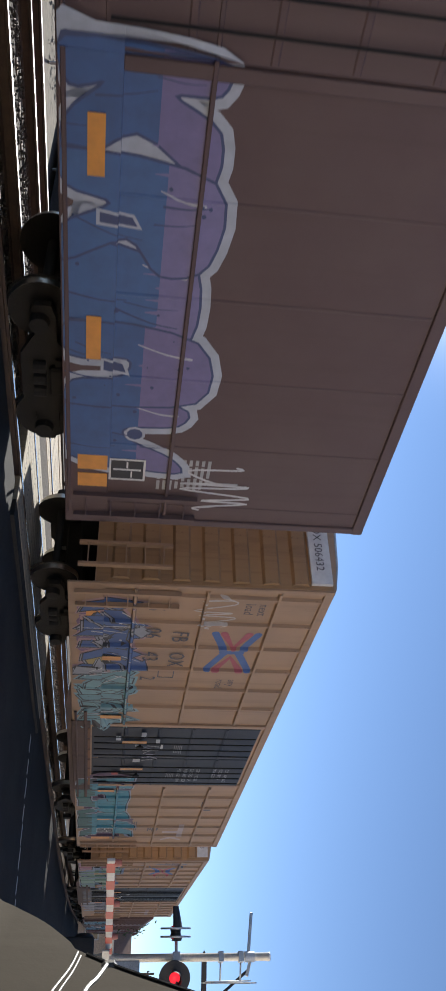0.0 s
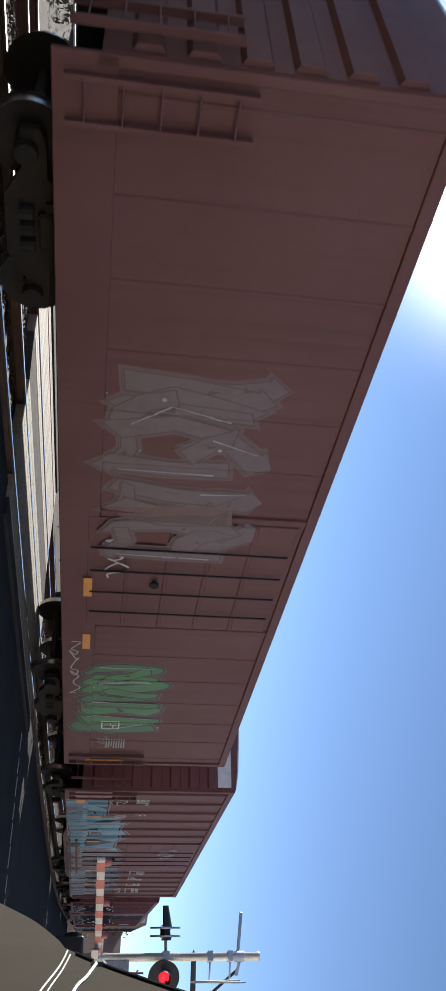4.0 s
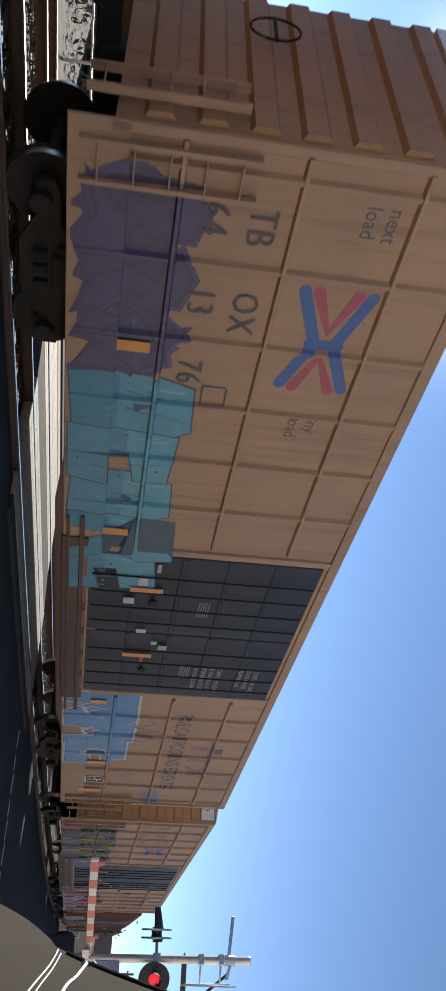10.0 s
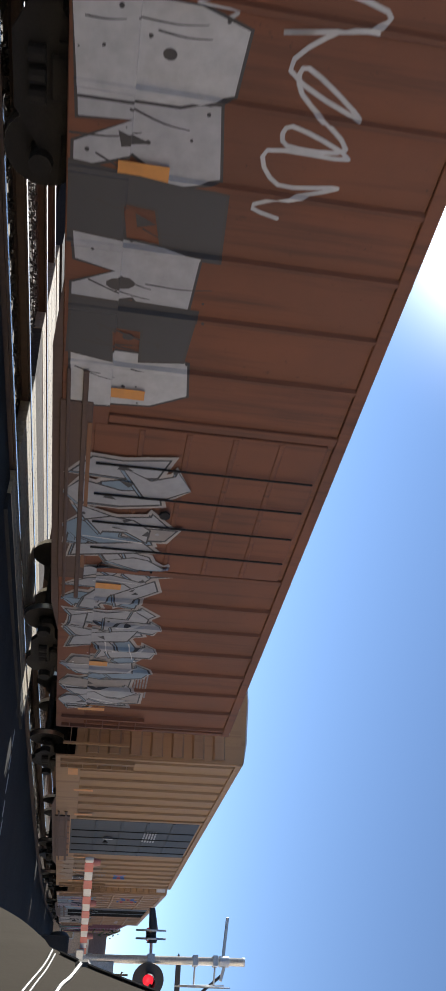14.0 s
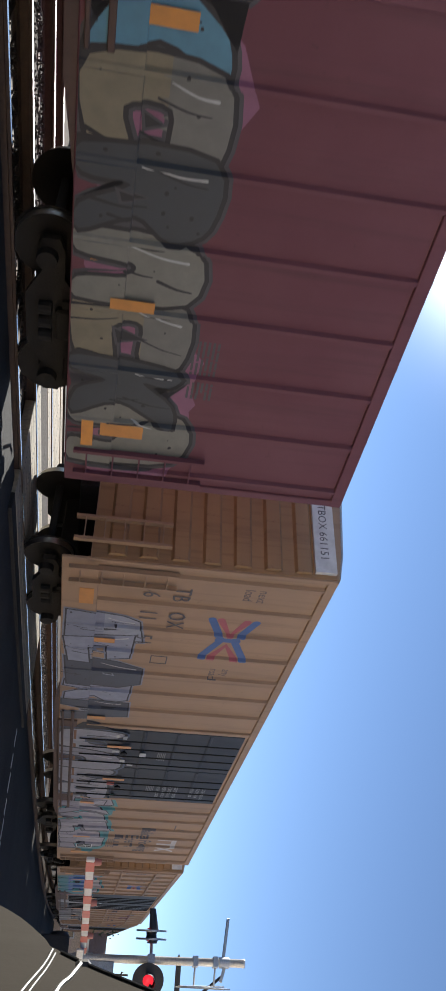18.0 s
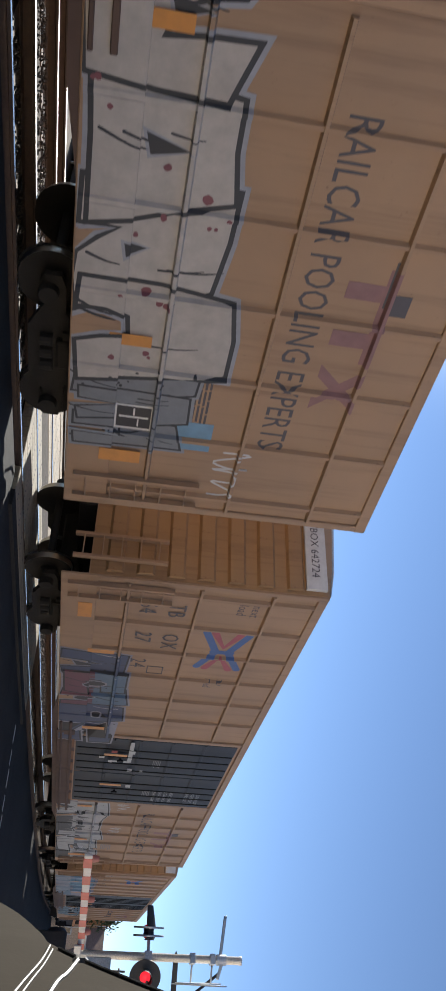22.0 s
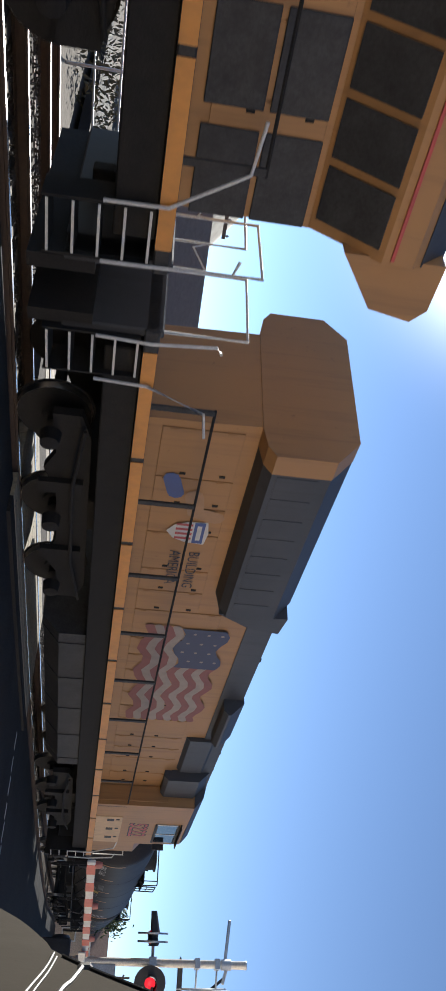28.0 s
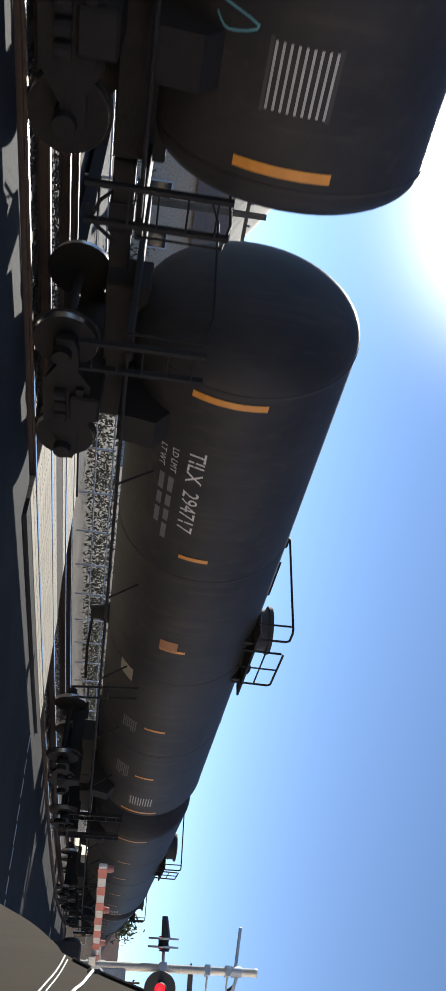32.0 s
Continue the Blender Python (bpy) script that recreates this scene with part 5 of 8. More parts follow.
def tank_bars(root, x, z, w, h, n, seed=1, mat=None):
    rnd = random.Random(seed)
    b = Build()
    for k in range(n):
        xx = x
        while xx < x + w * rnd.uniform(0.7, 1.0):
            l = rnd.uniform(0.1, 0.3) * w
            b.box(xx, min(xx + l, x + w), -0.002, 0.0, z - k * h * 1.8, z - k * h * 1.8 + h)
            xx += l + h
    tagged(part("stencil_data", wrap(b.mesh("stencil_data", mat or flat((0.17, 0.17, 0.18)))), root), kind="stuff")


def tank_car(label, s, mark, number, seed, lettered=-7.0, tapes=(-4.5, -1.4, 2.4, 5.4), man=0.1, guard=0.0):
    """A tank car with its middle at s: dished heads, running boards, a manway platform."""
    L, e, half = 18.2, 9.1, 8.2
    root = thing("tank_car", label, "tank car", RUN)
    MOVERS.append((root, s, e - 1.9))

    def shell():
        head = []
        for k in range(14, -1, -1):
            a = math.pi / 2 * k / 14
            head.append((-half - 0.52 * math.sin(a) ** 0.8, max(TR * math.cos(a) ** 0.8, 0.02)))
        tail = [(-x, r) for x, r in reversed(head)]
        b = Build().lathe(head + tail, 56, "x", (0, 0, TZ))
        return b.mesh("shell", TANKBLACK)
    part("shell", cached(("shell", round(L, 2)), shell), root)
    for x in (-half, -3.9, 0.0, 3.9, half):
        part("weld_band", cached("band", lambda: Build().lathe([(-0.03, TR - 0.01), (-0.02, TR + 0.007), (0.02, TR + 0.007), (0.03, TR - 0.01)], 56, "x", (0, 0, TZ)).mesh("weld_band", TANKBLACK)), root, "", pose(x, 0, 0))
    for s in (-1, 1):
        part("saddle", cached("saddle", lambda: Build().prism([(-1.35, 1.05), (-1.45, 1.55), (-1.2, 1.75), (1.2, 1.75), (1.45, 1.55), (1.35, 1.05)], -0.25, 0.25, axis="x").cbox(-0.9, 1.5, -0.3, 0.3, 0.72, 1.3, 0.02).mesh("saddle", STEEL)), root, "", pose(s * (e - 1.9), 0, 0, 0, 0, 0 if s > 0 else 180))
        add_truck(root, s * (e - 1.9))
        part("coupler", cached("coupler", coupler), root, "", pose(s * (e - 0.28), 0, 0, 0, 0, 0 if s > 0 else 180))
        part("end_platform", cached("tplat", lambda: Build().cbox(-0.25, 0.25, -1.5, 1.5, 1.08, 1.16, 0.01).mesh("end_platform", STEEL)), root, "", pose(s * (e - 0.35), 0, 0))
        r = Build().tube([(0, -1.5, 1.1), (0, -1.52, 2.0), (0, -1.0, 2.1), (0, 1.0, 2.1), (0, 1.52, 2.0), (0, 1.5, 1.1)], 0.018)
        part("end_rail", cached("tend", lambda: r.mesh("end_rail", STEEL)), root, "", pose(s * (e - 0.15), 0, 0))
        ladder("ladder", 1.5, 0.4, 5, STEEL, root, pose(s * (e - 0.5), -1.52, 0.55))
    part("side_rail", cached(("siderail", round(L, 2)), lambda: Build().tube([(-e + 0.4, -1.53, 1.12), (e - 0.4, -1.53, 1.12)], 0.025).tube([(-e + 0.4, 1.53, 1.12), (e - 0.4, 1.53, 1.12)], 0.025).mesh("side_rail", STEEL)), root)
    for k in range(5):
        part("rail_bracket", cached("tbr", lambda: Build().tube([(0, -1.53, 1.12), (0, -1.2, 1.62)], 0.02).mesh("rail_bracket", STEEL)), root, "", pose(-e + 2.9 + (L - 5.8) * k / 4, 0, 0))
    # middle ladder and step
    part("middle_step", cached("tstep", lambda: Build().tube([(-0.25, -1.5, 1.9), (-0.25, -1.58, 0.55), (0.25, -1.58, 0.55), (0.25, -1.5, 1.9)], 0.025).tube([(-0.25, -1.56, 0.9), (0.25, -1.56, 0.9)], 0.02).tube([(-0.25, -1.54, 1.3), (0.25, -1.54, 1.3)], 0.02).mesh("middle_step", STEEL)), root, "", pose(0.6, 0, 0))
    part("bottom_valve", cached("tvalve", lambda: Build().lathe([(0.75, 0.14), (0.95, 0.16), (1.3, 0.3)], 16, "z").tube([(0, 0, 0.8), (0.5, -0.6, 0.75), (0.7, -1.2, 0.8)], 0.03).mesh("bottom_valve", STEEL)), root)
    # manway, platform and guard rails
    top = TZ + TR
    man = part("manway", cached("manway", lambda: Build().lathe([(top - 0.1, 0.45), (top + 0.32, 0.45), (top + 0.32, 0.52), (top + 0.40, 0.52), (top + 0.44, 0.3)], 24, "z").mesh("manway", TANKBLACK)), root, "", pose(man, 0, 0))
    part("platform", cached("tplatform", lambda: Build().cbox(-1.55, 1.15, -1.12, -0.5, top - 0.16, top - 0.11, 0.01).cbox(-1.55, 1.15, 0.5, 1.12, top - 0.16, top - 0.11, 0.01).cbox(-1.0, -0.9, -1.0, 1.0, top - 0.4, top - 0.16, 0.01).cbox(0.6, 0.7, -1.0, 1.0, top - 0.4, top - 0.16, 0.01).mesh("platform", STEEL)), root, "", pose(-0.08, 0, 0))
    rail_z = 4.67
    hoop = cached("hoop", lambda: Build().tube([(-1.45, -1.12, top - 0.13), (-1.45, -1.12, rail_z - 0.06), (-1.5, -1.12, rail_z), (-1.78, -1.12, rail_z), (-1.84, -1.06, rail_z), (-1.84, 1.06, rail_z), (-1.78, 1.12, rail_z), (-1.5, 1.12, rail_z), (-1.45, 1.12, rail_z - 0.06), (-1.45, 1.12, top - 0.13)], 0.024).tube([(-1.84, -1.0, rail_z - 0.02), (-1.84, -1.0, top - 0.2)], 0.02).tube([(-1.84, 1.0, rail_z - 0.02), (-1.84, 1.0, top - 0.2)], 0.02).mesh("guard_rail", STEEL))
    part("guard_rail", hoop, root, "", pose(guard, 0, 0))
    for s in (-1, 1):
        g = cached(("guard", s), lambda: Build().tube([(-0.95, s * 1.1, top - 0.36), (-0.95, s * 1.12, rail_z - 0.05), (-0.90, s * 1.12, rail_z), (0.40, s * 1.12, rail_z), (0.46, s * 1.12, rail_z - 0.05), (0.46, s * 1.1, top - 0.36)], 0.024).tube([(-0.95, s * 1.12, rail_z - 0.36), (0.46, s * 1.12, rail_z - 0.36)], 0.018).tube([(-0.25, s * 1.12, rail_z - 0.02), (-0.25, s * 1.1, top - 0.36)], 0.018).mesh("guard_rail", STEEL))
        part("guard_rail", g, root, "", pose(guard, 0, 0))
    part("relief_valve", cached("relief", lambda: Build().lathe([(top - 0.05, 0.12), (top + 0.22, 0.12), (top + 0.25, 0.15), (top + 0.3, 0.08)], 12, "z").mesh("relief_valve", STEEL)), root, "", pose(1.9, 0, 0))
    # paint
    arc_patch(root, -8.03, 1.95, 2.95, 0.11, ORANGE)
    arc_patch(root, 8.03, 1.95, 2.95, 0.11, ORANGE)
    for x in tapes:
        arc_patch(root, x, 2.18, 2.66, 0.09, ORANGE)
    if mark:
        tank_write(root, mark + "  " + number, lettered, 2.06, 0.36, WHITE, 0.92)
        tank_write(root, "LD LMT", lettered + 0.12, 1.80, 0.15)
        tank_write(root, "LT WT", lettered + 0.15, 1.60, 0.15)
        data = {"GATX": (("205100", "93000 KG"), ("80900", "36760 KG"))}.get(mark)
        for k_, row in enumerate(data or ()):
            tank_write(root, row[0], lettered + 0.75, 1.80 - 0.2 * k_, 0.15)
            tank_write(root, row[1], lettered + 1.5, 1.80 - 0.2 * k_, 0.15)
        if not data:
            tank_bars(root, lettered + 0.75, 1.80, 1.5, 0.09, 2, seed)
    tank_bars(root, 2.3, 1.95, 0.6, 0.03, 7, seed + 1)
    tank_bars(root, 5.0, 1.95, 0.8, 0.03, 7, seed + 2)
    b = Build().box(6.85, 7.5, -0.003, 0.0, 2.12, 2.80, 0)
    for k in range(9):
        b.box(6.88, 7.47, -0.005, -0.003, 2.17 + 0.07 * k, 2.195 + 0.07 * k, 1)
    tagged(part("data_table", wrap(b.mesh("data_table", [INK, flat((0.5, 0.5, 0.5))])), root, "stencilled data table"), kind="stuff")
    return root


# ---- the train, car by car ----
def yellow(k):
    return paint("faded_yellow_paint", (0.405, 0.265, 0.165), (0.335, 0.226, 0.15), (0.165, 0.105, 0.075), 0.6, 0.6, 0, 2.0 * k)


YEL = [yellow(k) for k in range(4)]
ENDY = paint("end_yellow_paint", (0.38, 0.235, 0.12), (0.31, 0.195, 0.11), (0.15, 0.09, 0.055), 0.6, 0.6, 0, 14.0)
STAMP = flat((0.10, 0.092, 0.10))
PALE = flat((0.55, 0.55, 0.54))
WORN = flat((0.42, 0.42, 0.42))
DIM = flat((0.22, 0.22, 0.23))


def end_number(car, L, h, text, mat=None, band=True):
    """The number on the white band across the top of the leading end."""
    if band:
        part("end_band", Build().box(-L / 2 - 0.082, -L / 2 + 0.0, -HALF + 0.08, HALF - 0.08, h - 0.44, h - 0.08).mesh("end_band", WHITE), car.root, "white band across the end")
    part("lettering", text_mesh(text, 0.20, mat or STAMP, 0.95), car.root, "", pose(-L / 2 - 0.086, -0.15 if band else 0.3, h - 0.34, 90, 0, -90))


def small_marks(car, seed, dw, L):
    """Stickers, consolidated stencils and reflectors that every car carries."""
    rnd = random.Random(seed)
    for x in (-L / 2 + 2.7, -dw - 0.55, dw + 0.55, L / 2 - 3.0):
        patch(car, x, rnd.uniform(1.28, 1.42), 0.16, 0.5, YELLOWTAPE, "reflector")
    patch(car, L / 2 - 1.05, 1.32, 0.22, 0.55, YELLOWTAPE, "reflector")
    patch(car, -L / 2 + 1.15, 1.02, 0.5, 0.24, YELLOWTAPE, "notice_plate")
    bars(car, L / 2 - 2.6, 2.35, 0.9, 0.03, 6, DIM if rnd.random() < 0.4 else STAMP, seed)
    placard(car, L / 2 - 1.75, 1.45)


def ttx(label, s0, s1, mat, mark, number, style="caps", dw=2.45, ribs=6, seed=1, high=False, posts=False):
    car = boxcar(label, s0, s1, 5.09, mat, "posts" if posts else "grid", BLACKDOOR, dw, ribs, ENDY, () if posts else (1.72, 2.93, 4.15))
    L = s1 - s0
    x0 = -L / 2 + 0.78
    z0 = 3.5 if high else 2.45
    posts_at = sorted(x for x in car.ribs if x < -dw)
    bays = list(zip([-L / 2 + (0.0 if high else 0.75)] + posts_at, posts_at))  # lettered bay by bay, between the posts
    bays = [v for v in bays if v[1] - v[0] > 0.55]
    digits = number.replace(" ", "")
    numbers = [digits[0], digits[1:3], digits[3:5], digits[5]] if style == "plain" else number.split()
    for row, first, words in ((z0, 1 if style == "plain" else 0, mark.split()), (z0 - 0.50, 0, numbers)):
        for k, word in enumerate(words):
            lo, hi = bays[min(first + k, len(bays) - 1)]
            xt = (lo + hi) / 2 - 0.125 * len(word) + (0.03 if lo > -L / 2 else -0.1)
            if not high:
                xt = max(xt, lo + (0.34 if k == 0 else 0.2))
            write(car, word, xt, row, 0.44, STAMP, 0.85, 1.1, 0, 0.004 if high else 0.018)
    cross_logo(car, -L / 2 + (4.35 if high else 2.35), 3.62, 1.62, 0.86)
    xn = x0 - 0.25 + (2.3 if high else 0)
    write(car, "next", xn, 3.86, 0.25, STAMP, 0.9)
    write(car, "load", xn, 3.62, 0.25, STAMP, 0.9)
    write(car, "any", xn + 3.05, 3.72, 0.25, STAMP, 0.9)
    write(car, "road", xn + 3.05, 3.48, 0.25, STAMP, 0.9)
    for dx, dz, pw, ph in ((0, 0.15, 0.32, 0.02), (0, -0.15, 0.32, 0.02), (-0.15, 0, 0.02, 0.28), (0.15, 0, 0.02, 0.28)):
        patch(car, -L / 2 + 3.4 + dx, 2.45 + dz, pw, ph, STAMP, "data_square")
    if style == "plain":
        block_logo(car, L / 2 - 2.35, 3.18, 1.7, 0.62, (0.46, 0.37, 0.34))
        bars(car, L / 2 - 2.2, 2.98, 0.6, 0.035, 5, STAMP, seed + 5)
    elif style == "caps":
        write(car, "RAILCAR POOLING EXPERTS", dw + 1.05, 3.12, 0.50, STAMP, 0.70)
        block_logo(car, L / 2 - 4.4, 3.62, 2.1, 0.58, (0.29, 0.155, 0.15))
    else:
        x = L / 2 - 4.1
        if style == "line":
            write(car, "Railcar Pooling Experts", L / 2 - 5.35, 3.22, 0.48, STAMP, 0.80, 1, 0, 0.004, 0.010)
        else:
            write(car, "Railcar Pooling", x, 3.14, 0.56, STAMP, 0.82, 1, 0, 0.004, 0.012)
            write(car, "Experts", x + 0.85, 2.70, 0.56, STAMP, 0.82, 1, 0, 0.004, 0.012)
            for k, tall in enumerate((0.26, 0.26, 0.17, 0.05, 0.17, 0.17, 0.17)):  # a trade name as plain bars
                xb = x + 0.9 + 0.2 * k
                part("painted_bar", conform(Build().box(xb, xb + (0.05 if k == 3 else 0.13), -0.002, 0, 2.36, 2.36 + tall).mesh("painted_bar", STAMP), car), car.root)
        block_logo(car, L / 2 - 3.1, 3.72, 1.6, 0.6, (0.29, 0.155, 0.15) if style == "line" else (0.62, 0.58, 0.55))
    patch(car, L / 2 - 3.95, 4.28, 0.28, 0.22, STAMP, "roof_hatch_mark")
    patch(car, L / 2 - 4.2, 4.10, 0.6, 0.03, STAMP, "stencil_line")
    end_number(car, L, 5.09, mark.replace(" ", "") + " " + number.replace(" ", ""))
    # door notices
    for k, (xa, za) in enumerate(((dw * 0.45, 3.05), (-dw * 0.5, 3.1))):
        bars(car, xa, za, 0.5, 0.022, 5, DIM, seed + k)
    for k, line in enumerate(("CIERRE Y PONGA", "EL SEGURO A LA", "PUERTA ANTES DE", "MOVER EL CARRO")):
        write(car, line, dw - 1.35, 3.62 - 0.155 * k, 0.13, WORN, 0.9)
    for k, line in enumerate(("CLOSE AND LOCK", "DOOR BEFORE", "MOVING CAR")):
        write(car, line, dw - 1.35, 4.35 - 0.155 * k, 0.13, WORN, 0.9)
    rnd = random.Random(seed)
    for k in range(7):
        patch(car, rnd.uniform(-dw * 0.9, dw * 0.9), rnd.uniform(1.6, 2.7), rnd.uniform(0.10, 0.26), rnd.uniform(0.05, 0.2), (PALE, WORN, PALE, flat((0.45, 0.08, 0.06)))[k % 4], "sticker", 0.03)
    for xa in (-dw * 0.62, dw * 0.3):
        patch(car, xa, 2.0, 0.13, 0.55, YELLOWTAPE, "reflector", 0.035)
    small_marks(car, seed, dw, L)
    return car


CY, BLU, LIL = (0.13, 0.32, 0.40), (0.06, 0.13, 0.34), (0.30, 0.30, 0.42)
GRY, WHT, BLK = (0.38, 0.39, 0.42), (0.60, 0.60, 0.60), (0.025, 0.025, 0.03)
MAR, PNK, RD = (0.20, 0.04, 0.07), (0.45, 0.20, 0.28), (0.35, 0.04, 0.07)
GRN, OCH, TEAL = (0.05, 0.26, 0.08), (0.45, 0.33, 0.10), (0.04, 0.23, 0.24)

# car with a smooth dark side and a blue bubble piece
MAUVE = paint("dark_mauve_paint", (0.115, 0.075, 0.075), (0.135, 0.095, 0.09), (0.09, 0.065, 0.06), 0.6, 0.35, 0, 11.0)
c = boxcar("dark mauve smooth-sided boxcar with blue bubble graffiti", -249.2, -232.95, 5.09, MAUVE, "smooth", MAUVE, 1.6, 5)
piece(c, 5, 1.55, 6.75, 0.62, 2.18, 5, "round", [[(0.60, (0.055, 0.125, 0.31)), (1, (0.19, 0.165, 0.34))], [(0.68, (0.065, 0.15, 0.35)), (1, (0.21, 0.19, 0.38))]], (0.05, 0.075, 0.18), (0.46, 0.50, 0.58), None, None, (0.5, 0.52, 0.58), 0.03, 0.10)
bars(c, 6.75, 2.55, 0.62, 0.045, 9, WORN, 3)
tag(c, 8, 6.9, 7.8, 2.2, 3.2, (0.6, 0.6, 0.62))
for x in (2.45, 4.75):
    patch(c, x, 0.97, 0.62, 0.17, ORANGE, "reflector", 0.02)
for z in (0.62, 1.98):
    part("seam_rail", Build().cbox(-7.9, 7.9, -HALF - 0.062, -HALF - 0.002, z + 0.02, z + 0.07, 0.01).mesh("seam_rail", MAUVE), c.root)
patch(c, 6.85, 0.98, 0.28, 0.40, ORANGE, "notice_plate")
patch(c, 7.2, 0.98, 0.26, 0.40, ORANGE, "notice_plate")
placard(c, 7.0, 1.45)

c = ttx("faded yellow boxcar with black doors and teal graffiti", -231.45, -215.4, YEL[0], "FB OX", "50 64 32", "plain", dw=1.95, ribs=6, seed=1)
mural(c, 31, -7.4, -4.7, 0.75, 1.75, 3, (0.40, 0.25, 0.25), BLK, [BLU, PNK, OCH, (0.35, 0.36, 0.4)], WHT, 0.36, 0.3, (0.20, 0.12, 0.2))
mural(c, 32, -4.6, -2.0, 0.75, 1.75, 4, (0.20, 0.36, 0.40), BLK, [(0.16, 0.34, 0.38), (0.22, 0.42, 0.46)], WHT, 0.34, 0.15)
piece(c, 33, 1.4, 6.65, 0.62, 2.1, 5, "spike", [[(0.3, (0.035, 0.12, 0.12)), (1, (0.045, 0.235, 0.31))], [(0.35, (0.045, 0.15, 0.14)), (1, (0.06, 0.27, 0.35))]], (0.02, 0.03, 0.04), (0.36, 0.38, 0.44), (0.10, 0.055, 0.10), None, (0.4, 0.5, 0.55), 0.025, 0.035)
tag(c, 3, -7.7, -6.6, 2.75, 3.5, (0.55, 0.5, 0.45))
tag(c, 4, -0.9, 0.0, 2.2, 2.6, (0.34, 0.34, 0.34), 6, 0.02)
tag(c, 9, 6.4, 7.2, 1.7, 2.2, BLK, 4)

c = ttx("faded yellow boxcar with pink and mint graffiti", -213.5, -197.2, YEL[1], "FB OX", "50 42 63", "plain", dw=1.95, ribs=6, seed=2)
piece(c, 41, -7.5, -2.2, 0.62, 2.0, 5, "spike", [[(1, (0.34, 0.16, 0.21))], [(1, (0.20, 0.32, 0.25))], [(1, (0.14, 0.24, 0.19))]], (0.03, 0.03, 0.035), (0.20, 0.28, 0.40), (0.16, 0.24, 0.36), None, WHT, 0.04, 0.08)
mural(c, 42, 2.3, 5.3, 0.75, 1.95, 4, (0.36, 0.36, 0.38), (0.2, 0.2, 0.22), [(0.34, 0.35, 0.38), (0.28, 0.3, 0.36)], GRY, 0.45, 0.1)
mural(c, 43, -1.8, 1.6, 0.75, 1.75, 5, BLK, BLK, [(0.10, 0.10, 0.11), (0.26, 0.26, 0.28), (0.16, 0.12, 0.05)], (0.36, 0.36, 0.37), 0.14, 0.3)
tag(c, 12, -7.4, -6.2, 3.2, 4.4, (0.10, 0.12, 0.16), 3, 0.07)
tag(c, 13, -7.2, -6.3, 2.6, 3.2, (0.2, 0.2, 0.22), 4)
tag(c, 14, 0.2, 1.6, 1.95, 2.5, (0.6, 0.6, 0.6), 4, 0.04)

BROWN = paint("weathered_brown_paint", (0.125, 0.07, 0.055), (0.155, 0.095, 0.08), (0.06, 0.036, 0.03), 0.65, 0.6, 0, 21.0)
c = boxcar("weathered brown boxcar with ribbed sides and pale blue graffiti", -195.9, -179.5, 4.31, BROWN, "posts", BROWN, 1.55, 7, None, (), 1, 12)
write(c, "BK TY", -7.7, 2.05, 0.42, PALE, 0.85)
write(c, "151 075", -7.7, 1.62, 0.42, PALE, 0.8)
end_number(c, 16.4, 4.25, "BKTY 151075", PALE, False)
mural(c, 51, -6.2, -1.6, 0.75, 2.0, 6, (0.18, 0.34, 0.44), BLK, [(0.12, 0.32, 0.46), (0.2, 0.4, 0.5)], WHT, 0.4, 0.12)
mural(c, 52, 1.6, 7.2, 0.75, 2.0, 6, (0.18, 0.34, 0.44), BLK, [(0.10, 0.30, 0.42), (0.24, 0.40, 0.5)], WHT, 0.4, 0.2)
small_marks(c, 3, 1.5, 16.4)

OXIDE = paint("oxide_brown_paint", (0.135, 0.06, 0.055), (0.16, 0.08, 0.075), (0.07, 0.045, 0.04), 0.6, 0.45, 0, 25.0)
c = boxcar("oxide brown boxcar with a green graffiti piece", -178.0, -161.6, 4.51, OXIDE, "smooth", OXIDE, 1.6, 6, None, (), 1, 0)
mural(c, 61, 3.2, 6.2, 0.95, 2.6, 4, (0.09, 0.07, 0.08), BLK, [GRN, (0.04, 0.20, 0.07)], (0.45, 0.42, 0.5), 0.5, 0.06)
mural(c, 62, -4.6, -0.6, 1.2, 3.2, 4, (0.16, 0.10, 0.10), (0.12, 0.08, 0.08), [(0.20, 0.15, 0.16)], GRY, 0.2, 0.3)
tag(c, 15, 2.0, 4.3, 0.74, 0.95, (0.4, 0.4, 0.42), 6, 0.03)
tag(c, 16, -1.2, 0.0, 1.3, 1.7, (0.5, 0.5, 0.52), 5)
for x in (0.3, 2.2, 4.95):
    patch(c, x, 1.05, 0.55, 0.14, ORANGE)
placard(c, 5.95, 1.62, 0.4, 0.4)
patch(c, 7.9, 1.55, 0.09, 0.9, YELLOWTAPE)
bars(c, 6.75, 1.95, 0.5, 0.03, 8, WORN, 5)
tag(c, 17, 6.6, 7.2, 1.35, 1.6, (0.28, 0.25, 0.26), 4, 0.02)

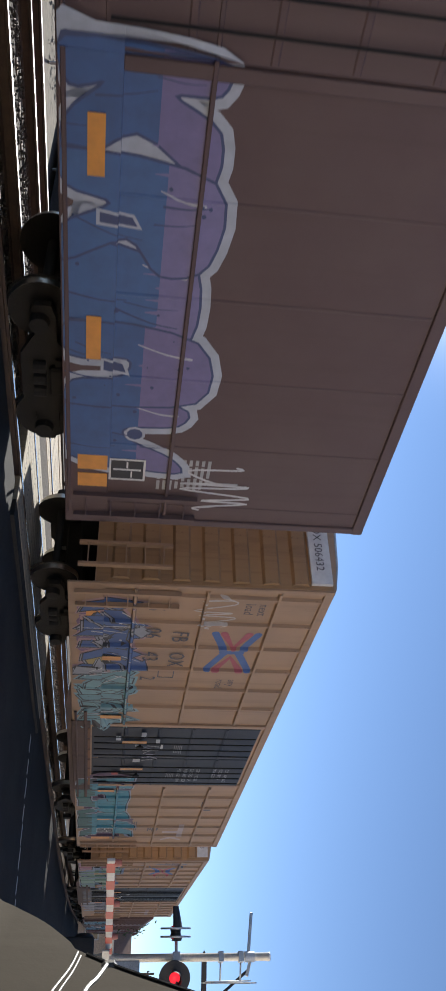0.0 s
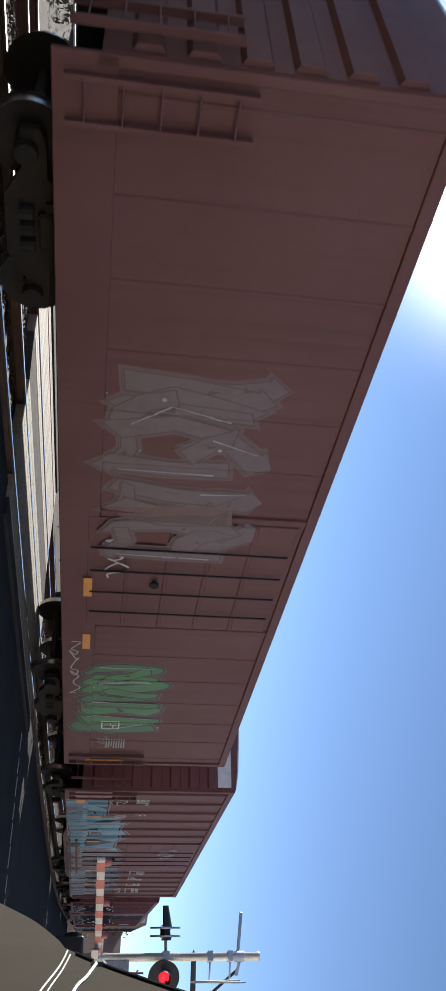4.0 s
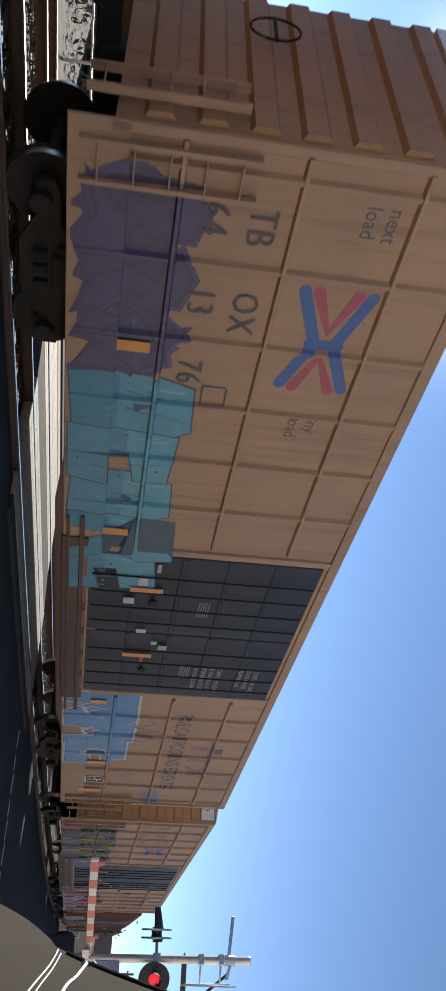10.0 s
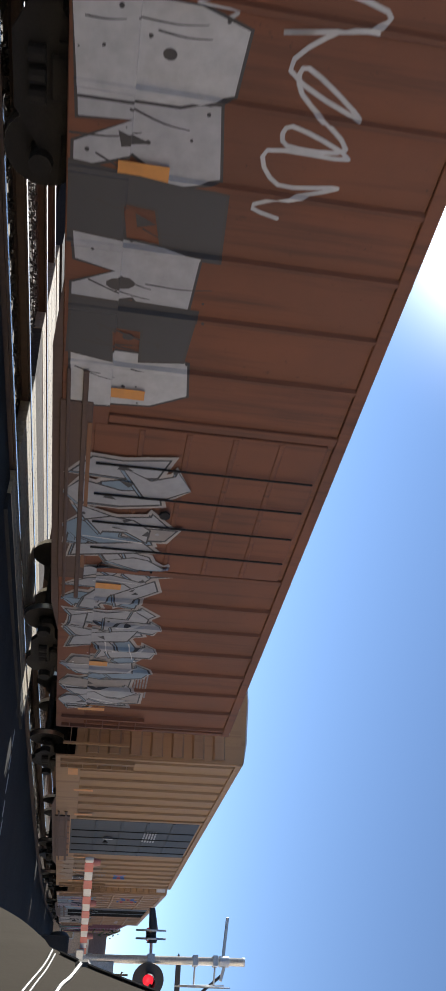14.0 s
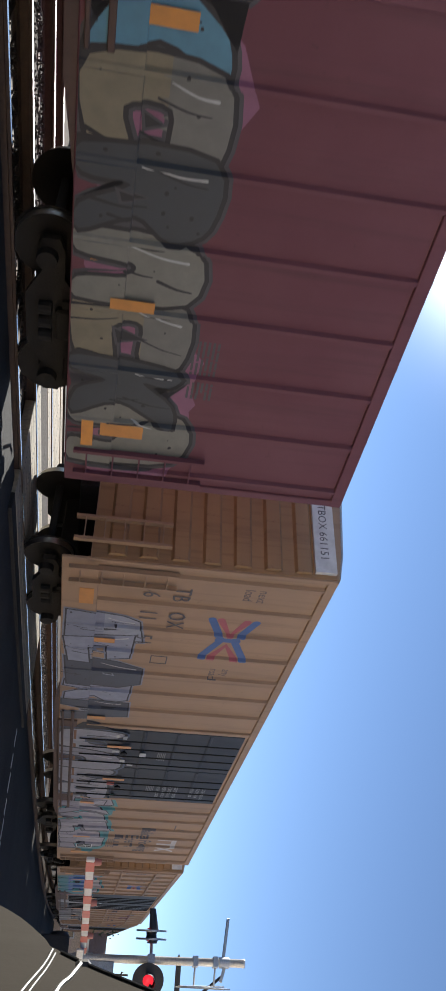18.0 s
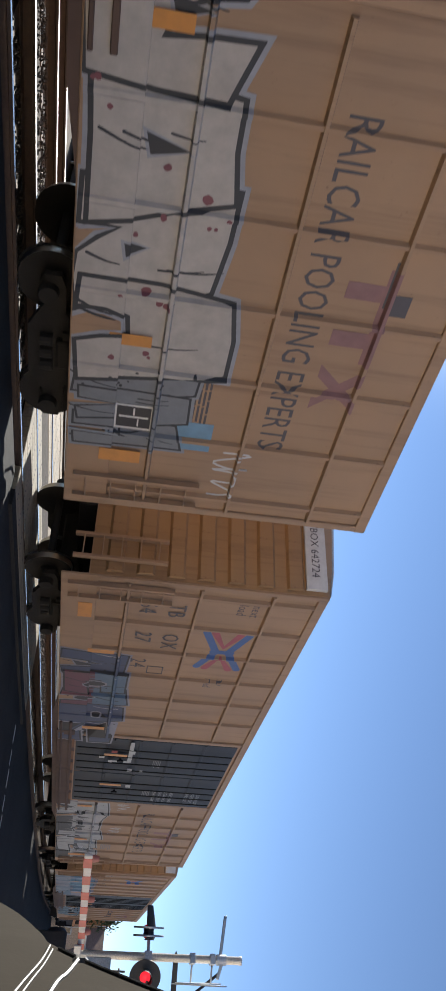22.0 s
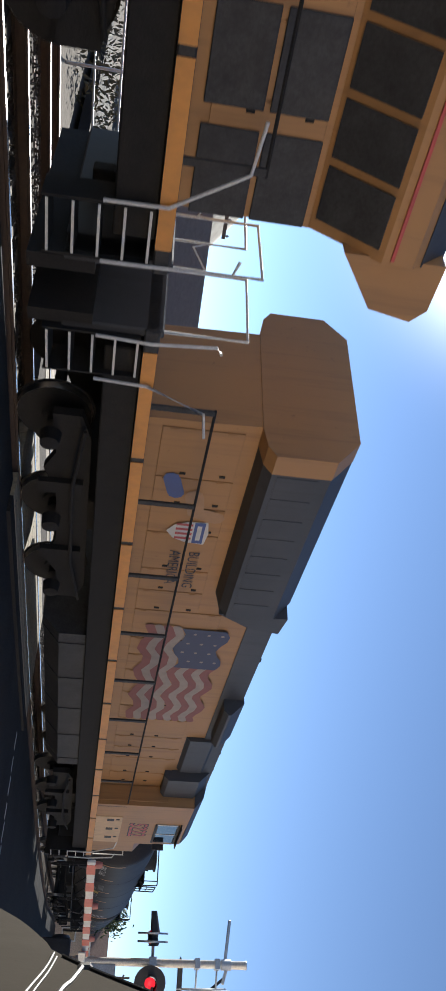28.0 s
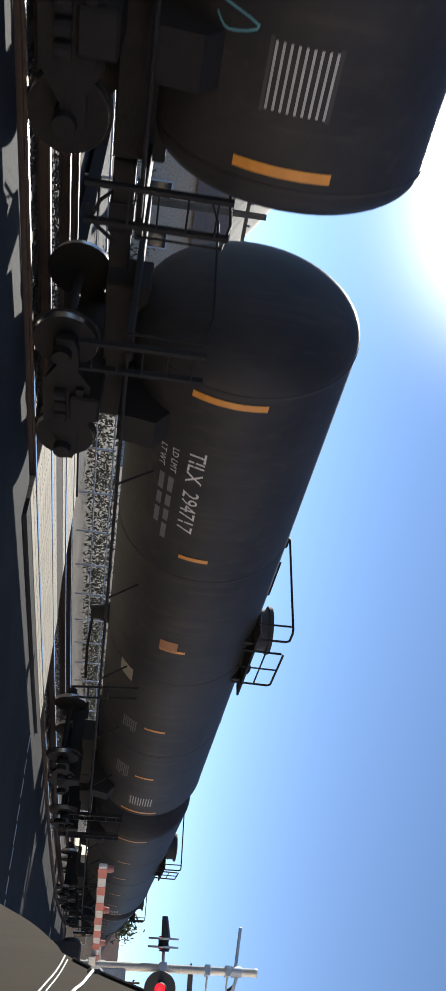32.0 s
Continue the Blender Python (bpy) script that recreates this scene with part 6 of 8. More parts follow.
OX2 = paint("oxide_red_paint", (0.14, 0.055, 0.053), (0.165, 0.073, 0.068), (0.10, 0.05, 0.045), 0.58, 0.35, 0, 27.0)
c = boxcar("oxide red boxcar with large pale blue graffiti", -159.8, -143.6, 5.09, OX2, "posts", OX2, 1.75, 6, None, (), 1, 0)
write(c, "BN", -7.14, 2.52, 0.52, PALE, 0.85)
write(c, "SF", -5.76, 2.52, 0.52, PALE, 0.85)
write(c, "726", -7.16, 1.98, 0.44, PALE, 0.85, 1, 0, 0.02)
write(c, "273", -5.76, 1.98, 0.44, PALE, 0.85, 1, 0, 0.02)
logo = Build()
for k, x in enumerate((2.75, 3.85, 5.05, 6.25)):
    stroke(logo, [(x - 0.1, 2.84), (x + 0.62, 2.84)], 0.055, 0, 0)
    for m, (u0, v0, u1, v1) in enumerate(((0.0, 2.95, 0.1, 3.32), (0.1, 3.30, 0.62, 3.30), (0.05, 3.13, 0.5, 3.13), (0.45, 2.95, 0.55, 3.28))):
        if k < 3 or m < 3:
            stroke(logo, [(x + u0, v0), (x + u1, v1)], 0.12, -0.0006 * (m + 1), 0)
part("painted_logo", conform(logo.mesh("painted_logo", WORN), c, 0.004), c.root, "slanted pale lettering bars")
tag(c, 19, 6.15, 7.1, 2.35, 2.68, (0.42, 0.42, 0.42), 5, 0.035)
bars(c, 5.0, 2.35, 0.6, 0.035, 7, WORN, 6)
piece(c, 75, -7.3, -5.1, 0.62, 1.75, 3, "round", [[(1, (0.14, 0.29, 0.40))], [(0.4, (0.09, 0.17, 0.24)), (1, (0.15, 0.32, 0.42))]], (0.02, 0.025, 0.03), (0.34, 0.24, 0.27), None, None, (0.42, 0.5, 0.54), 0.035, 0.04)
piece(c, 71, -5.1, -0.9, 0.62, 2.2, 6, "spike", [[(0.25, (0.10, 0.24, 0.30)), (1, (0.14, 0.33, 0.42))], [(0.3, (0.10, 0.26, 0.33)), (1, (0.19, 0.38, 0.46))]], (0.02, 0.025, 0.03), (0.34, 0.24, 0.27), None, None, (0.42, 0.5, 0.54), 0.04, 0.05)
mural(c, 72, -1.6, 1.5, 0.75, 2.2, 3, (0.22, 0.12, 0.12), BLK, [(0.26, 0.18, 0.2), (0.15, 0.1, 0.12)], GRY, 0.25, 0.2)
piece(c, 73, 1.9, 6.25, 0.62, 2.3, 9, "spike", [[(1, (0.15, 0.18, 0.22))], [(0.5, (0.21, 0.24, 0.29)), (1, (0.13, 0.14, 0.17))], [(1, (0.25, 0.28, 0.33))]], (0.025, 0.025, 0.03), (0.10, 0.115, 0.14), (0.15, 0.11, 0.12), (0.08, 0.10, 0.13), (0.38, 0.41, 0.46), 0.03, 0.03)
piece(c, 74, 6.7, 7.9, 0.66, 1.75, 2, "round", [[(1, (0.17, 0.22, 0.30))]], (0.03, 0.03, 0.04), (0.24, 0.27, 0.33), None, None, None, 0.03, 0.03)
patch(c, -7.75, 1.35, 0.62, 0.95, flat((0.34, 0.21, 0.24)), "painted_patch")
write(c, "LD LMT", -7.14, 1.80, 0.13, PALE)
write(c, "LT WT", -7.14, 1.62, 0.13, PALE)
tag(c, 18, -1.2, 0.2, 3.6, 4.2, (0.5, 0.5, 0.5))
end_number(c, 16.2, 5.03, "726273")
small_marks(c, 5, 1.75, 16.2)

WINE = paint("dark_wine_paint", (0.115, 0.035, 0.042), (0.14, 0.05, 0.055), (0.07, 0.03, 0.035), 0.55, 0.35, 0, 31.0)
c = boxcar("dark wine-red boxcar with white outlined graffiti", -142.1, -126.3, 4.51, WINE, "posts", WINE, 1.6, 8, None, (), 1, 0)
write(c, "ATW", -7.0, 2.2, 0.42, PALE, 0.9, 1.2)
write(c, "749 480", -7.0, 1.72, 0.42, PALE, 0.85, 1.15)
end_number(c, 15.8, 4.45, "ATW 749480", PALE, False)
bubbles(c, 11, -5.7, -3.0, 0.95, 2.6, 3, (0.50, 0.52, 0.54), (0.012, 0.013, 0.022), 0.045, 1.7)
bubbles(c, 12, -1.1, 5.9, 1.15, 2.75, 6, (0.50, 0.52, 0.54), (0.012, 0.013, 0.022), 0.045, 1.75)
bubbles(c, 13, -7.4, -6.0, 0.75, 1.5, 2, (0.50, 0.52, 0.54), (0.016, 0.016, 0.024), 0.04)
bubbles(c, 14, 6.5, 7.6, 1.7, 2.5, 2, (0.50, 0.52, 0.54), (0.02, 0.03, 0.04), 0.05)
part("painted_disc", Build().lathe([(-HALF - 0.05, 0.29), (-HALF - 0.046, 0.29)], 24, "y").mesh("painted_disc", PALE), c.root, "white painted disc", pose(6.75, 0, 3.55))
for k in range(3):
    tag(c, 20 + k, -1.2 + k * 0.05, -0.2, 2.7 + 0.5 * k, 2.95 + 0.5 * k, (0.5, 0.5, 0.5), 4, 0.03)
bars(c, -2.9, 2.3, 0.6, 0.035, 7, WORN, 9)
placard(c, 5.6, 1.35, 0.4, 0.42)
patch(c, -7.72, 1.6, 0.09, 0.85, YELLOWTAPE)
patch(c, 6.95, 1.5, 0.09, 0.9, YELLOWTAPE)
for x in (1.9, 4.9, -3.2):
    patch(c, x, 1.3, 0.14, 0.5, ORANGE)

c = ttx("yellow boxcar with ribbed sides and grey-blue graffiti", -124.8, -105.8, YEL[2], "TB OX", "66 08 92", "three", 2.5, 7, 7, False, True)
mural(c, 81, -7.6, -2.6, 0.75, 1.72, 6, (0.40, 0.40, 0.48), BLK, [LIL, (0.22, 0.24, 0.36), GRY], WHT, 0.38, 0.2, (0.25, 0.24, 0.32))
mural(c, 82, 2.6, 6.2, 0.75, 2.1, 5, (0.42, 0.45, 0.5), BLK, [(0.25, 0.33, 0.42), (0.18, 0.26, 0.36), GRY], WHT, 0.36, 0.25, (0.2, 0.25, 0.3))
tag(c, 31, 0.6, 1.9, 3.5, 4.3, (0.16, 0.19, 0.21), 7, 0.03)
tag(c, 32, 7.2, 8.2, 1.2, 1.9, BLK, 4)

RUST = [paint("rusted_orange_paint", (0.205, 0.084, 0.047), (0.15, 0.072, 0.047), (0.07, 0.042, 0.034), 0.7, 0.85, 0, 40.0 + 3 * k) for k in range(3)]
c = boxcar("rusty orange-brown boxcar with black door and white-edged graffiti", -104.3, -88.3, 4.53, RUST[0], "posts", BLACKDOOR, 1.75, 6, None, (), 1, 13)
piece(c, 91, -7.6, -1.9, 0.62, 2.1, 5, "block", [[(1, (0.10, 0.07, 0.13))], [(0.45, (0.30, 0.27, 0.29)), (1, (0.13, 0.085, 0.14))], [(0.3, (0.26, 0.035, 0.05)), (1, (0.12, 0.08, 0.13))]], (0.03, 0.025, 0.035), (0.45, 0.42, 0.43), None, (0.30, 0.28, 0.30), None, 0.035, 0.045)
piece(c, 92, 1.95, 7.0, 0.62, 2.15, 6, "spike", [[(1, (0.19, 0.065, 0.06))], [(1, (0.12, 0.07, 0.08))], [(0.5, (0.20, 0.17, 0.18)), (1, (0.16, 0.06, 0.06))]], (0.06, 0.035, 0.04), (0.36, 0.32, 0.31), None, None, None, 0.03, 0.03)
write(c, "CLOSE AND LOCK DOORS", -0.75, 3.42, 0.17, PALE, 0.9)
write(c, "BEFORE MOVING CAR", -0.6, 3.18, 0.17, PALE, 0.9)
tag(c, 33, -7.8, -7.0, 2.7, 3.3, (0.15, 0.4, 0.33), 5)
patch(c, -3.0, 2.65, 0.36, 0.26, PALE, "sticker")
patch(c, -2.35, 1.7, 0.3, 0.3, PALE, "sticker")
for x, z in ((-0.6, 2.3), (-0.1, 2.35), (0.2, 2.75)):
    patch(c, x, z, 0.5, 0.12, PALE, "sticker", 0.035)
    patch(c, x, z, 0.46, 0.08, INK, "sticker", 0.04)
end_number(c, 16.0, 4.35, "34501", STAMP, False)
small_marks(c, 8, 1.75, 16.0)

c = ttx("faded yellow boxcar with cyan block graffiti", -86.85, -67.9, YEL[3], "TB OX", "64 13 76", dw=2.5, ribs=6, seed=9)
piece(c, 101, -6.2, -1.5, 0.62, 2.25, 5, "block", [[(0.4, (0.07, 0.24, 0.33)), (1, (0.11, 0.32, 0.41))], [(0.5, (0.10, 0.28, 0.37)), (1, (0.13, 0.36, 0.44))]], (0.06, 0.10, 0.14), None, None, None, (0.24, 0.42, 0.48), 0.02, 0.02)
mural(c, 102, -8.9, -6.4, 0.75, 1.75, 3, (0.10, 0.09, 0.17), (0.06, 0.05, 0.10), [(0.09, 0.08, 0.18)], (0.1, 0.1, 0.2), 0.6, 0.3, (0.09, 0.08, 0.17))
piece(c, 103, 2.7, 6.45, 0.62, 2.2, 3, "block", [[(1, (0.11, 0.28, 0.50))], [(1, (0.13, 0.32, 0.54))]], (0.10, 0.17, 0.28), (0.52, 0.54, 0.57), None, None, None, 0.02, 0.06, None, 0.09)
tag(c, 34, 3.9, 5.2, 2.2, 2.8, (0.2, 0.15, 0.13), 3, 0.05)
tag(c, 35, 8.4, 9.2, 2.7, 3.2, (0.08, 0.2, 0.35), 4, 0.06)

c = ttx("faded yellow boxcar with blue-yellow and crimson graffiti", -66.5, -47.5, YEL[0], "TB OX", "63 42 99", dw=2.6, ribs=6, seed=10, high=True)
piece(c, 113, -9.0, -7.2, 0.62, 1.55, 3, "round", [[(1, (0.28, 0.045, 0.06))], [(1, (0.05, 0.075, 0.24))]], (0.02, 0.02, 0.04), None, (0.15, 0.14, 0.24), None, None, 0.03, 0.03)
piece(c, 111, -8.2, -2.95, 0.62, 2.1, 11, "spike", [[(1, (0.022, 0.026, 0.035))], [(0.5, (0.035, 0.055, 0.17)), (1, (0.02, 0.03, 0.05))], [(1, (0.26, 0.22, 0.05))], [(0.6, (0.05, 0.08, 0.26)), (1, (0.03, 0.05, 0.06))], [(0.5, (0.03, 0.035, 0.05)), (1, (0.22, 0.19, 0.05))]], (0.012, 0.013, 0.02), (0.24, 0.21, 0.10), (0.05, 0.065, 0.20), (0.03, 0.04, 0.06), (0.40, 0.36, 0.16), 0.03, 0.035, (0.26, 0.05, 0.07))
piece(c, 112, 2.1, 9.05, 0.62, 1.92, 7, "spike", [[(1, (0.22, 0.035, 0.075))], [(1, (0.17, 0.03, 0.08))]], (0.46, 0.45, 0.49), None, (0.035, 0.10, 0.075), (0.13, 0.23, 0.42), None, 0.028, 0.02)

c = boxcar("rusty brown boxcar with silver graffiti and black door", -46.3, -30.45, 4.46, RUST[1], "posts", BLACKDOOR, 1.65, 7, None, (), 1, 16)
piece(c, 121, -6.9, -2.1, 0.64, 1.72, 6, "block", [[(0.4, (0.24, 0.23, 0.22)), (1, (0.34, 0.33, 0.32))], [(1, (0.30, 0.29, 0.29))]], (0.06, 0.055, 0.055), (0.28, 0.26, 0.25), (0.22, 0.19, 0.18), None, None, 0.025, 0.03)
piece(c, 122, 1.75, 4.7, 0.95, 1.95, 4, "round", [[(1, (0.24, 0.24, 0.25))], [(1, (0.13, 0.13, 0.14))]], (0.03, 0.03, 0.03), (0.34, 0.34, 0.35), None, None, None, 0.03, 0.03)
mural(c, 123, 3.9, 6.6, 2.2, 3.4, 1, (0.30, 0.12, 0.06), (0.28, 0.12, 0.06), [(0.34, 0.16, 0.08)], (0.3, 0.15, 0.1), 0.2, 0.1)
tag(c, 36, -1.2, 0.9, 1.5, 2.2, (0.16, 0.28, 0.16), 8, 0.05)
tag(c, 37, 5.6, 6.6, 1.7, 2.1, (0.5, 0.48, 0.45), 5)
patch(c, -2.3, 2.42, 0.32, 0.30, PALE, "sticker")
patch(c, -0.9, 2.75, 0.3, 0.1, PALE, "sticker", 0.035)
patch(c, -3.2, 1.75, 0.9, 0.45, flat((0.05, 0.055, 0.09)), "painted_patch")
small_marks(c, 11, 1.65, 15.85)

c = boxcar("rusty brown ribbed boxcar with white block graffiti", -29.1, -13.3, 4.44, RUST[2], "posts", RUST[2], 1.65, 7, None, (), 1, 0)
piece(c, 131, -6.7, -2.0, 0.62, 2.2, 6, "block", [[(1, (0.50, 0.50, 0.50))], [(1, (0.42, 0.42, 0.43))], [(1, (0.05, 0.05, 0.055))]], (0.05, 0.045, 0.045), None, None, None, None, 0.03, 0.02)
mural(c, 132, -1.0, 6.8, 0.75, 2.1, 8, (0.36, 0.33, 0.31), BLK, [GRY, (0.3, 0.27, 0.26), (0.2, 0.3, 0.4)], WHT, 0.3, 0.25)
tag(c, 38, -7.6, -5.0, 2.4, 3.3, (0.5, 0.5, 0.5), 8, 0.045)
tag(c, 39, -7.4, -6.6, 1.6, 2.1, (0.5, 0.5, 0.5), 4)
small_marks(c, 12, 1.65, 15.8)

OLDY = paint("old_tan_paint", (0.36, 0.22, 0.11), (0.31, 0.20, 0.12), (0.15, 0.085, 0.055), 0.65, 0.7, 0, 51.0)
c = boxcar("old tan boxcar with rust streaks and dark door", -11.7, 3.95, 5.09, OLDY, "posts", BLACKDOOR, 2.2, 7, None, (), 1, 0)
cross_logo(c, 5.9, 2.9, 0.8, 0.5)
placard(c, 5.2, 1.5)
bars(c, -1.2, 3.6, 1.3, 0.045, 5, WORN, 3)
mural(c, 141, 2.8, 6.4, 0.9, 1.9, 5, (0.30, 0.19, 0.11), (0.25, 0.15, 0.09), [(0.36, 0.24, 0.14), (0.3, 0.2, 0.14)], (0.42, 0.32, 0.2), 0.3, 0.35)
part("painted_disc", Build().lathe([(-HALF - 0.09, 0.16), (-HALF - 0.085, 0.16)], 20, "y").mesh("painted_disc", PALE), c.root, "", pose(-0.2, 0, 2.2))
small_marks(c, 13, 2.2, 15.65)

c = ttx("faded yellow boxcar with grey and lilac graffiti", 5.4, 21.3, YEL[1], "FB OX", "50 23 92", "plain", dw=1.8, ribs=6, seed=14)
piece(c, 151, -6.6, -1.9, 0.62, 1.95, 5, "round", [[(1, (0.25, 0.20, 0.26))], [(0.5, (0.14, 0.20, 0.25)), (1, (0.27, 0.23, 0.28))]], (0.035, 0.05, 0.08), (0.13, 0.23, 0.33), (0.16, 0.26, 0.34), None, (0.45, 0.45, 0.5), 0.04, 0.08)
piece(c, 152, 1.95, 6.9, 0.62, 2.2, 6, "spike", [[(1, (0.34, 0.31, 0.28))], [(0.5, (0.14, 0.13, 0.13)), (1, (0.30, 0.28, 0.27))], [(1, (0.40, 0.36, 0.32))]], (0.03, 0.03, 0.03), None, None, (0.16, 0.15, 0.15), (0.5, 0.48, 0.45), 0.03, 0.03)
mural(c, 153, -1.6, 1.6, 0.75, 2.0, 4, BLK, BLK, [(0.2, 0.2, 0.22), (0.1, 0.1, 0.12)], GRY, 0.3, 0.3)

PLUM = paint("plum_red_paint", (0.15, 0.055, 0.07), (0.18, 0.075, 0.09), (0.085, 0.04, 0.05), 0.6, 0.5, 0, 55.0)
c = boxcar("plum-red boxcar with teal and ochre graffiti over its length", 22.6, 38.9, 4.57, PLUM, "posts", PLUM, 1.6, 7, None, (), 1, 14)
piece(c, 161, -6.9, -1.4, 0.62, 2.15, 8, "round", [[(0.4, (0.17, 0.20, 0.11)), (1, (0.05, 0.20, 0.19))], [(1, (0.06, 0.23, 0.22))], [(1, (0.17, 0.19, 0.11))], [(0.5, (0.05, 0.06, 0.06)), (1, (0.05, 0.16, 0.16))]], (0.02, 0.02, 0.025), (0.05, 0.08, 0.08), (0.26, 0.09, 0.17), None, (0.36, 0.38, 0.34), 0.04, 0.04)
write(c, "BK TY", -7.35, 2.55, 0.34, WORN, 0.85)
write(c, "157 40", -7.35, 2.12, 0.34, WORN, 0.85)
piece(c, 162, 1.75, 7.6, 0.62, 2.0, 7, "round", [[(1, (0.10, 0.27, 0.38))], [(0.6, (0.24, 0.21, 0.14)), (1, (0.19, 0.19, 0.17))], [(1, (0.05, 0.06, 0.07))], [(1, (0.22, 0.22, 0.19))]], (0.02, 0.02, 0.025), (0.07, 0.07, 0.08), (0.28, 0.11, 0.19), None, (0.5, 0.52, 0.52), 0.05, 0.04)
bubbles(c, 15, -1.0, 1.4, 1.0, 1.9, 5, (0.06, 0.05, 0.08), (0.42, 0.42, 0.46), 0.03)
tag(c, 40, -1.4, 0.6, 0.76, 0.98, (0.3, 0.3, 0.32), 6, 0.025)
for x in (-6.3, -2.6, 1.5, 4.4, 7.2):
    patch(c, x, 0.88, 0.45, 0.15, ORANGE)
patch(c, -2.3, 2.35, 0.45, 0.3, PALE, "sticker")
bars(c, -2.4, 2.85, 0.6, 0.04, 4, WORN, 4)
small_marks(c, 15, 1.6, 16.3)

c = ttx("yellow ribbed boxcar with silver-blue and teal graffiti", 40.6, 59.45, YEL[2], "TB OX", "66 11 51", "three", 2.5, 7, 16, False, True)
piece(c, 171, -7.7, -3.0, 0.62, 2.1, 5, "block", [[(0.5, (0.24, 0.26, 0.34)), (1, (0.34, 0.36, 0.43))], [(1, (0.30, 0.32, 0.41))], [(1, (0.06, 0.07, 0.10))]], (0.03, 0.03, 0.04), (0.26, 0.28, 0.35), None, None, WHT, 0.03, 0.03)
piece(c, 172, 2.2, 7.8, 0.62, 2.05, 6, "spike", [[(1, (0.33, 0.31, 0.36))], [(0.4, (0.25, 0.24, 0.29)), (1, (0.37, 0.35, 0.39))]], (0.02, 0.02, 0.03), (0.07, 0.30, 0.32), (0.08, 0.27, 0.29), (0.14, 0.13, 0.17), WHT, 0.03, 0.09)
piece(c, 173, -2.35, 2.3, 0.62, 2.0, 4, "round", [[(1, (0.30, 0.30, 0.34))], [(1, (0.24, 0.24, 0.28))]], (0.012, 0.013, 0.02), (0.05, 0.07, 0.13), (0.015, 0.016, 0.025), None, (0.5, 0.5, 0.54), 0.06, 0.05)

c = ttx("faded yellow boxcar with deep blue and grey graffiti", 60.65, 79.6, YEL[3], "TB OX", "64 41 30", dw=2.6, ribs=6, seed=17, high=True)
piece(c, 181, -7.6, -2.75, 0.62, 2.1, 5, "spike", [[(0.28, (0.03, 0.19, 0.23)), (0.68, (0.055, 0.135, 0.37)), (1, (0.40, 0.36, 0.36))]], (0.025, 0.03, 0.04), (0.045, 0.24, 0.25), (0.04, 0.20, 0.23), None, None, 0.025, 0.07)
piece(c, 182, 2.3, 9.1, 0.62, 2.0, 7, "round", [[(1, (0.30, 0.28, 0.27))], [(0.5, (0.12, 0.115, 0.11)), (1, (0.34, 0.32, 0.31))], [(1, (0.22, 0.21, 0.21))]], (0.03, 0.03, 0.03), (0.18, 0.165, 0.155), (0.15, 0.135, 0.125), None, (0.46, 0.45, 0.43), 0.035, 0.06)
mural(c, 183, -3.1, -2.5, 0.9, 1.7, 1, RD, BLK, [RD], WHT, 0.5, 0.2)
piece(c, 184, -0.6, 2.2, 0.66, 1.75, 3, "round", [[(1, (0.36, 0.36, 0.36))], [(1, (0.06, 0.06, 0.065))]], (0.02, 0.02, 0.025), (0.05, 0.05, 0.055), None, None, WHT, 0.035, 0.03)

c = ttx("faded yellow boxcar with white block graffiti", 81.15, 100.2, YEL[0], "TB OX", "64 20 79", dw=2.5, ribs=6, seed=18)
piece(c, 191, -6.7, -3.0, 0.62, 2.1, 4, "spike", [[(1, (0.44, 0.42, 0.40))], [(0.4, (0.30, 0.29, 0.29)), (1, (0.46, 0.44, 0.42))]], (0.025, 0.025, 0.03), (0.33, 0.31, 0.30), None, (0.12, 0.12, 0.13), None, 0.04, 0.03)
piece(c, 192, 2.5, 6.95, 0.62, 2.2, 4, "spike", [[(1, (0.47, 0.44, 0.41))], [(1, (0.50, 0.47, 0.44))]], (0.03, 0.035, 0.045), (0.34, 0.36, 0.41), None, None, None, 0.055, 0.05, (0.22, 0.07, 0.09))
piece(c, 193, 6.95, 8.25, 0.64, 2.15, 3, "block", [[(1, (0.20, 0.22, 0.25))]], (0.03, 0.035, 0.045), (0.26, 0.29, 0.33), None, None, None, 0.03, 0.04)
patch(c, 8.0, 2.2, 0.5, 0.6, flat((0.18, 0.34, 0.5)), "painted_patch")
tag(c, 42, 8.2, 9.1, 2.6, 3.1, (0.6, 0.6, 0.6), 4)

c = ttx("faded yellow boxcar with navy-maroon and black-white graffiti", 101.9, 121.1, YEL[1], "TB OX", "64 27 24", dw=2.45, ribs=6, seed=19)
piece(c, 201, -6.8, -2.4, 0.62, 2.0, 5, "block", [[(1, (0.05, 0.07, 0.14))], [(0.5, (0.15, 0.05, 0.075)), (1, (0.10, 0.16, 0.24))]], (0.02, 0.02, 0.025), (0.28, 0.28, 0.33), None, None, (0.4, 0.4, 0.44), 0.035, 0.04)
piece(c, 202, 2.7, 8.9, 0.62, 2.0, 6, "spike", [[(1, (0.40, 0.41, 0.42))], [(0.35, (0.05, 0.05, 0.055)), (1, (0.42, 0.42, 0.43))]], (0.02, 0.02, 0.025), (0.38, 0.40, 0.42), None, (0.06, 0.065, 0.07), None, 0.035, 0.03)
b = Build()
stroke(b, [(-2.4, 2.35), (-1.1, 2.35)], 0.1, 0, 0)
stroke(b, [(-1.1, 2.35), (-1.1, 1.95)], 0.1, -0.0005, 0)
part("painted_line", conform(b.mesh("painted_line", PALE), c, 0.035), c.root)
tag(c, 43, 2.6, 3.3, 2.3, 2.7, (0.5, 0.5, 0.48), 4)
tag(c, 44, 5.2, 5.8, 2.2, 2.6, (0.5, 0.5, 0.48), 4)

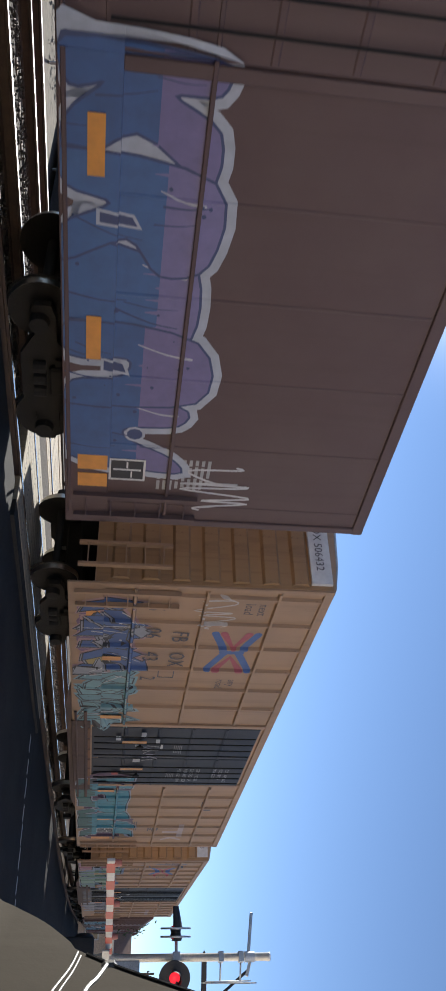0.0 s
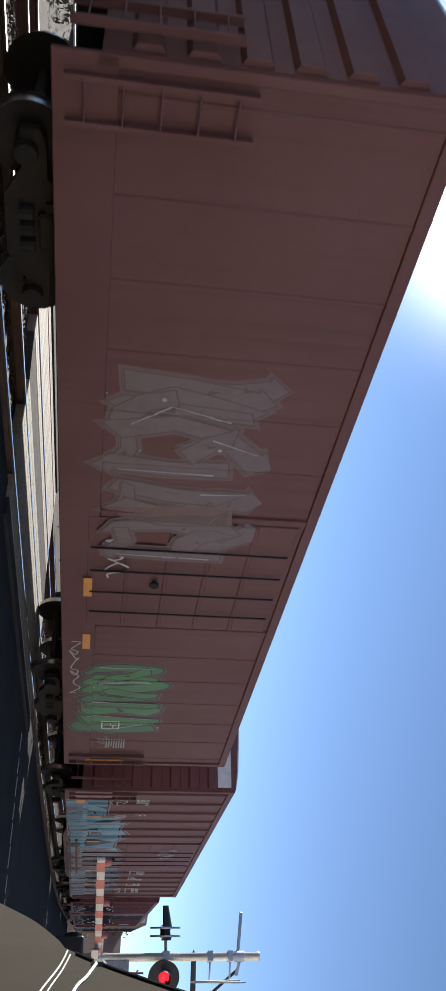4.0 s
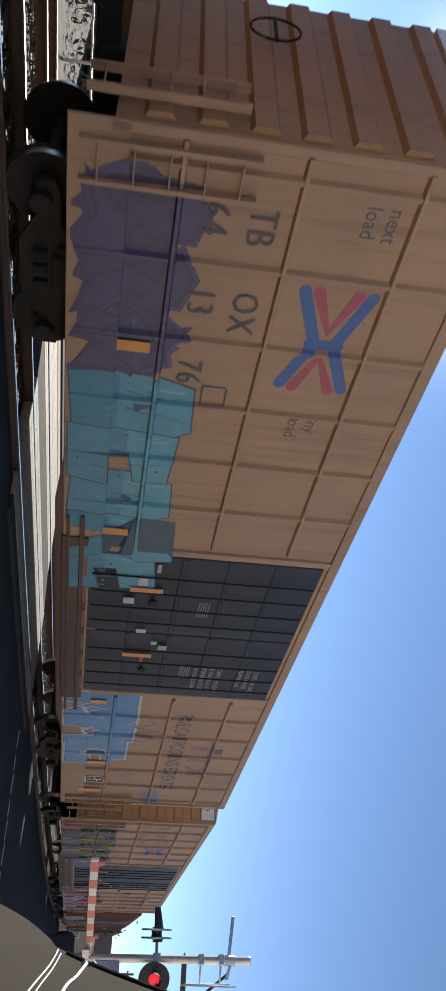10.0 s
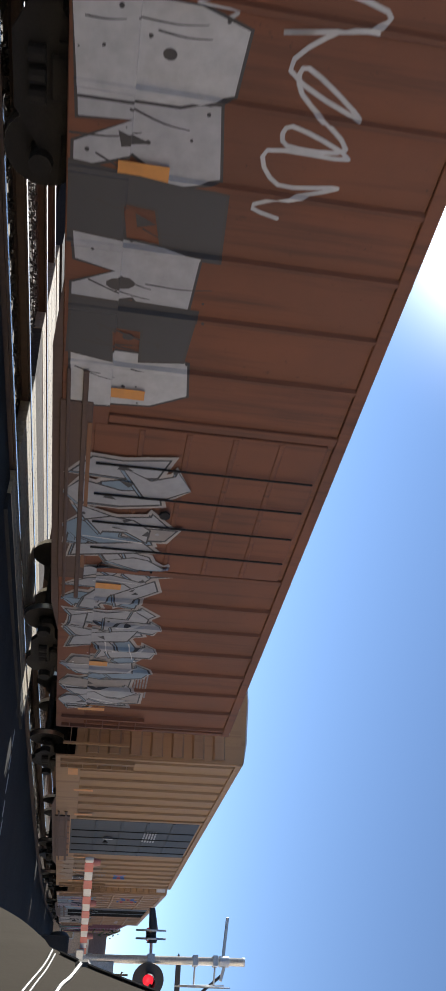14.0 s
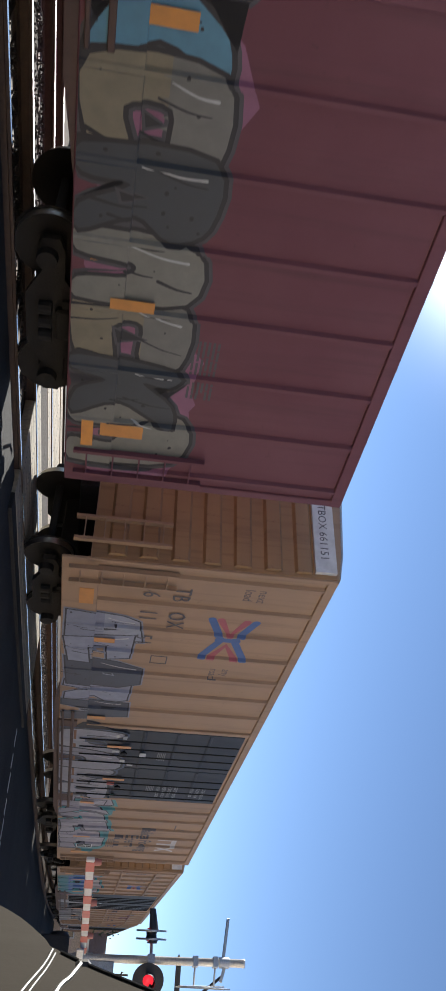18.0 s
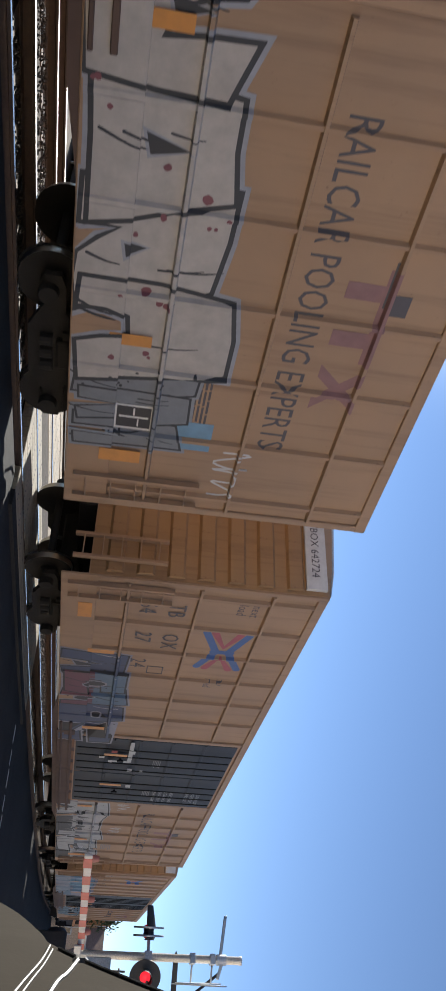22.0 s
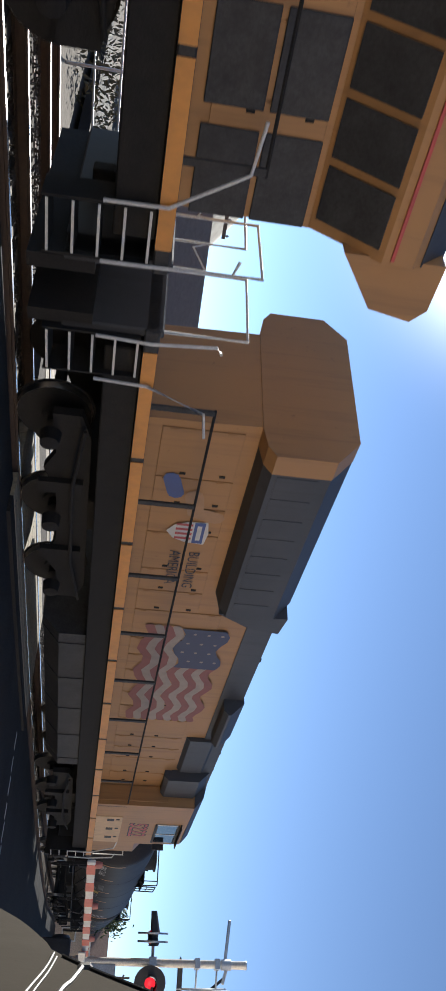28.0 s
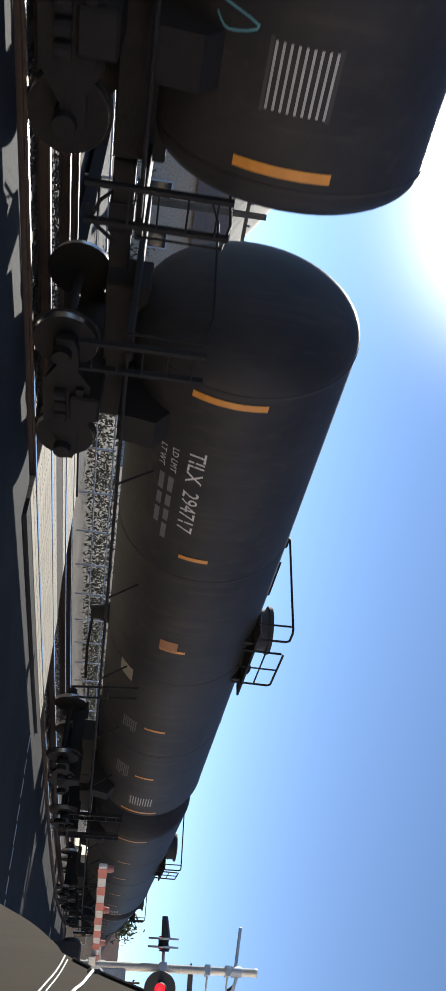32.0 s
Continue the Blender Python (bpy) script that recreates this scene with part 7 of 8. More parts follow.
c = ttx("faded yellow boxcar with pale blue graffiti", 122.7, 141.6, YEL[2], "TB OX", "65 27 97", "line", 2.5, 6, 20, False, True)
piece(c, 211, -8.0, -2.75, 0.62, 2.0, 5, "round", [[(0.5, (0.24, 0.29, 0.36)), (1, (0.17, 0.30, 0.41))], [(0.4, (0.27, 0.28, 0.34)), (1, (0.20, 0.34, 0.44))]], (0.12, 0.20, 0.28), (0.29, 0.28, 0.33), (0.30, 0.27, 0.32), None, None, 0.03, 0.10)
mural(c, 212, 3.0, 6.6, 0.75, 1.8, 5, (0.18, 0.27, 0.33), BLK, [(0.20, 0.33, 0.40), (0.15, 0.27, 0.35)], WHT, 0.5, 0.15, (0.15, 0.25, 0.30))

HOODY = -0.958
loco, bx = locomotive("yellow and grey diesel locomotive with dark radiator grilles", 142.2, 164.3, 1, "", [(9.45, 3.66), (10.60, 3.42), (10.72, 3.05)], 5.8, 9.35, (7.4, 9.15), 7.5, 2.72, (-9.15, -4.5, False, 3.30), [(-0.7, 2.6, 1.25, 4.15, 4.68), (2.7, 5.7, 1.10, 3.6, 4.64)], 1.4, -9.35)
for k in range(9):
    bx("louvre", -8.25 + k * 0.40, -7.98 + k * 0.40, -0.965, -0.945, 1.85, 3.05, GRILLE, 0.006)
flag(loco, -3.6, 0.3, 2.1, 3.7, HOODY)
loco, bx = locomotive("yellow and grey diesel locomotive with winged nose and red number", 164.95, 187.4, -1, "2639", [(9.15, 3.40), (9.98, 3.40), (10.12, 3.0)], 5.62, 8.10, (6.2, 7.4), 7.45, 2.78, (-10.75, -5.0, True, 3.3), [(-4.3, -2.5, 1.12, 4.2, 4.76)], -1.0)
bx("brake_grid_housing", 0.8, 5.4, -1.28, 1.28, 3.46, 4.52, ROOFGREY, 0.05, "dark grey brake grid housing behind the cab")
for k in range(4):
    bx("housing_rib", 1.25 + k * 1.27, 1.52 + k * 1.27, -1.36, -1.26, 3.38, 4.50, GRILLE, 0.02)
for k in range(3):
    bx("housing_grille", 1.62 + k * 1.27, 2.42 + k * 1.27, -1.295, -1.27, 3.62, 4.2, GRILLE, 0.02)
bx("side_hatch", 6.55, 7.1, -1.478, -1.45, 1.86, 2.42, GRILLE, 0.01)
bx("access_panel", 0.7, 4.7, -0.955, -0.93, 2.22, 3.28, ARMOUR, 0.01)
for r in range(2):
    for k in range(4):
        bx("air_grille", -7.3 - k * 1.15, -6.35 - k * 1.15, -0.965, -0.945, 1.82 + r * 0.66, 2.42 + r * 0.66, GRILLE, 0.01)
shield(loco, -5.0, 2.92, 0.72, HOODY - 0.006)
letter("BUILDING AMERICA", -4.3, 2.88, HOODY - 0.006, 0.26, INK, loco, 0.95)
flag(loco, 0.4, 4.3, 2.3, 3.95, HOODY)
wing(loco, -10.0, 2.55, -1.425, 1)
for zz in (2.95, 3.12):
    part("ditch_light", cached("ditch", lambda: Build().lathe([(-0.04, 0.05), (0.0, 0.09), (0.05, 0.09)], 14, "x").mesh("ditch_light", HANDRAIL)), loco, "round headlight", pose(-10.16, -0.45, zz - 0.1))
loco, bx = locomotive("yellow and grey diesel locomotive with painted flag", 188.0, 210.4, 1, "5222", [(9.50, 3.62), (10.60, 3.26), (10.76, 2.9)], 5.8, 9.38, (7.45, 9.2), 7.4, 2.70, (-9.2, -4.3, False, 3.36), [(-0.3, 1.65, 1.3, 4.2, 4.66), (2.1, 4.3, 1.02, 3.65, 4.60), (4.45, 6.1, 1.2, 3.37, 4.60)], 3.2, -9.17)
bx("lower_panel", 6.87, 9.4, -1.478, -1.45, 1.66, 2.44, flat((0.62, 0.40, 0.20), 0.5), 0.01, "pale tan lower cab panel")
for k in range(3):
    bx("vent", 7.05 + k * 0.85, 7.25 + k * 0.85, -1.486, -1.476, 2.0, 2.2, GRILLE, 0.004)
    bx("vent", 7.05 + k * 0.85, 7.15 + k * 0.85, -1.486, -1.476, 2.26, 2.36, GRILLE, 0.004)
bx("side_step", 5.9, 6.7, -1.44, -0.95, 1.85, 2.3, ARMOUR, 0.06)
shield(loco, -6.6, 2.58, 0.62, HOODY)
b_ = Build()
stroke(b_, [(-7.95, 2.15), (-7.6, 2.25)], 0.26, HOODY, 0)
stroke(b_, [(-7.55, 2.55), (-7.15, 2.62), (-7.05, 2.95)], 0.3, HOODY - 0.001, 1)
part("painted_emblem", b_.mesh("painted_emblem", [NAVY, flat((0.42, 0.24, 0.12))]), loco, "faded painted emblem")
letter("BUILDING", -6.05, 2.66, HOODY, 0.27, INK, loco, 0.95)
letter("AMERICA", -6.05, 2.34, HOODY, 0.27, INK, loco, 0.95)
flag(loco, -3.4, 1.0, 2.15, 3.75, HOODY)

TK = [("black tank car with white lettering and grey graffiti", "GBRX", "716420"), ("black tank car with white lettering and chalk-white graffiti", "GATX", "236026"), ("black tank car with white lettering and orange bands", "TILX", "294717")]
for k in range(7):
    lab, mk, num = TK[k] if k < 3 else ("black tank car with orange reflector bands", "", "")
    root = tank_car(lab, 220.6 if k == 0 else 219.88 + 19.05 * k, mk, num, 70 + k, -7.7 if k == 0 else -7.0, (-4.85, -1.45, 1.45, 4.6) if k == 0 else (-4.5, -1.4, 2.4, 5.4), -0.6 if k == 0 else 0.1, 0.45 if k == 0 else 0.0)
    if k == 0:
        arc_patch(root, -0.95, 1.80, 2.22, 0.62, flat((0.42, 0.30, 0.05)), "notice_plate")
        tank_bars(root, -1.2, 2.12, 0.5, 0.05, 5, 91, INK)
        tank_bars(root, -3.2, 2.35, 1.4, 0.026, 5, 92)
        tank_bars(root, -2.3, 2.05, 0.9, 0.035, 5, 93)
        tank_tag(root, 60, -2.3, -1.3, 1.35, 1.95, (0.42, 0.43, 0.46), 7, 0.025)
        tank_tag(root, 61, 0.9, 1.5, 1.5, 2.0, (0.5, 0.5, 0.5), 6)
        tank_tag(root, 62, 2.6, 3.6, 1.4, 1.9, (0.4, 0.42, 0.45), 6)
        tank_tag(root, 51, -6.9, -6.2, 1.5, 1.9)
        tank_tag(root, 52, -0.9, 0.5, 1.6, 2.3, (0.45, 0.46, 0.5))
        tank_tag(root, 53, 3.2, 4.2, 1.6, 2.0)
    elif k == 2:
        arc_patch(root, -1.55, 2.15, 2.5, 0.36, flat((0.40, 0.17, 0.06)), "notice_plate")
        arc_patch(root, 0.2, 1.35, 1.7, 0.5, flat((0.34, 0.30, 0.24)), "notice_plate", 0.1)
    elif k == 1:
        tank_tag(root, 63, -0.9, 0.4, 1.15, 1.6, (0.45, 0.46, 0.48), 8, 0.03)
        tank_tag(root, 64, 2.0, 3.0, 1.3, 1.9, (0.4, 0.4, 0.42), 8, 0.02)
        tank_tag(root, 65, 3.6, 5.0, 1.9, 2.15, (0.45, 0.45, 0.46), 8, 0.02)
        tank_bars(root, 1.6, 1.95, 0.9, 0.035, 5, 94)
        tank_bars(root, 5.4, 2.12, 0.7, 0.06, 2, 95)
        tank_tag(root, 54, -7.80, -7.20, 1.75, 2.3)
        tank_tag(root, 55, -6.00, -4.40, 1.1, 1.8)
        tank_tag(root, 56, -4.00, -1.40, 1.3, 2.3, (0.6, 0.62, 0.66), 9, 0.05)
        tank_tag(root, 57, -1.05, 0.30, 2.25, 2.65, (0.5, 0.45, 0.15), 5, 0.05)
        tank_tag(root, 58, -1.00, 1.40, 1.4, 1.85)
        tank_tag(root, 59, 5.90, 6.90, 1.4, 2.0, (0.15, 0.4, 0.5))


# ---- the level crossing's signals ----
MX, MY = 18.07, 3.97
sig = thing("crossing_signal", "aluminium level crossing mast with lowered striped gate arm and red lights", "crossing signal")
ALU = grain("aluminium_mast", (0.62, 0.61, 0.58), (0.72, 0.71, 0.68), 5.0, 0.4, 0.55, 0.002)
BLACKP = grain("black_enamel", (0.015, 0.015, 0.017), (0.03, 0.03, 0.032), 5.0, 0.45, 0.0, 0.001)
ARMW, ARMR = flat((0.78, 0.76, 0.72), 0.5), flat((0.60, 0.09, 0.05), 0.45)
part("mast", Build().lathe([(-0.24, 0.075), (4.78, 0.075), (4.80, 0.085), (4.84, 0.08), (4.85, 0.02)], 20, "z").mesh("mast", ALU), sig, "", pose(MX, MY, 0))
part("mast_base", Build().lathe([(-0.24, 0.26), (0.12, 0.24), (0.14, 0.12), (0.5, 0.10)], 20, "z").mesh("mast_base", GALV), sig, "", pose(MX, MY, 0))
part("gate_mechanism", Build().cbox(-0.35, 0.30, -0.28, 0.28, 0.75, 1.35, 0.03).lathe([(-0.36, 0.16), (-0.30, 0.2), (0.30, 0.2), (0.36, 0.16)], 16, "y", (-0.1, 0, 1.15)).mesh("gate_mechanism", BLACKP), sig, "dark gate mechanism box", pose(MX - 0.15, MY, 0))
arm = part("gate_arm", Build().cbox(-5.75, -0.3, -0.025, 0.025, -0.06, 0.06, 0.01).mesh("gate_arm", ARMW), sig, "white gate arm with red bands", pose(MX, MY, 1.64, 0, -1.0, 0))
for k in range(7):
    x = -5.45 + k * 0.80
    part("red_band", cached("band_red", lambda: Build().box(-0.2, 0.2, -0.029, 0.029, -0.064, 0.064).mesh("red_band", ARMR)), arm, "", pose(x, 0, 0))
for x in (-5.6, -3.6, -1.6):
    part("arm_light", cached("arm_light", lambda: Build().lathe([(0.06, 0.05), (0.09, 0.055), (0.16, 0.04)], 12, "z").mesh("arm_light", flat((0.55, 0.2, 0.16), 0.4))), arm, "", pose(x, 0, 0))
part("arm_support", Build().cbox(-1.15, 0.55, 0.10, 0.14, -0.02, 0.10, 0.01).cbox(-1.15, 0.55, -0.14, -0.10, -0.12, 0.02, 0.01).cbox(0.45, 0.8, -0.2, 0.2, -0.2, 0.2, 0.02).mesh("arm_support", GALV), arm)


def flasher(x, y, z, turn, lit, disc=BLACKP, reach=0.30, narrow=1.05):
    """A round black background with a hooded lamp."""
    b = Build().lathe([(-0.02, 0.30), (0.0, 0.305), (0.015, 0.30), (0.015, 0.12)], 32, "y")
    d = part("light_background", b.mesh("light_background", disc), sig, "round background disc", pose(x, y, z, 0, 0, turn))
    part("lamp_body", Build().lathe([(0.0, 0.11), (0.07, 0.10), (0.09, 0.05)], 16, "y").mesh("lamp_body", BLACKP), d)
    hood = Build()
    n = 12
    ring = [(0.135 * math.cos(math.pi * (k / n) * 1.2 - 0.31), 0.135 * math.sin(math.pi * (k / n) * 1.2 - 0.31)) for k in range(n + 1)]
    hood.add([(a, -0.02, c) for a, c in ring] + [(a * narrow, -reach, c * narrow - 0.03) for a, c in ring], [(k, k + 1, n + 2 + k, n + 1 + k) for k in range(n)])
    part("visor", hood.mesh("visor", BLACKP), d)
    m, nn, ll, bb = shader("red_lens", 0.25)
    bb.inputs["Base Color"].default_value = (0.35, 0.01, 0.015, 1)
    bb.inputs["Emission Color"].default_value = (1.0, 0.03, 0.05, 1)
    bb.inputs["Emission Strength"].default_value = 0.5 if lit else 0.05
    part("lens", Build().lathe([(-0.025, 0.105), (-0.045, 0.08), (-0.055, 0.03)], 20, "y").mesh("lens", m), d, "red signal lens")


arm_x = Build().tube([(0.33 * 0.2, 0.42, 2.97), (0, 0.08, 2.97), (0, -0.08, 2.97), (-0.33 * 0.2, -0.55, 2.97)], 0.03).box(-0.09, 0.09, -0.09, 0.09, 2.90, 3.04)
part("light_bar", arm_x.mesh("light_bar", GALV), sig, "", pose(MX, MY, 0))
flasher(MX - 0.05, MY - 0.36, 2.93, -70, True)
flasher(MX - 0.1, MY + 0.50, 2.95, 194, False, GALV, 0.40, 0.62)
flasher(MX - 0.08, MY + 0.36, 2.95, 14, False, GALV, 0.08)
cb = part("crossbuck", Build().prism([(-0.6, -0.115), (0.6, -0.115), (0.6, 0.115), (-0.6, 0.115)], -0.012, 0.012).mesh("crossbuck_board", WHITE), sig, "white crossbuck board", pose(MX + 0.25, MY - 0.40, 4.02, 0, 45, 12))
part("crossbuck", Build().prism([(-0.6, -0.115), (0.6, -0.115), (0.6, 0.115), (-0.6, 0.115)], 0.014, 0.038).mesh("crossbuck_board", WHITE), sig, "white crossbuck board", pose(MX + 0.25, MY - 0.40, 4.02, 0, -45, 12))
for z_ in (3.85, 4.25):
    part("sign_bracket", Build().tube([(0, 0, z_), (0.2, -0.38, z_)], 0.018).box(-0.09, 0.09, -0.09, 0.09, z_ - 0.05, z_ + 0.05).mesh("sign_bracket", GALV), sig, "", pose(MX, MY, 0))
part("sign_blade", Build().cbox(-0.02, 0.02, 0.06, 0.82, -0.03, 0.03, 0.008).mesh("sign_blade", GALV), sig, "", pose(MX, MY, 4.40, 8, 0, 0))
part("sign_blade", Build().cbox(-0.02, 0.02, -0.36, -0.05, -0.03, 0.03, 0.008).mesh("sign_blade", WHITE), sig, "", pose(MX, MY, 4.46, 18, 0, 0))
part("clamp", Build().lathe([(4.33, 0.10), (4.52, 0.10)], 16, "z").mesh("clamp", GALV), sig, "", pose(MX, MY, 0))
part("cabinet", Build().cbox(-0.12, 0.12, -0.15, 0.15, 1.75, 2.25, 0.02).mesh("cabinet", GALV), sig, "small grey junction box", pose(MX + 0.05, MY - 0.2, 0))
lp = thing("utility_bracket_pole", "dark steel cantilever bar with a slanting stay", "pole")
part("bar", Build().prism([(0.0, 0.0), (0.10, 0.05), (3.2, 0.06), (3.2, -0.06), (0.10, -0.05)], -0.04, 0.04).mesh("bar", BLACKP), lp, "", pose(19.2, 4.35, 3.66, 0, 0, -68))
part("stay", Build().tube([(0, 0, 4.6), (0.5, -1.0, 3.2), (0.9, -1.9, 2.0)], 0.03).mesh("stay", BLACKP), lp, "", pose(19.3, 4.0, 0))
part("post", Build().lathe([(-0.22, 0.10), (4.9, 0.08)], 12, "z").mesh("post", BLACKP), lp, "", pose(20.3, 1.45, 0))

# ---- the waiting pickup beside the camera ----
BRONZE = paint("dusty_bronze_paint", (0.036, 0.030, 0.023), (0.047, 0.040, 0.031), (0.072, 0.062, 0.05), 0.55, 0.35, 0.0, 3.0)
BRONZE.node_tree.nodes["Principled BSDF"].inputs["Specular IOR Level"].default_value = 0.06
BRONZE.node_tree.nodes["Principled BSDF"].inputs["Roughness"].default_value = 0.85
CHROME = grain("bright_trim", (0.075, 0.07, 0.062), (0.10, 0.094, 0.085), 6.0, 0.5, 0.0, 0.0005)
RUBBER = grain("black_rubber", (0.012, 0.012, 0.013), (0.02, 0.02, 0.021), 8.0, 0.6, 0.0, 0.001)
pickup = thing("parked_pickup", "dusty bronze pickup with bright trim strips waiting before the crossing", "car")
pickup.matrix_basis = pose(0, 0, 0, 0, 0, 90 - 64)
SIDE, FARSIDE = -0.20, -2.12  # its two sides; x runs forwards from the driver's window


def shoulder(profile, y0, y1, r, mat, name, back=None):
    """A side profile drawn across the car, its two upper edges rolled off in steps."""
    b = Build()
    n = len(profile)
    steps = [(y0, r), (y0 - 0.3 * r, 0.3 * r), (y0 - r, 0.0), (y1 + r, 0.0), (y1 + 0.3 * r, 0.3 * r), (y1, r)]
    cx = sum(p[0] for p in profile) / n
    cz = sum(p[1] for p in profile) / n
    v = []
    for y, d in steps:
        for x, z in profile:
            k = math.hypot(x - cx, z - cz)
            v.append((x - (x - cx) / k * d, y, z - (z - cz) / k * d))
    f = [(i * n + k, i * n + (k + 1) % n, (i + 1) * n + (k + 1) % n, (i + 1) * n + k) for i in range(len(steps) - 1) for k in range(n)]
    f += [tuple(range(n - 1, -1, -1)), tuple(range((len(steps) - 1) * n, len(steps) * n))]
    return b.add(v, f, 0, True).mesh(name, mat)


top_line = smooth_line([(2.62, 0.70), (2.58, 0.98), (2.42, 1.08), (1.95, 1.15), (1.45, 1.225), (1.18, 1.272), (1.05, 1.316), (0.955, 1.357), (0.87, 1.385)], 4)
body_profile = top_line + [(0.845, 1.390), (0.80, 1.416), (0.76, 1.446), (0.72, 1.478), (0.60, 1.575), (0.36, 1.74), (0.12, 1.83), (-0.2, 1.87), (-1.1, 1.85), (-1.28, 1.78), (-1.36, 1.30), (-3.05, 1.26), (-3.08, 0.55), (2.55, 0.42)]
cabin = part("body", shoulder(body_profile, SIDE, FARSIDE, 0.02, BRONZE, "body"), pickup)
part("windscreen", Build().prism([(0.63, 1.562), (0.37, 1.746), (0.38, 1.752), (0.64, 1.568)], SIDE - 0.14, FARSIDE + 0.14).mesh("windscreen", GLASS), cabin)
for y_ in (SIDE + 0.006, FARSIDE + 0.006):
    part("side_window", Build().prism([(0.42, 1.44), (0.22, 1.72), (-0.2, 1.79), (-1.05, 1.77), (-1.18, 1.44)], y_, y_ - 0.012).mesh("side_window", GLASS), cabin)
for name, r, mat, pts in (("trim_strip", 0.0013, CHROME, [(0.845, 1.3835), (0.79, 1.378), (0.706, 1.3640), (0.5, 1.335), (0.2, 1.31)]),
                          ("trim_strip", 0.0011, CHROME, [(0.832, 1.3865), (0.78, 1.381), (0.711, 1.3705), (0.5, 1.343), (0.2, 1.32)]),
                          ("weather_strip", 0.0022, CHROME, [(0.803, 1.410), (0.76, 1.4015), (0.711, 1.3905), (0.5, 1.368), (0.2, 1.35)]),
                          ("pillar_seal", 0.0014, RUBBER, [(0.838, 1.392), (0.80, 1.4165), (0.76, 1.4465), (0.72, 1.4785), (0.60, 1.5755), (0.36, 1.7405)])):
    path = [(x_, SIDE + 0.001, z_) for x_, z_ in smooth_line(pts, 4)]
    part(name, Build().tube(path, r, 6).mesh(name, mat), cabin, "bright trim strip" if mat is CHROME else "black rubber seal")
# a pale bead added at the pillar corner in place of a glint
part("corner_cap", Build().cbox(0.798, 0.812, SIDE - 0.01, SIDE + 0.003, 1.405, 1.419, 0.003).mesh("corner_cap", CHROME), cabin, "bright corner cap")
part("front_bumper", Build().cbox(2.56, 2.74, FARSIDE, SIDE, 0.30, 0.55, 0.03).mesh("front_bumper", CHROME), pickup, "bright front bumper")
part("rear_bumper", Build().cbox(-3.22, -3.06, FARSIDE, SIDE, 0.30, 0.50, 0.03).mesh("rear_bumper", CHROME), pickup, "bright rear bumper")
for y_ in (SIDE - 0.28, FARSIDE + 0.28):
    part("headlight", Build().cbox(2.56, 2.63, y_ - 0.2, y_ + 0.2, 0.76, 0.96, 0.02).mesh("headlight", GLASS), pickup)
for x_ in (1.75, -2.0):
    for y_ in (SIDE - 0.13, FARSIDE + 0.13):
        wh = part("wheel", cached("car_wheel", lambda: Build().lathe([(-0.12, 0.22), (-0.12, 0.34), (-0.09, 0.38), (0.09, 0.38), (0.12, 0.34), (0.12, 0.22)], 28, "y").mesh("wheel", RUBBER)), pickup, "black tyre", pose(x_, y_, 0.17))
        part("rim", cached("car_rim", lambda: Build().lathe([(-0.122, 0.03), (-0.10, 0.21), (0.10, 0.21), (0.122, 0.03)], 20, "y").mesh("rim", GALV)), wh)

# ---- beyond the tracks ----
HILL = grain("dry_hillside", (0.34, 0.28, 0.20), (0.45, 0.38, 0.27), 0.02, 0.95, 0, 0.3, 12.0)
LEAF = grain("leaves", (0.035, 0.06, 0.02), (0.09, 0.12, 0.035), 3.0, 0.6, 0, 0.01)
BARK = grain("bark", (0.12, 0.09, 0.06), (0.2, 0.15, 0.11), 5.0, 0.9, 0, 0.02)


def hill():
    b = Build()
    n = 90
    rows = 5
    v = []
    for k in range(n + 1):
        a = radians(-60 + 165 * k / n)
        hgt = 9 + 6 * noise.noise((k * 0.13, 2.0, 0)) + 3.0 * noise.noise((k * 0.45, 7.0, 0)) + 30 * math.exp(-((k / n - 0.525) / 0.035) ** 2)
        for j in range(rows):
            r = 150 + 45 * j
            v.append((r * math.sin(a), r * math.cos(a) + 8, -0.7 + hgt * (0, 0.45, 0.85, 1.0, 0.6)[j]))
    b.add(v, [(k * rows + j, (k + 1) * rows + j, (k + 1) * rows + j + 1, k * rows + j + 1) for k in range(n) for j in range(rows - 1)], 0, True)
    return b.mesh("hillside", HILL)


thing("hillside", "dry tan hillside far beyond the railway", "hill", kind="structure", me=hill())


def house(label, x, y, w, d, h, turn, wall, roof_mat):
    root = thing("house", label, "house", "houses beyond the railway")
    root.matrix_basis = pose(x, y, -0.42 + RZ, 0, 0, turn)
    part("wall", Build().box(-w / 2, w / 2, -d / 2, d / 2, 0, h).mesh("wall", wall), root)
    part("roof", Build().prism([(-d / 2 - 0.5, h), (0, h + d * 0.28), (d / 2 + 0.5, h)], -w / 2 - 0.5, w / 2 + 0.5, axis="x").mesh("roof", roof_mat), root)
    k = 0
    xx = -w / 2 + 1.2
    while xx < w / 2 - 1.2:
        z = 0.0 if k == 1 else 0.9
        win = part("door" if k == 1 else "window", Build().cbox(xx - 0.55, xx + 0.55, -d / 2 - 0.06, -d / 2 + 0.01, z, 2.1, 0.02).mesh("window_frame", WHITE), root)
        part("pane", Build().box(xx - 0.45, xx + 0.45, -d / 2 - 0.075, -d / 2 - 0.062, z + 0.12, 2.0).mesh("pane", GLASS), win)
        xx += 2.6
        k += 1


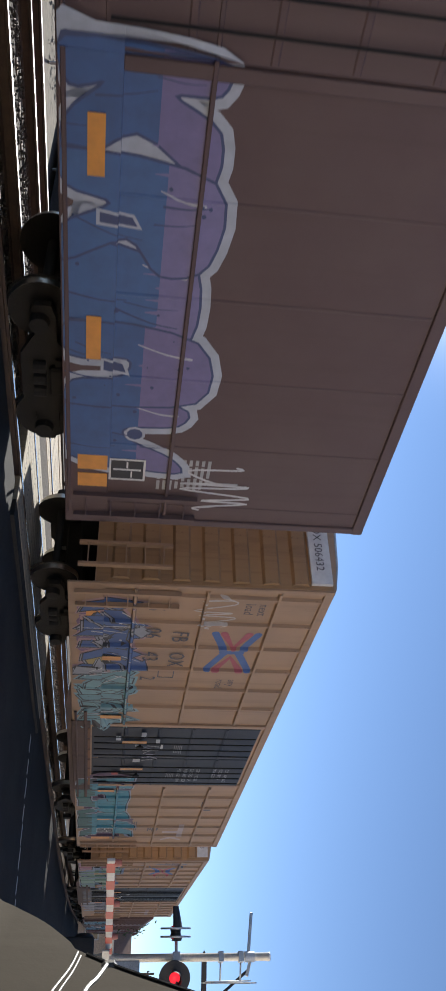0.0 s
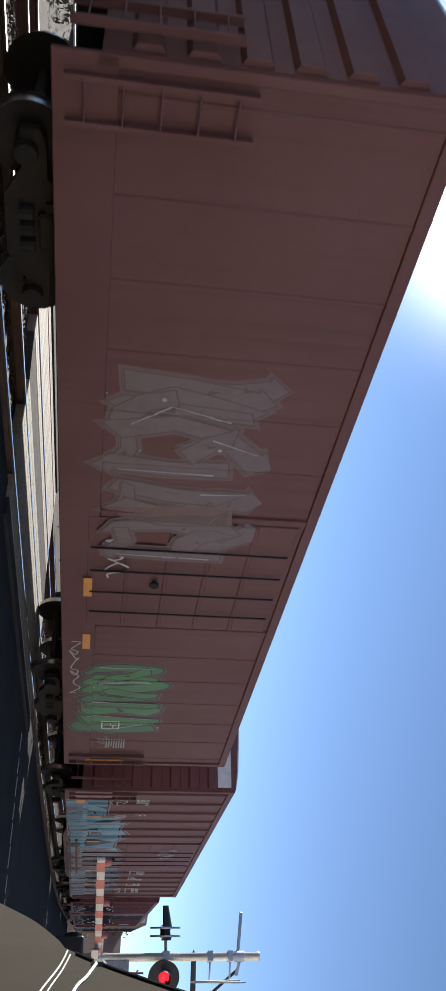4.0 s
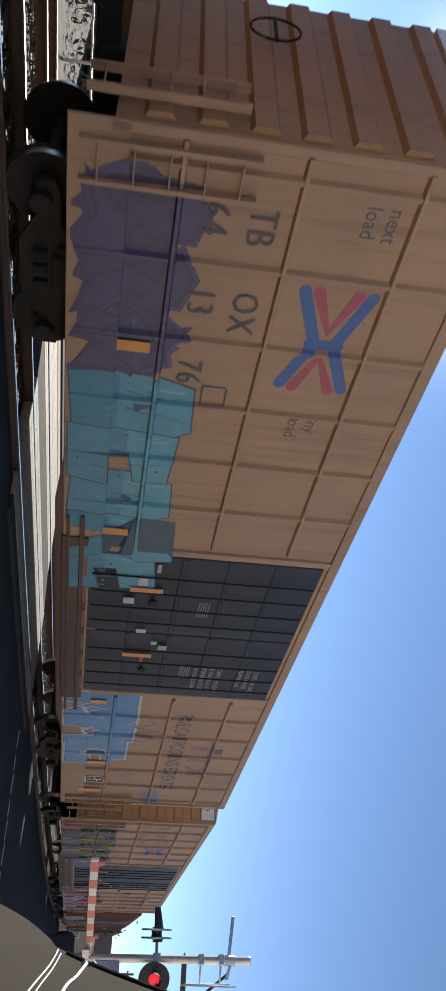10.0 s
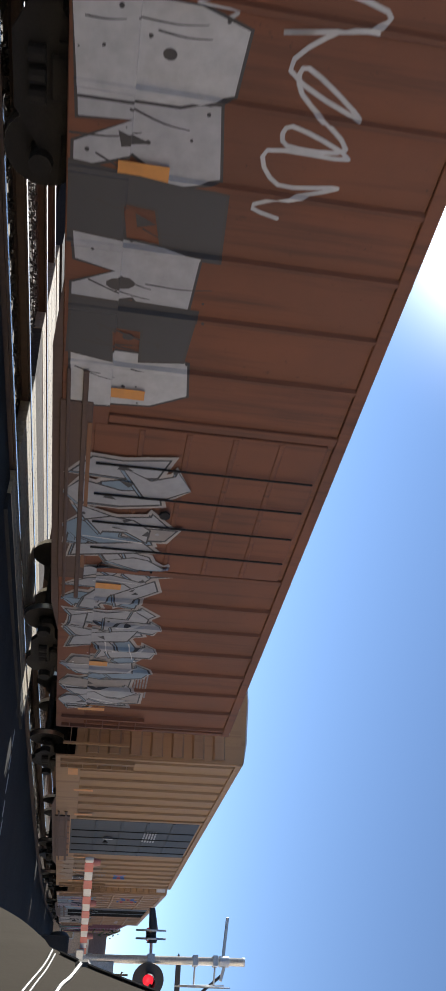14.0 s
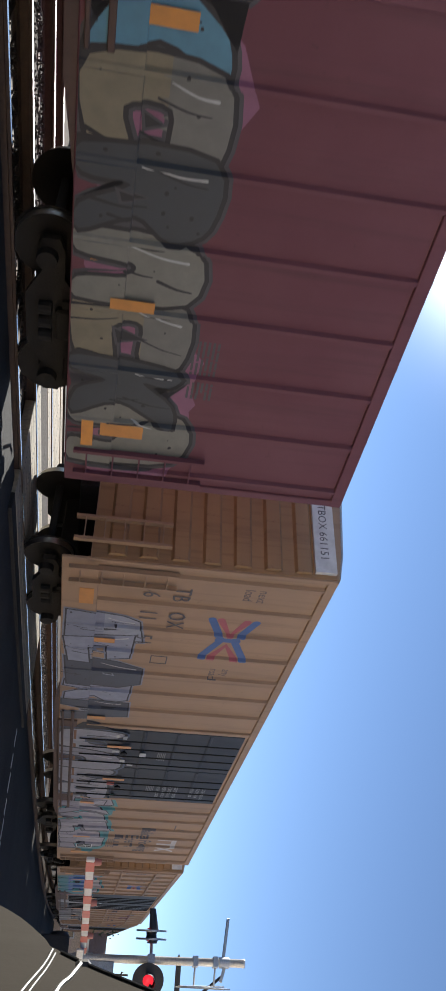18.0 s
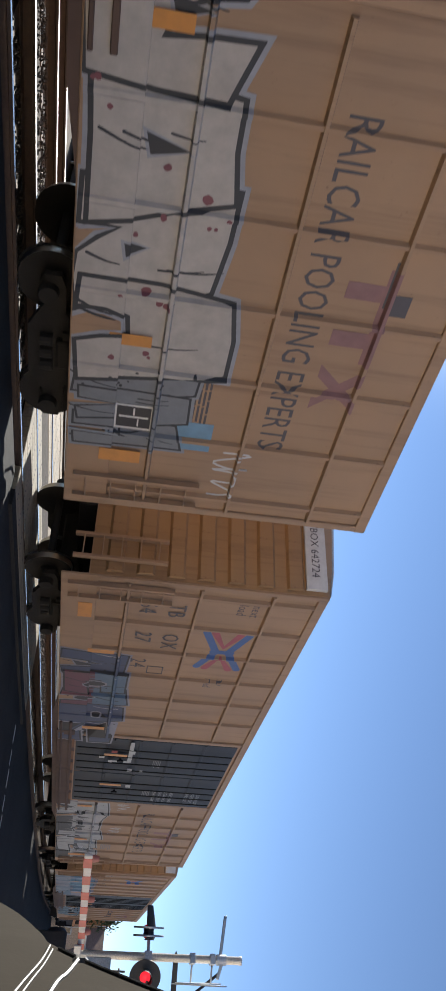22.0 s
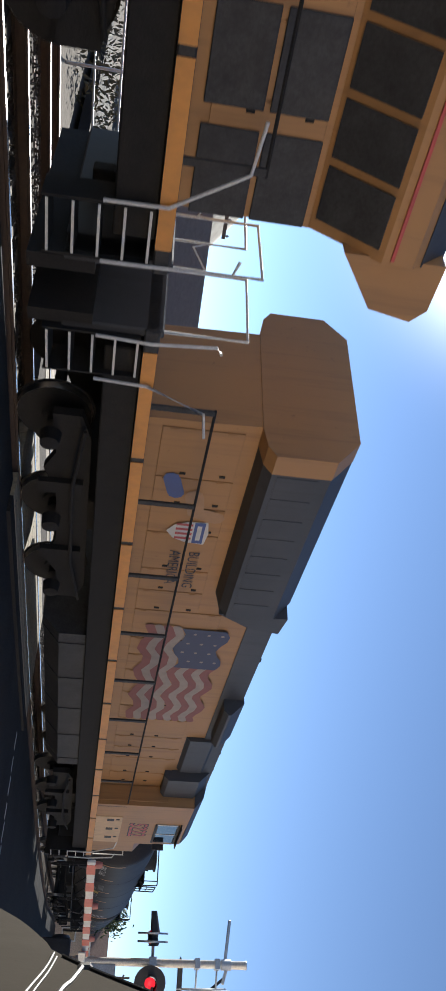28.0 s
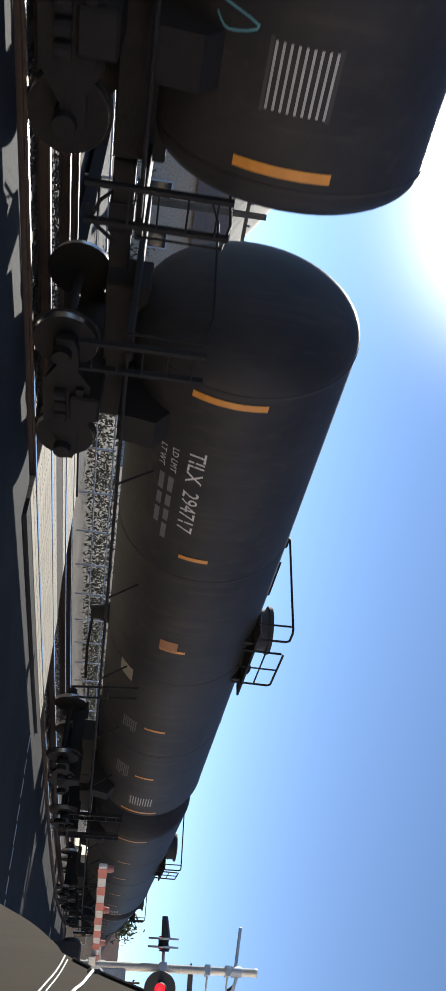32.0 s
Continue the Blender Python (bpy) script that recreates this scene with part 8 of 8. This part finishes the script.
STUCCO = grain("tan_stucco", (0.60, 0.47, 0.34), (0.66, 0.54, 0.41), 1.0, 0.9, 0, 0.01)
WHITEWALL = grain("pale_stucco", (0.62, 0.58, 0.52), (0.7, 0.67, 0.6), 1.0, 0.9, 0, 0.01)
TILEROOF = grain("brown_shingle", (0.22, 0.13, 0.09), (0.30, 0.19, 0.13), 3.0, 0.9, 0, 0.02)
house("tan stucco house with brown roof beyond the tracks", 27, 46, 14, 9, 3.4, -20, STUCCO, TILEROOF)
house("pale stucco house beyond the tracks", 52, 62, 16, 9, 3.2, -35, WHITEWALL, TILEROOF)
house("tan stucco house beside the line", 78, 22, 9, 7, 3.0, -60, STUCCO, TILEROOF)
house("pale low building beside the line", 95, 14, 12, 8, 3.6, -75, WHITEWALL, TILEROOF)


def tree(label, x, y, h, spread, seed):
    rnd = random.Random(seed)
    root = thing("tree", label, "tree", "trees beyond the railway")
    root.matrix_basis = pose(x, y, -0.42 + RZ)
    t = Build()
    tips = []
    t.tube([(0, 0, 0), (0.05, 0.03, h * 0.2), (0.0, 0.08, h * 0.42)], h * 0.035, 8)
    for k in range(9):
        a = k * 2.4 + rnd.uniform(-0.4, 0.4)
        r = spread * rnd.uniform(0.5, 0.9)
        p = (r * math.cos(a), r * math.sin(a), h * rnd.uniform(0.55, 0.92))
        t.tube([(0, 0.06, h * rnd.uniform(0.25, 0.42)), (p[0] * 0.45, p[1] * 0.45, p[2] * 0.75), p], h * 0.012, 6)
        tips.append(p)
    part("trunk", t.mesh("trunk", BARK), root)
    c = Build()
    for _ in range(2600):
        q = tips[rnd.randrange(len(tips))]
        g = [rnd.gauss(0, spread * 0.23) for _ in range(3)]
        p = Vector((q[0] + g[0], q[1] + g[1], q[2] + g[2] * 0.7))
        m = Euler((rnd.uniform(0, 6), rnd.uniform(0, 6), rnd.uniform(0, 6))).to_matrix()
        s = rnd.uniform(0.10, 0.2) * h / 6
        c.add([p + m @ Vector(w) * s for w in ((-1, 0, 0), (0, -0.45, 0.1), (1, 0, 0), (0, 0.45, 0.1))], [(0, 1, 2, 3)])
    part("crown", c.mesh("crown", LEAF), root)


tree("green leafy tree beyond the railway curve", 62, 17.6, 5.2, 2.2, 1)
tree("green leafy tree beyond the railway curve", 70, 20.5, 4.6, 2.0, 2)
tree("dark green tree beside a house", 40, 52, 6.0, 2.6, 3)
tree("dark green tree beside a house", 92, 27, 6.5, 2.8, 4)


def utility_pole(x, y, h):
    root = thing("utility_pole", "weathered wooden utility pole with a crossarm", "utility pole", "utility poles")
    root.matrix_basis = pose(x, y, -0.42 + RZ)
    part("pole", Build().lathe([(0, 0.15), (h, 0.10)], 12, "z").mesh("pole", BARK), root)
    part("crossarm", Build().cbox(-1.1, 1.1, -0.05, 0.05, h - 0.7, h - 0.58, 0.01).mesh("crossarm", BARK), root)
    for k in (-1.0, -0.4, 0.4, 1.0):
        part("insulator", cached("insul", lambda: Build().lathe([(0, 0.03), (0.06, 0.05), (0.12, 0.02)], 8, "z").mesh("insulator", GALV)), root, "", pose(k, 0, h - 0.58))


utility_pole(13.6, 25.2, 5.2)
utility_pole(88, 18, 7.5)

# ---- unseen behind the camera: pale ground and wall added to bounce sun onto train ----
thing("yard", "pale sunlit concrete yard behind the road", "pavement", kind="structure", me=Build().box(-80, 120, -60, -2.6, -0.3 + RZ, -0.05 + RZ).mesh("yard", grain("pale_concrete", (0.52, 0.46, 0.38), (0.62, 0.56, 0.47), 0.4, 0.9, 0, 0.01, 30.0)))
thing("wall_back", "long pale stucco wall behind the yard", "wall", kind="structure", me=Build().box(-60, 90, -15.3, -15.0, -0.3 + RZ, 7.5).mesh("wall_back", STUCCO))


# ---- fence and dry scrub beyond the tracks ----
fence = thing("pipe_fence", "pale steel pipe fence beyond the far track", "fence")
for k in range(-2, 40):
    p = along(k * 2.4, 8.4)
    part("post", cached("fpost", lambda: Build().lathe([(-0.42, 0.035), (0.75, 0.035), (0.78, 0.02)], 8, "z").mesh("post", GALV)), fence, "", pose(p[0], p[1], RZ))
for z in (0.15, 0.7):
    part("pipe", Build().tube([along(k * 2.4, 8.4, z) for k in range(-2, 40)], 0.025, 6).mesh("pipe", GALV), fence)


def scrub():
    b = Build()
    rnd = random.Random(9)
    for _ in range(24000):
        x = rnd.uniform(-15, 110)
        base = along(x, 11.0 + rnd.random() ** 2 * 7 + 1.5 * noise.noise((x * 0.2, 0, 0)))
        top = 1.1 + 0.9 * noise.noise((x * 0.25, 3, 0)) + 0.5 * noise.noise((x * 0.9, 5, 0))
        p = Vector((base[0], base[1], -0.4 + RZ + max(top, 0.2) * rnd.random()))
        m = Euler((rnd.uniform(0, 6), rnd.uniform(0, 6), rnd.uniform(0, 6))).to_matrix()
        s = rnd.uniform(0.05, 0.13)
        b.add([p + m @ Vector(w) * s for w in ((-1, 0, 0), (0, -0.4, 0.1), (1, 0, 0), (0, 0.4, 0.1))], [(0, 1, 2, 3)])
    return b.mesh("scrub", grain("dry_scrub", (0.07, 0.065, 0.04), (0.16, 0.14, 0.08), 2.0, 0.8, 0, 0.01))


thing("scrub", "dry olive scrub along the far side of the line", "bushes", kind="stuff", me=scrub())


for root, _, _ in MOVERS:
    if root.name.startswith("locomotive"):
        widened(root, 1.063)

# ---- motion ----
SPEEDS = ((0.0, 15.43), (3.5, 15.13), (8.0, 15.04), (10.5, 14.97), (14.5, 15.18), (20.7, 15.21), (40.0, 15.21))


def travelled(t):
    d = 0.0
    for (a, v), (b, _) in zip(SPEEDS, SPEEDS[1:]):
        d += v * min(max(t - a, 0.0), b - a)
    return d


D16 = travelled(16.0)


def on_track(s, half, t):
    """The pose of a car whose middle is at s, carried by two trucks half metres before and behind."""
    u = s - (travelled(t) - D16)
    a, b = Vector(along(u - half)), Vector(along(u + half))
    m = (a + b) / 2
    return pose(m.x, m.y, 0, 0, 0, math.degrees(math.atan2(b.y - a.y, b.x - a.x)))


def motions():
    for root, s, half in MOVERS:
        walk(root, [(k * 0.5, on_track(s, half, k * 0.5)) for k in range(65)])


motions()
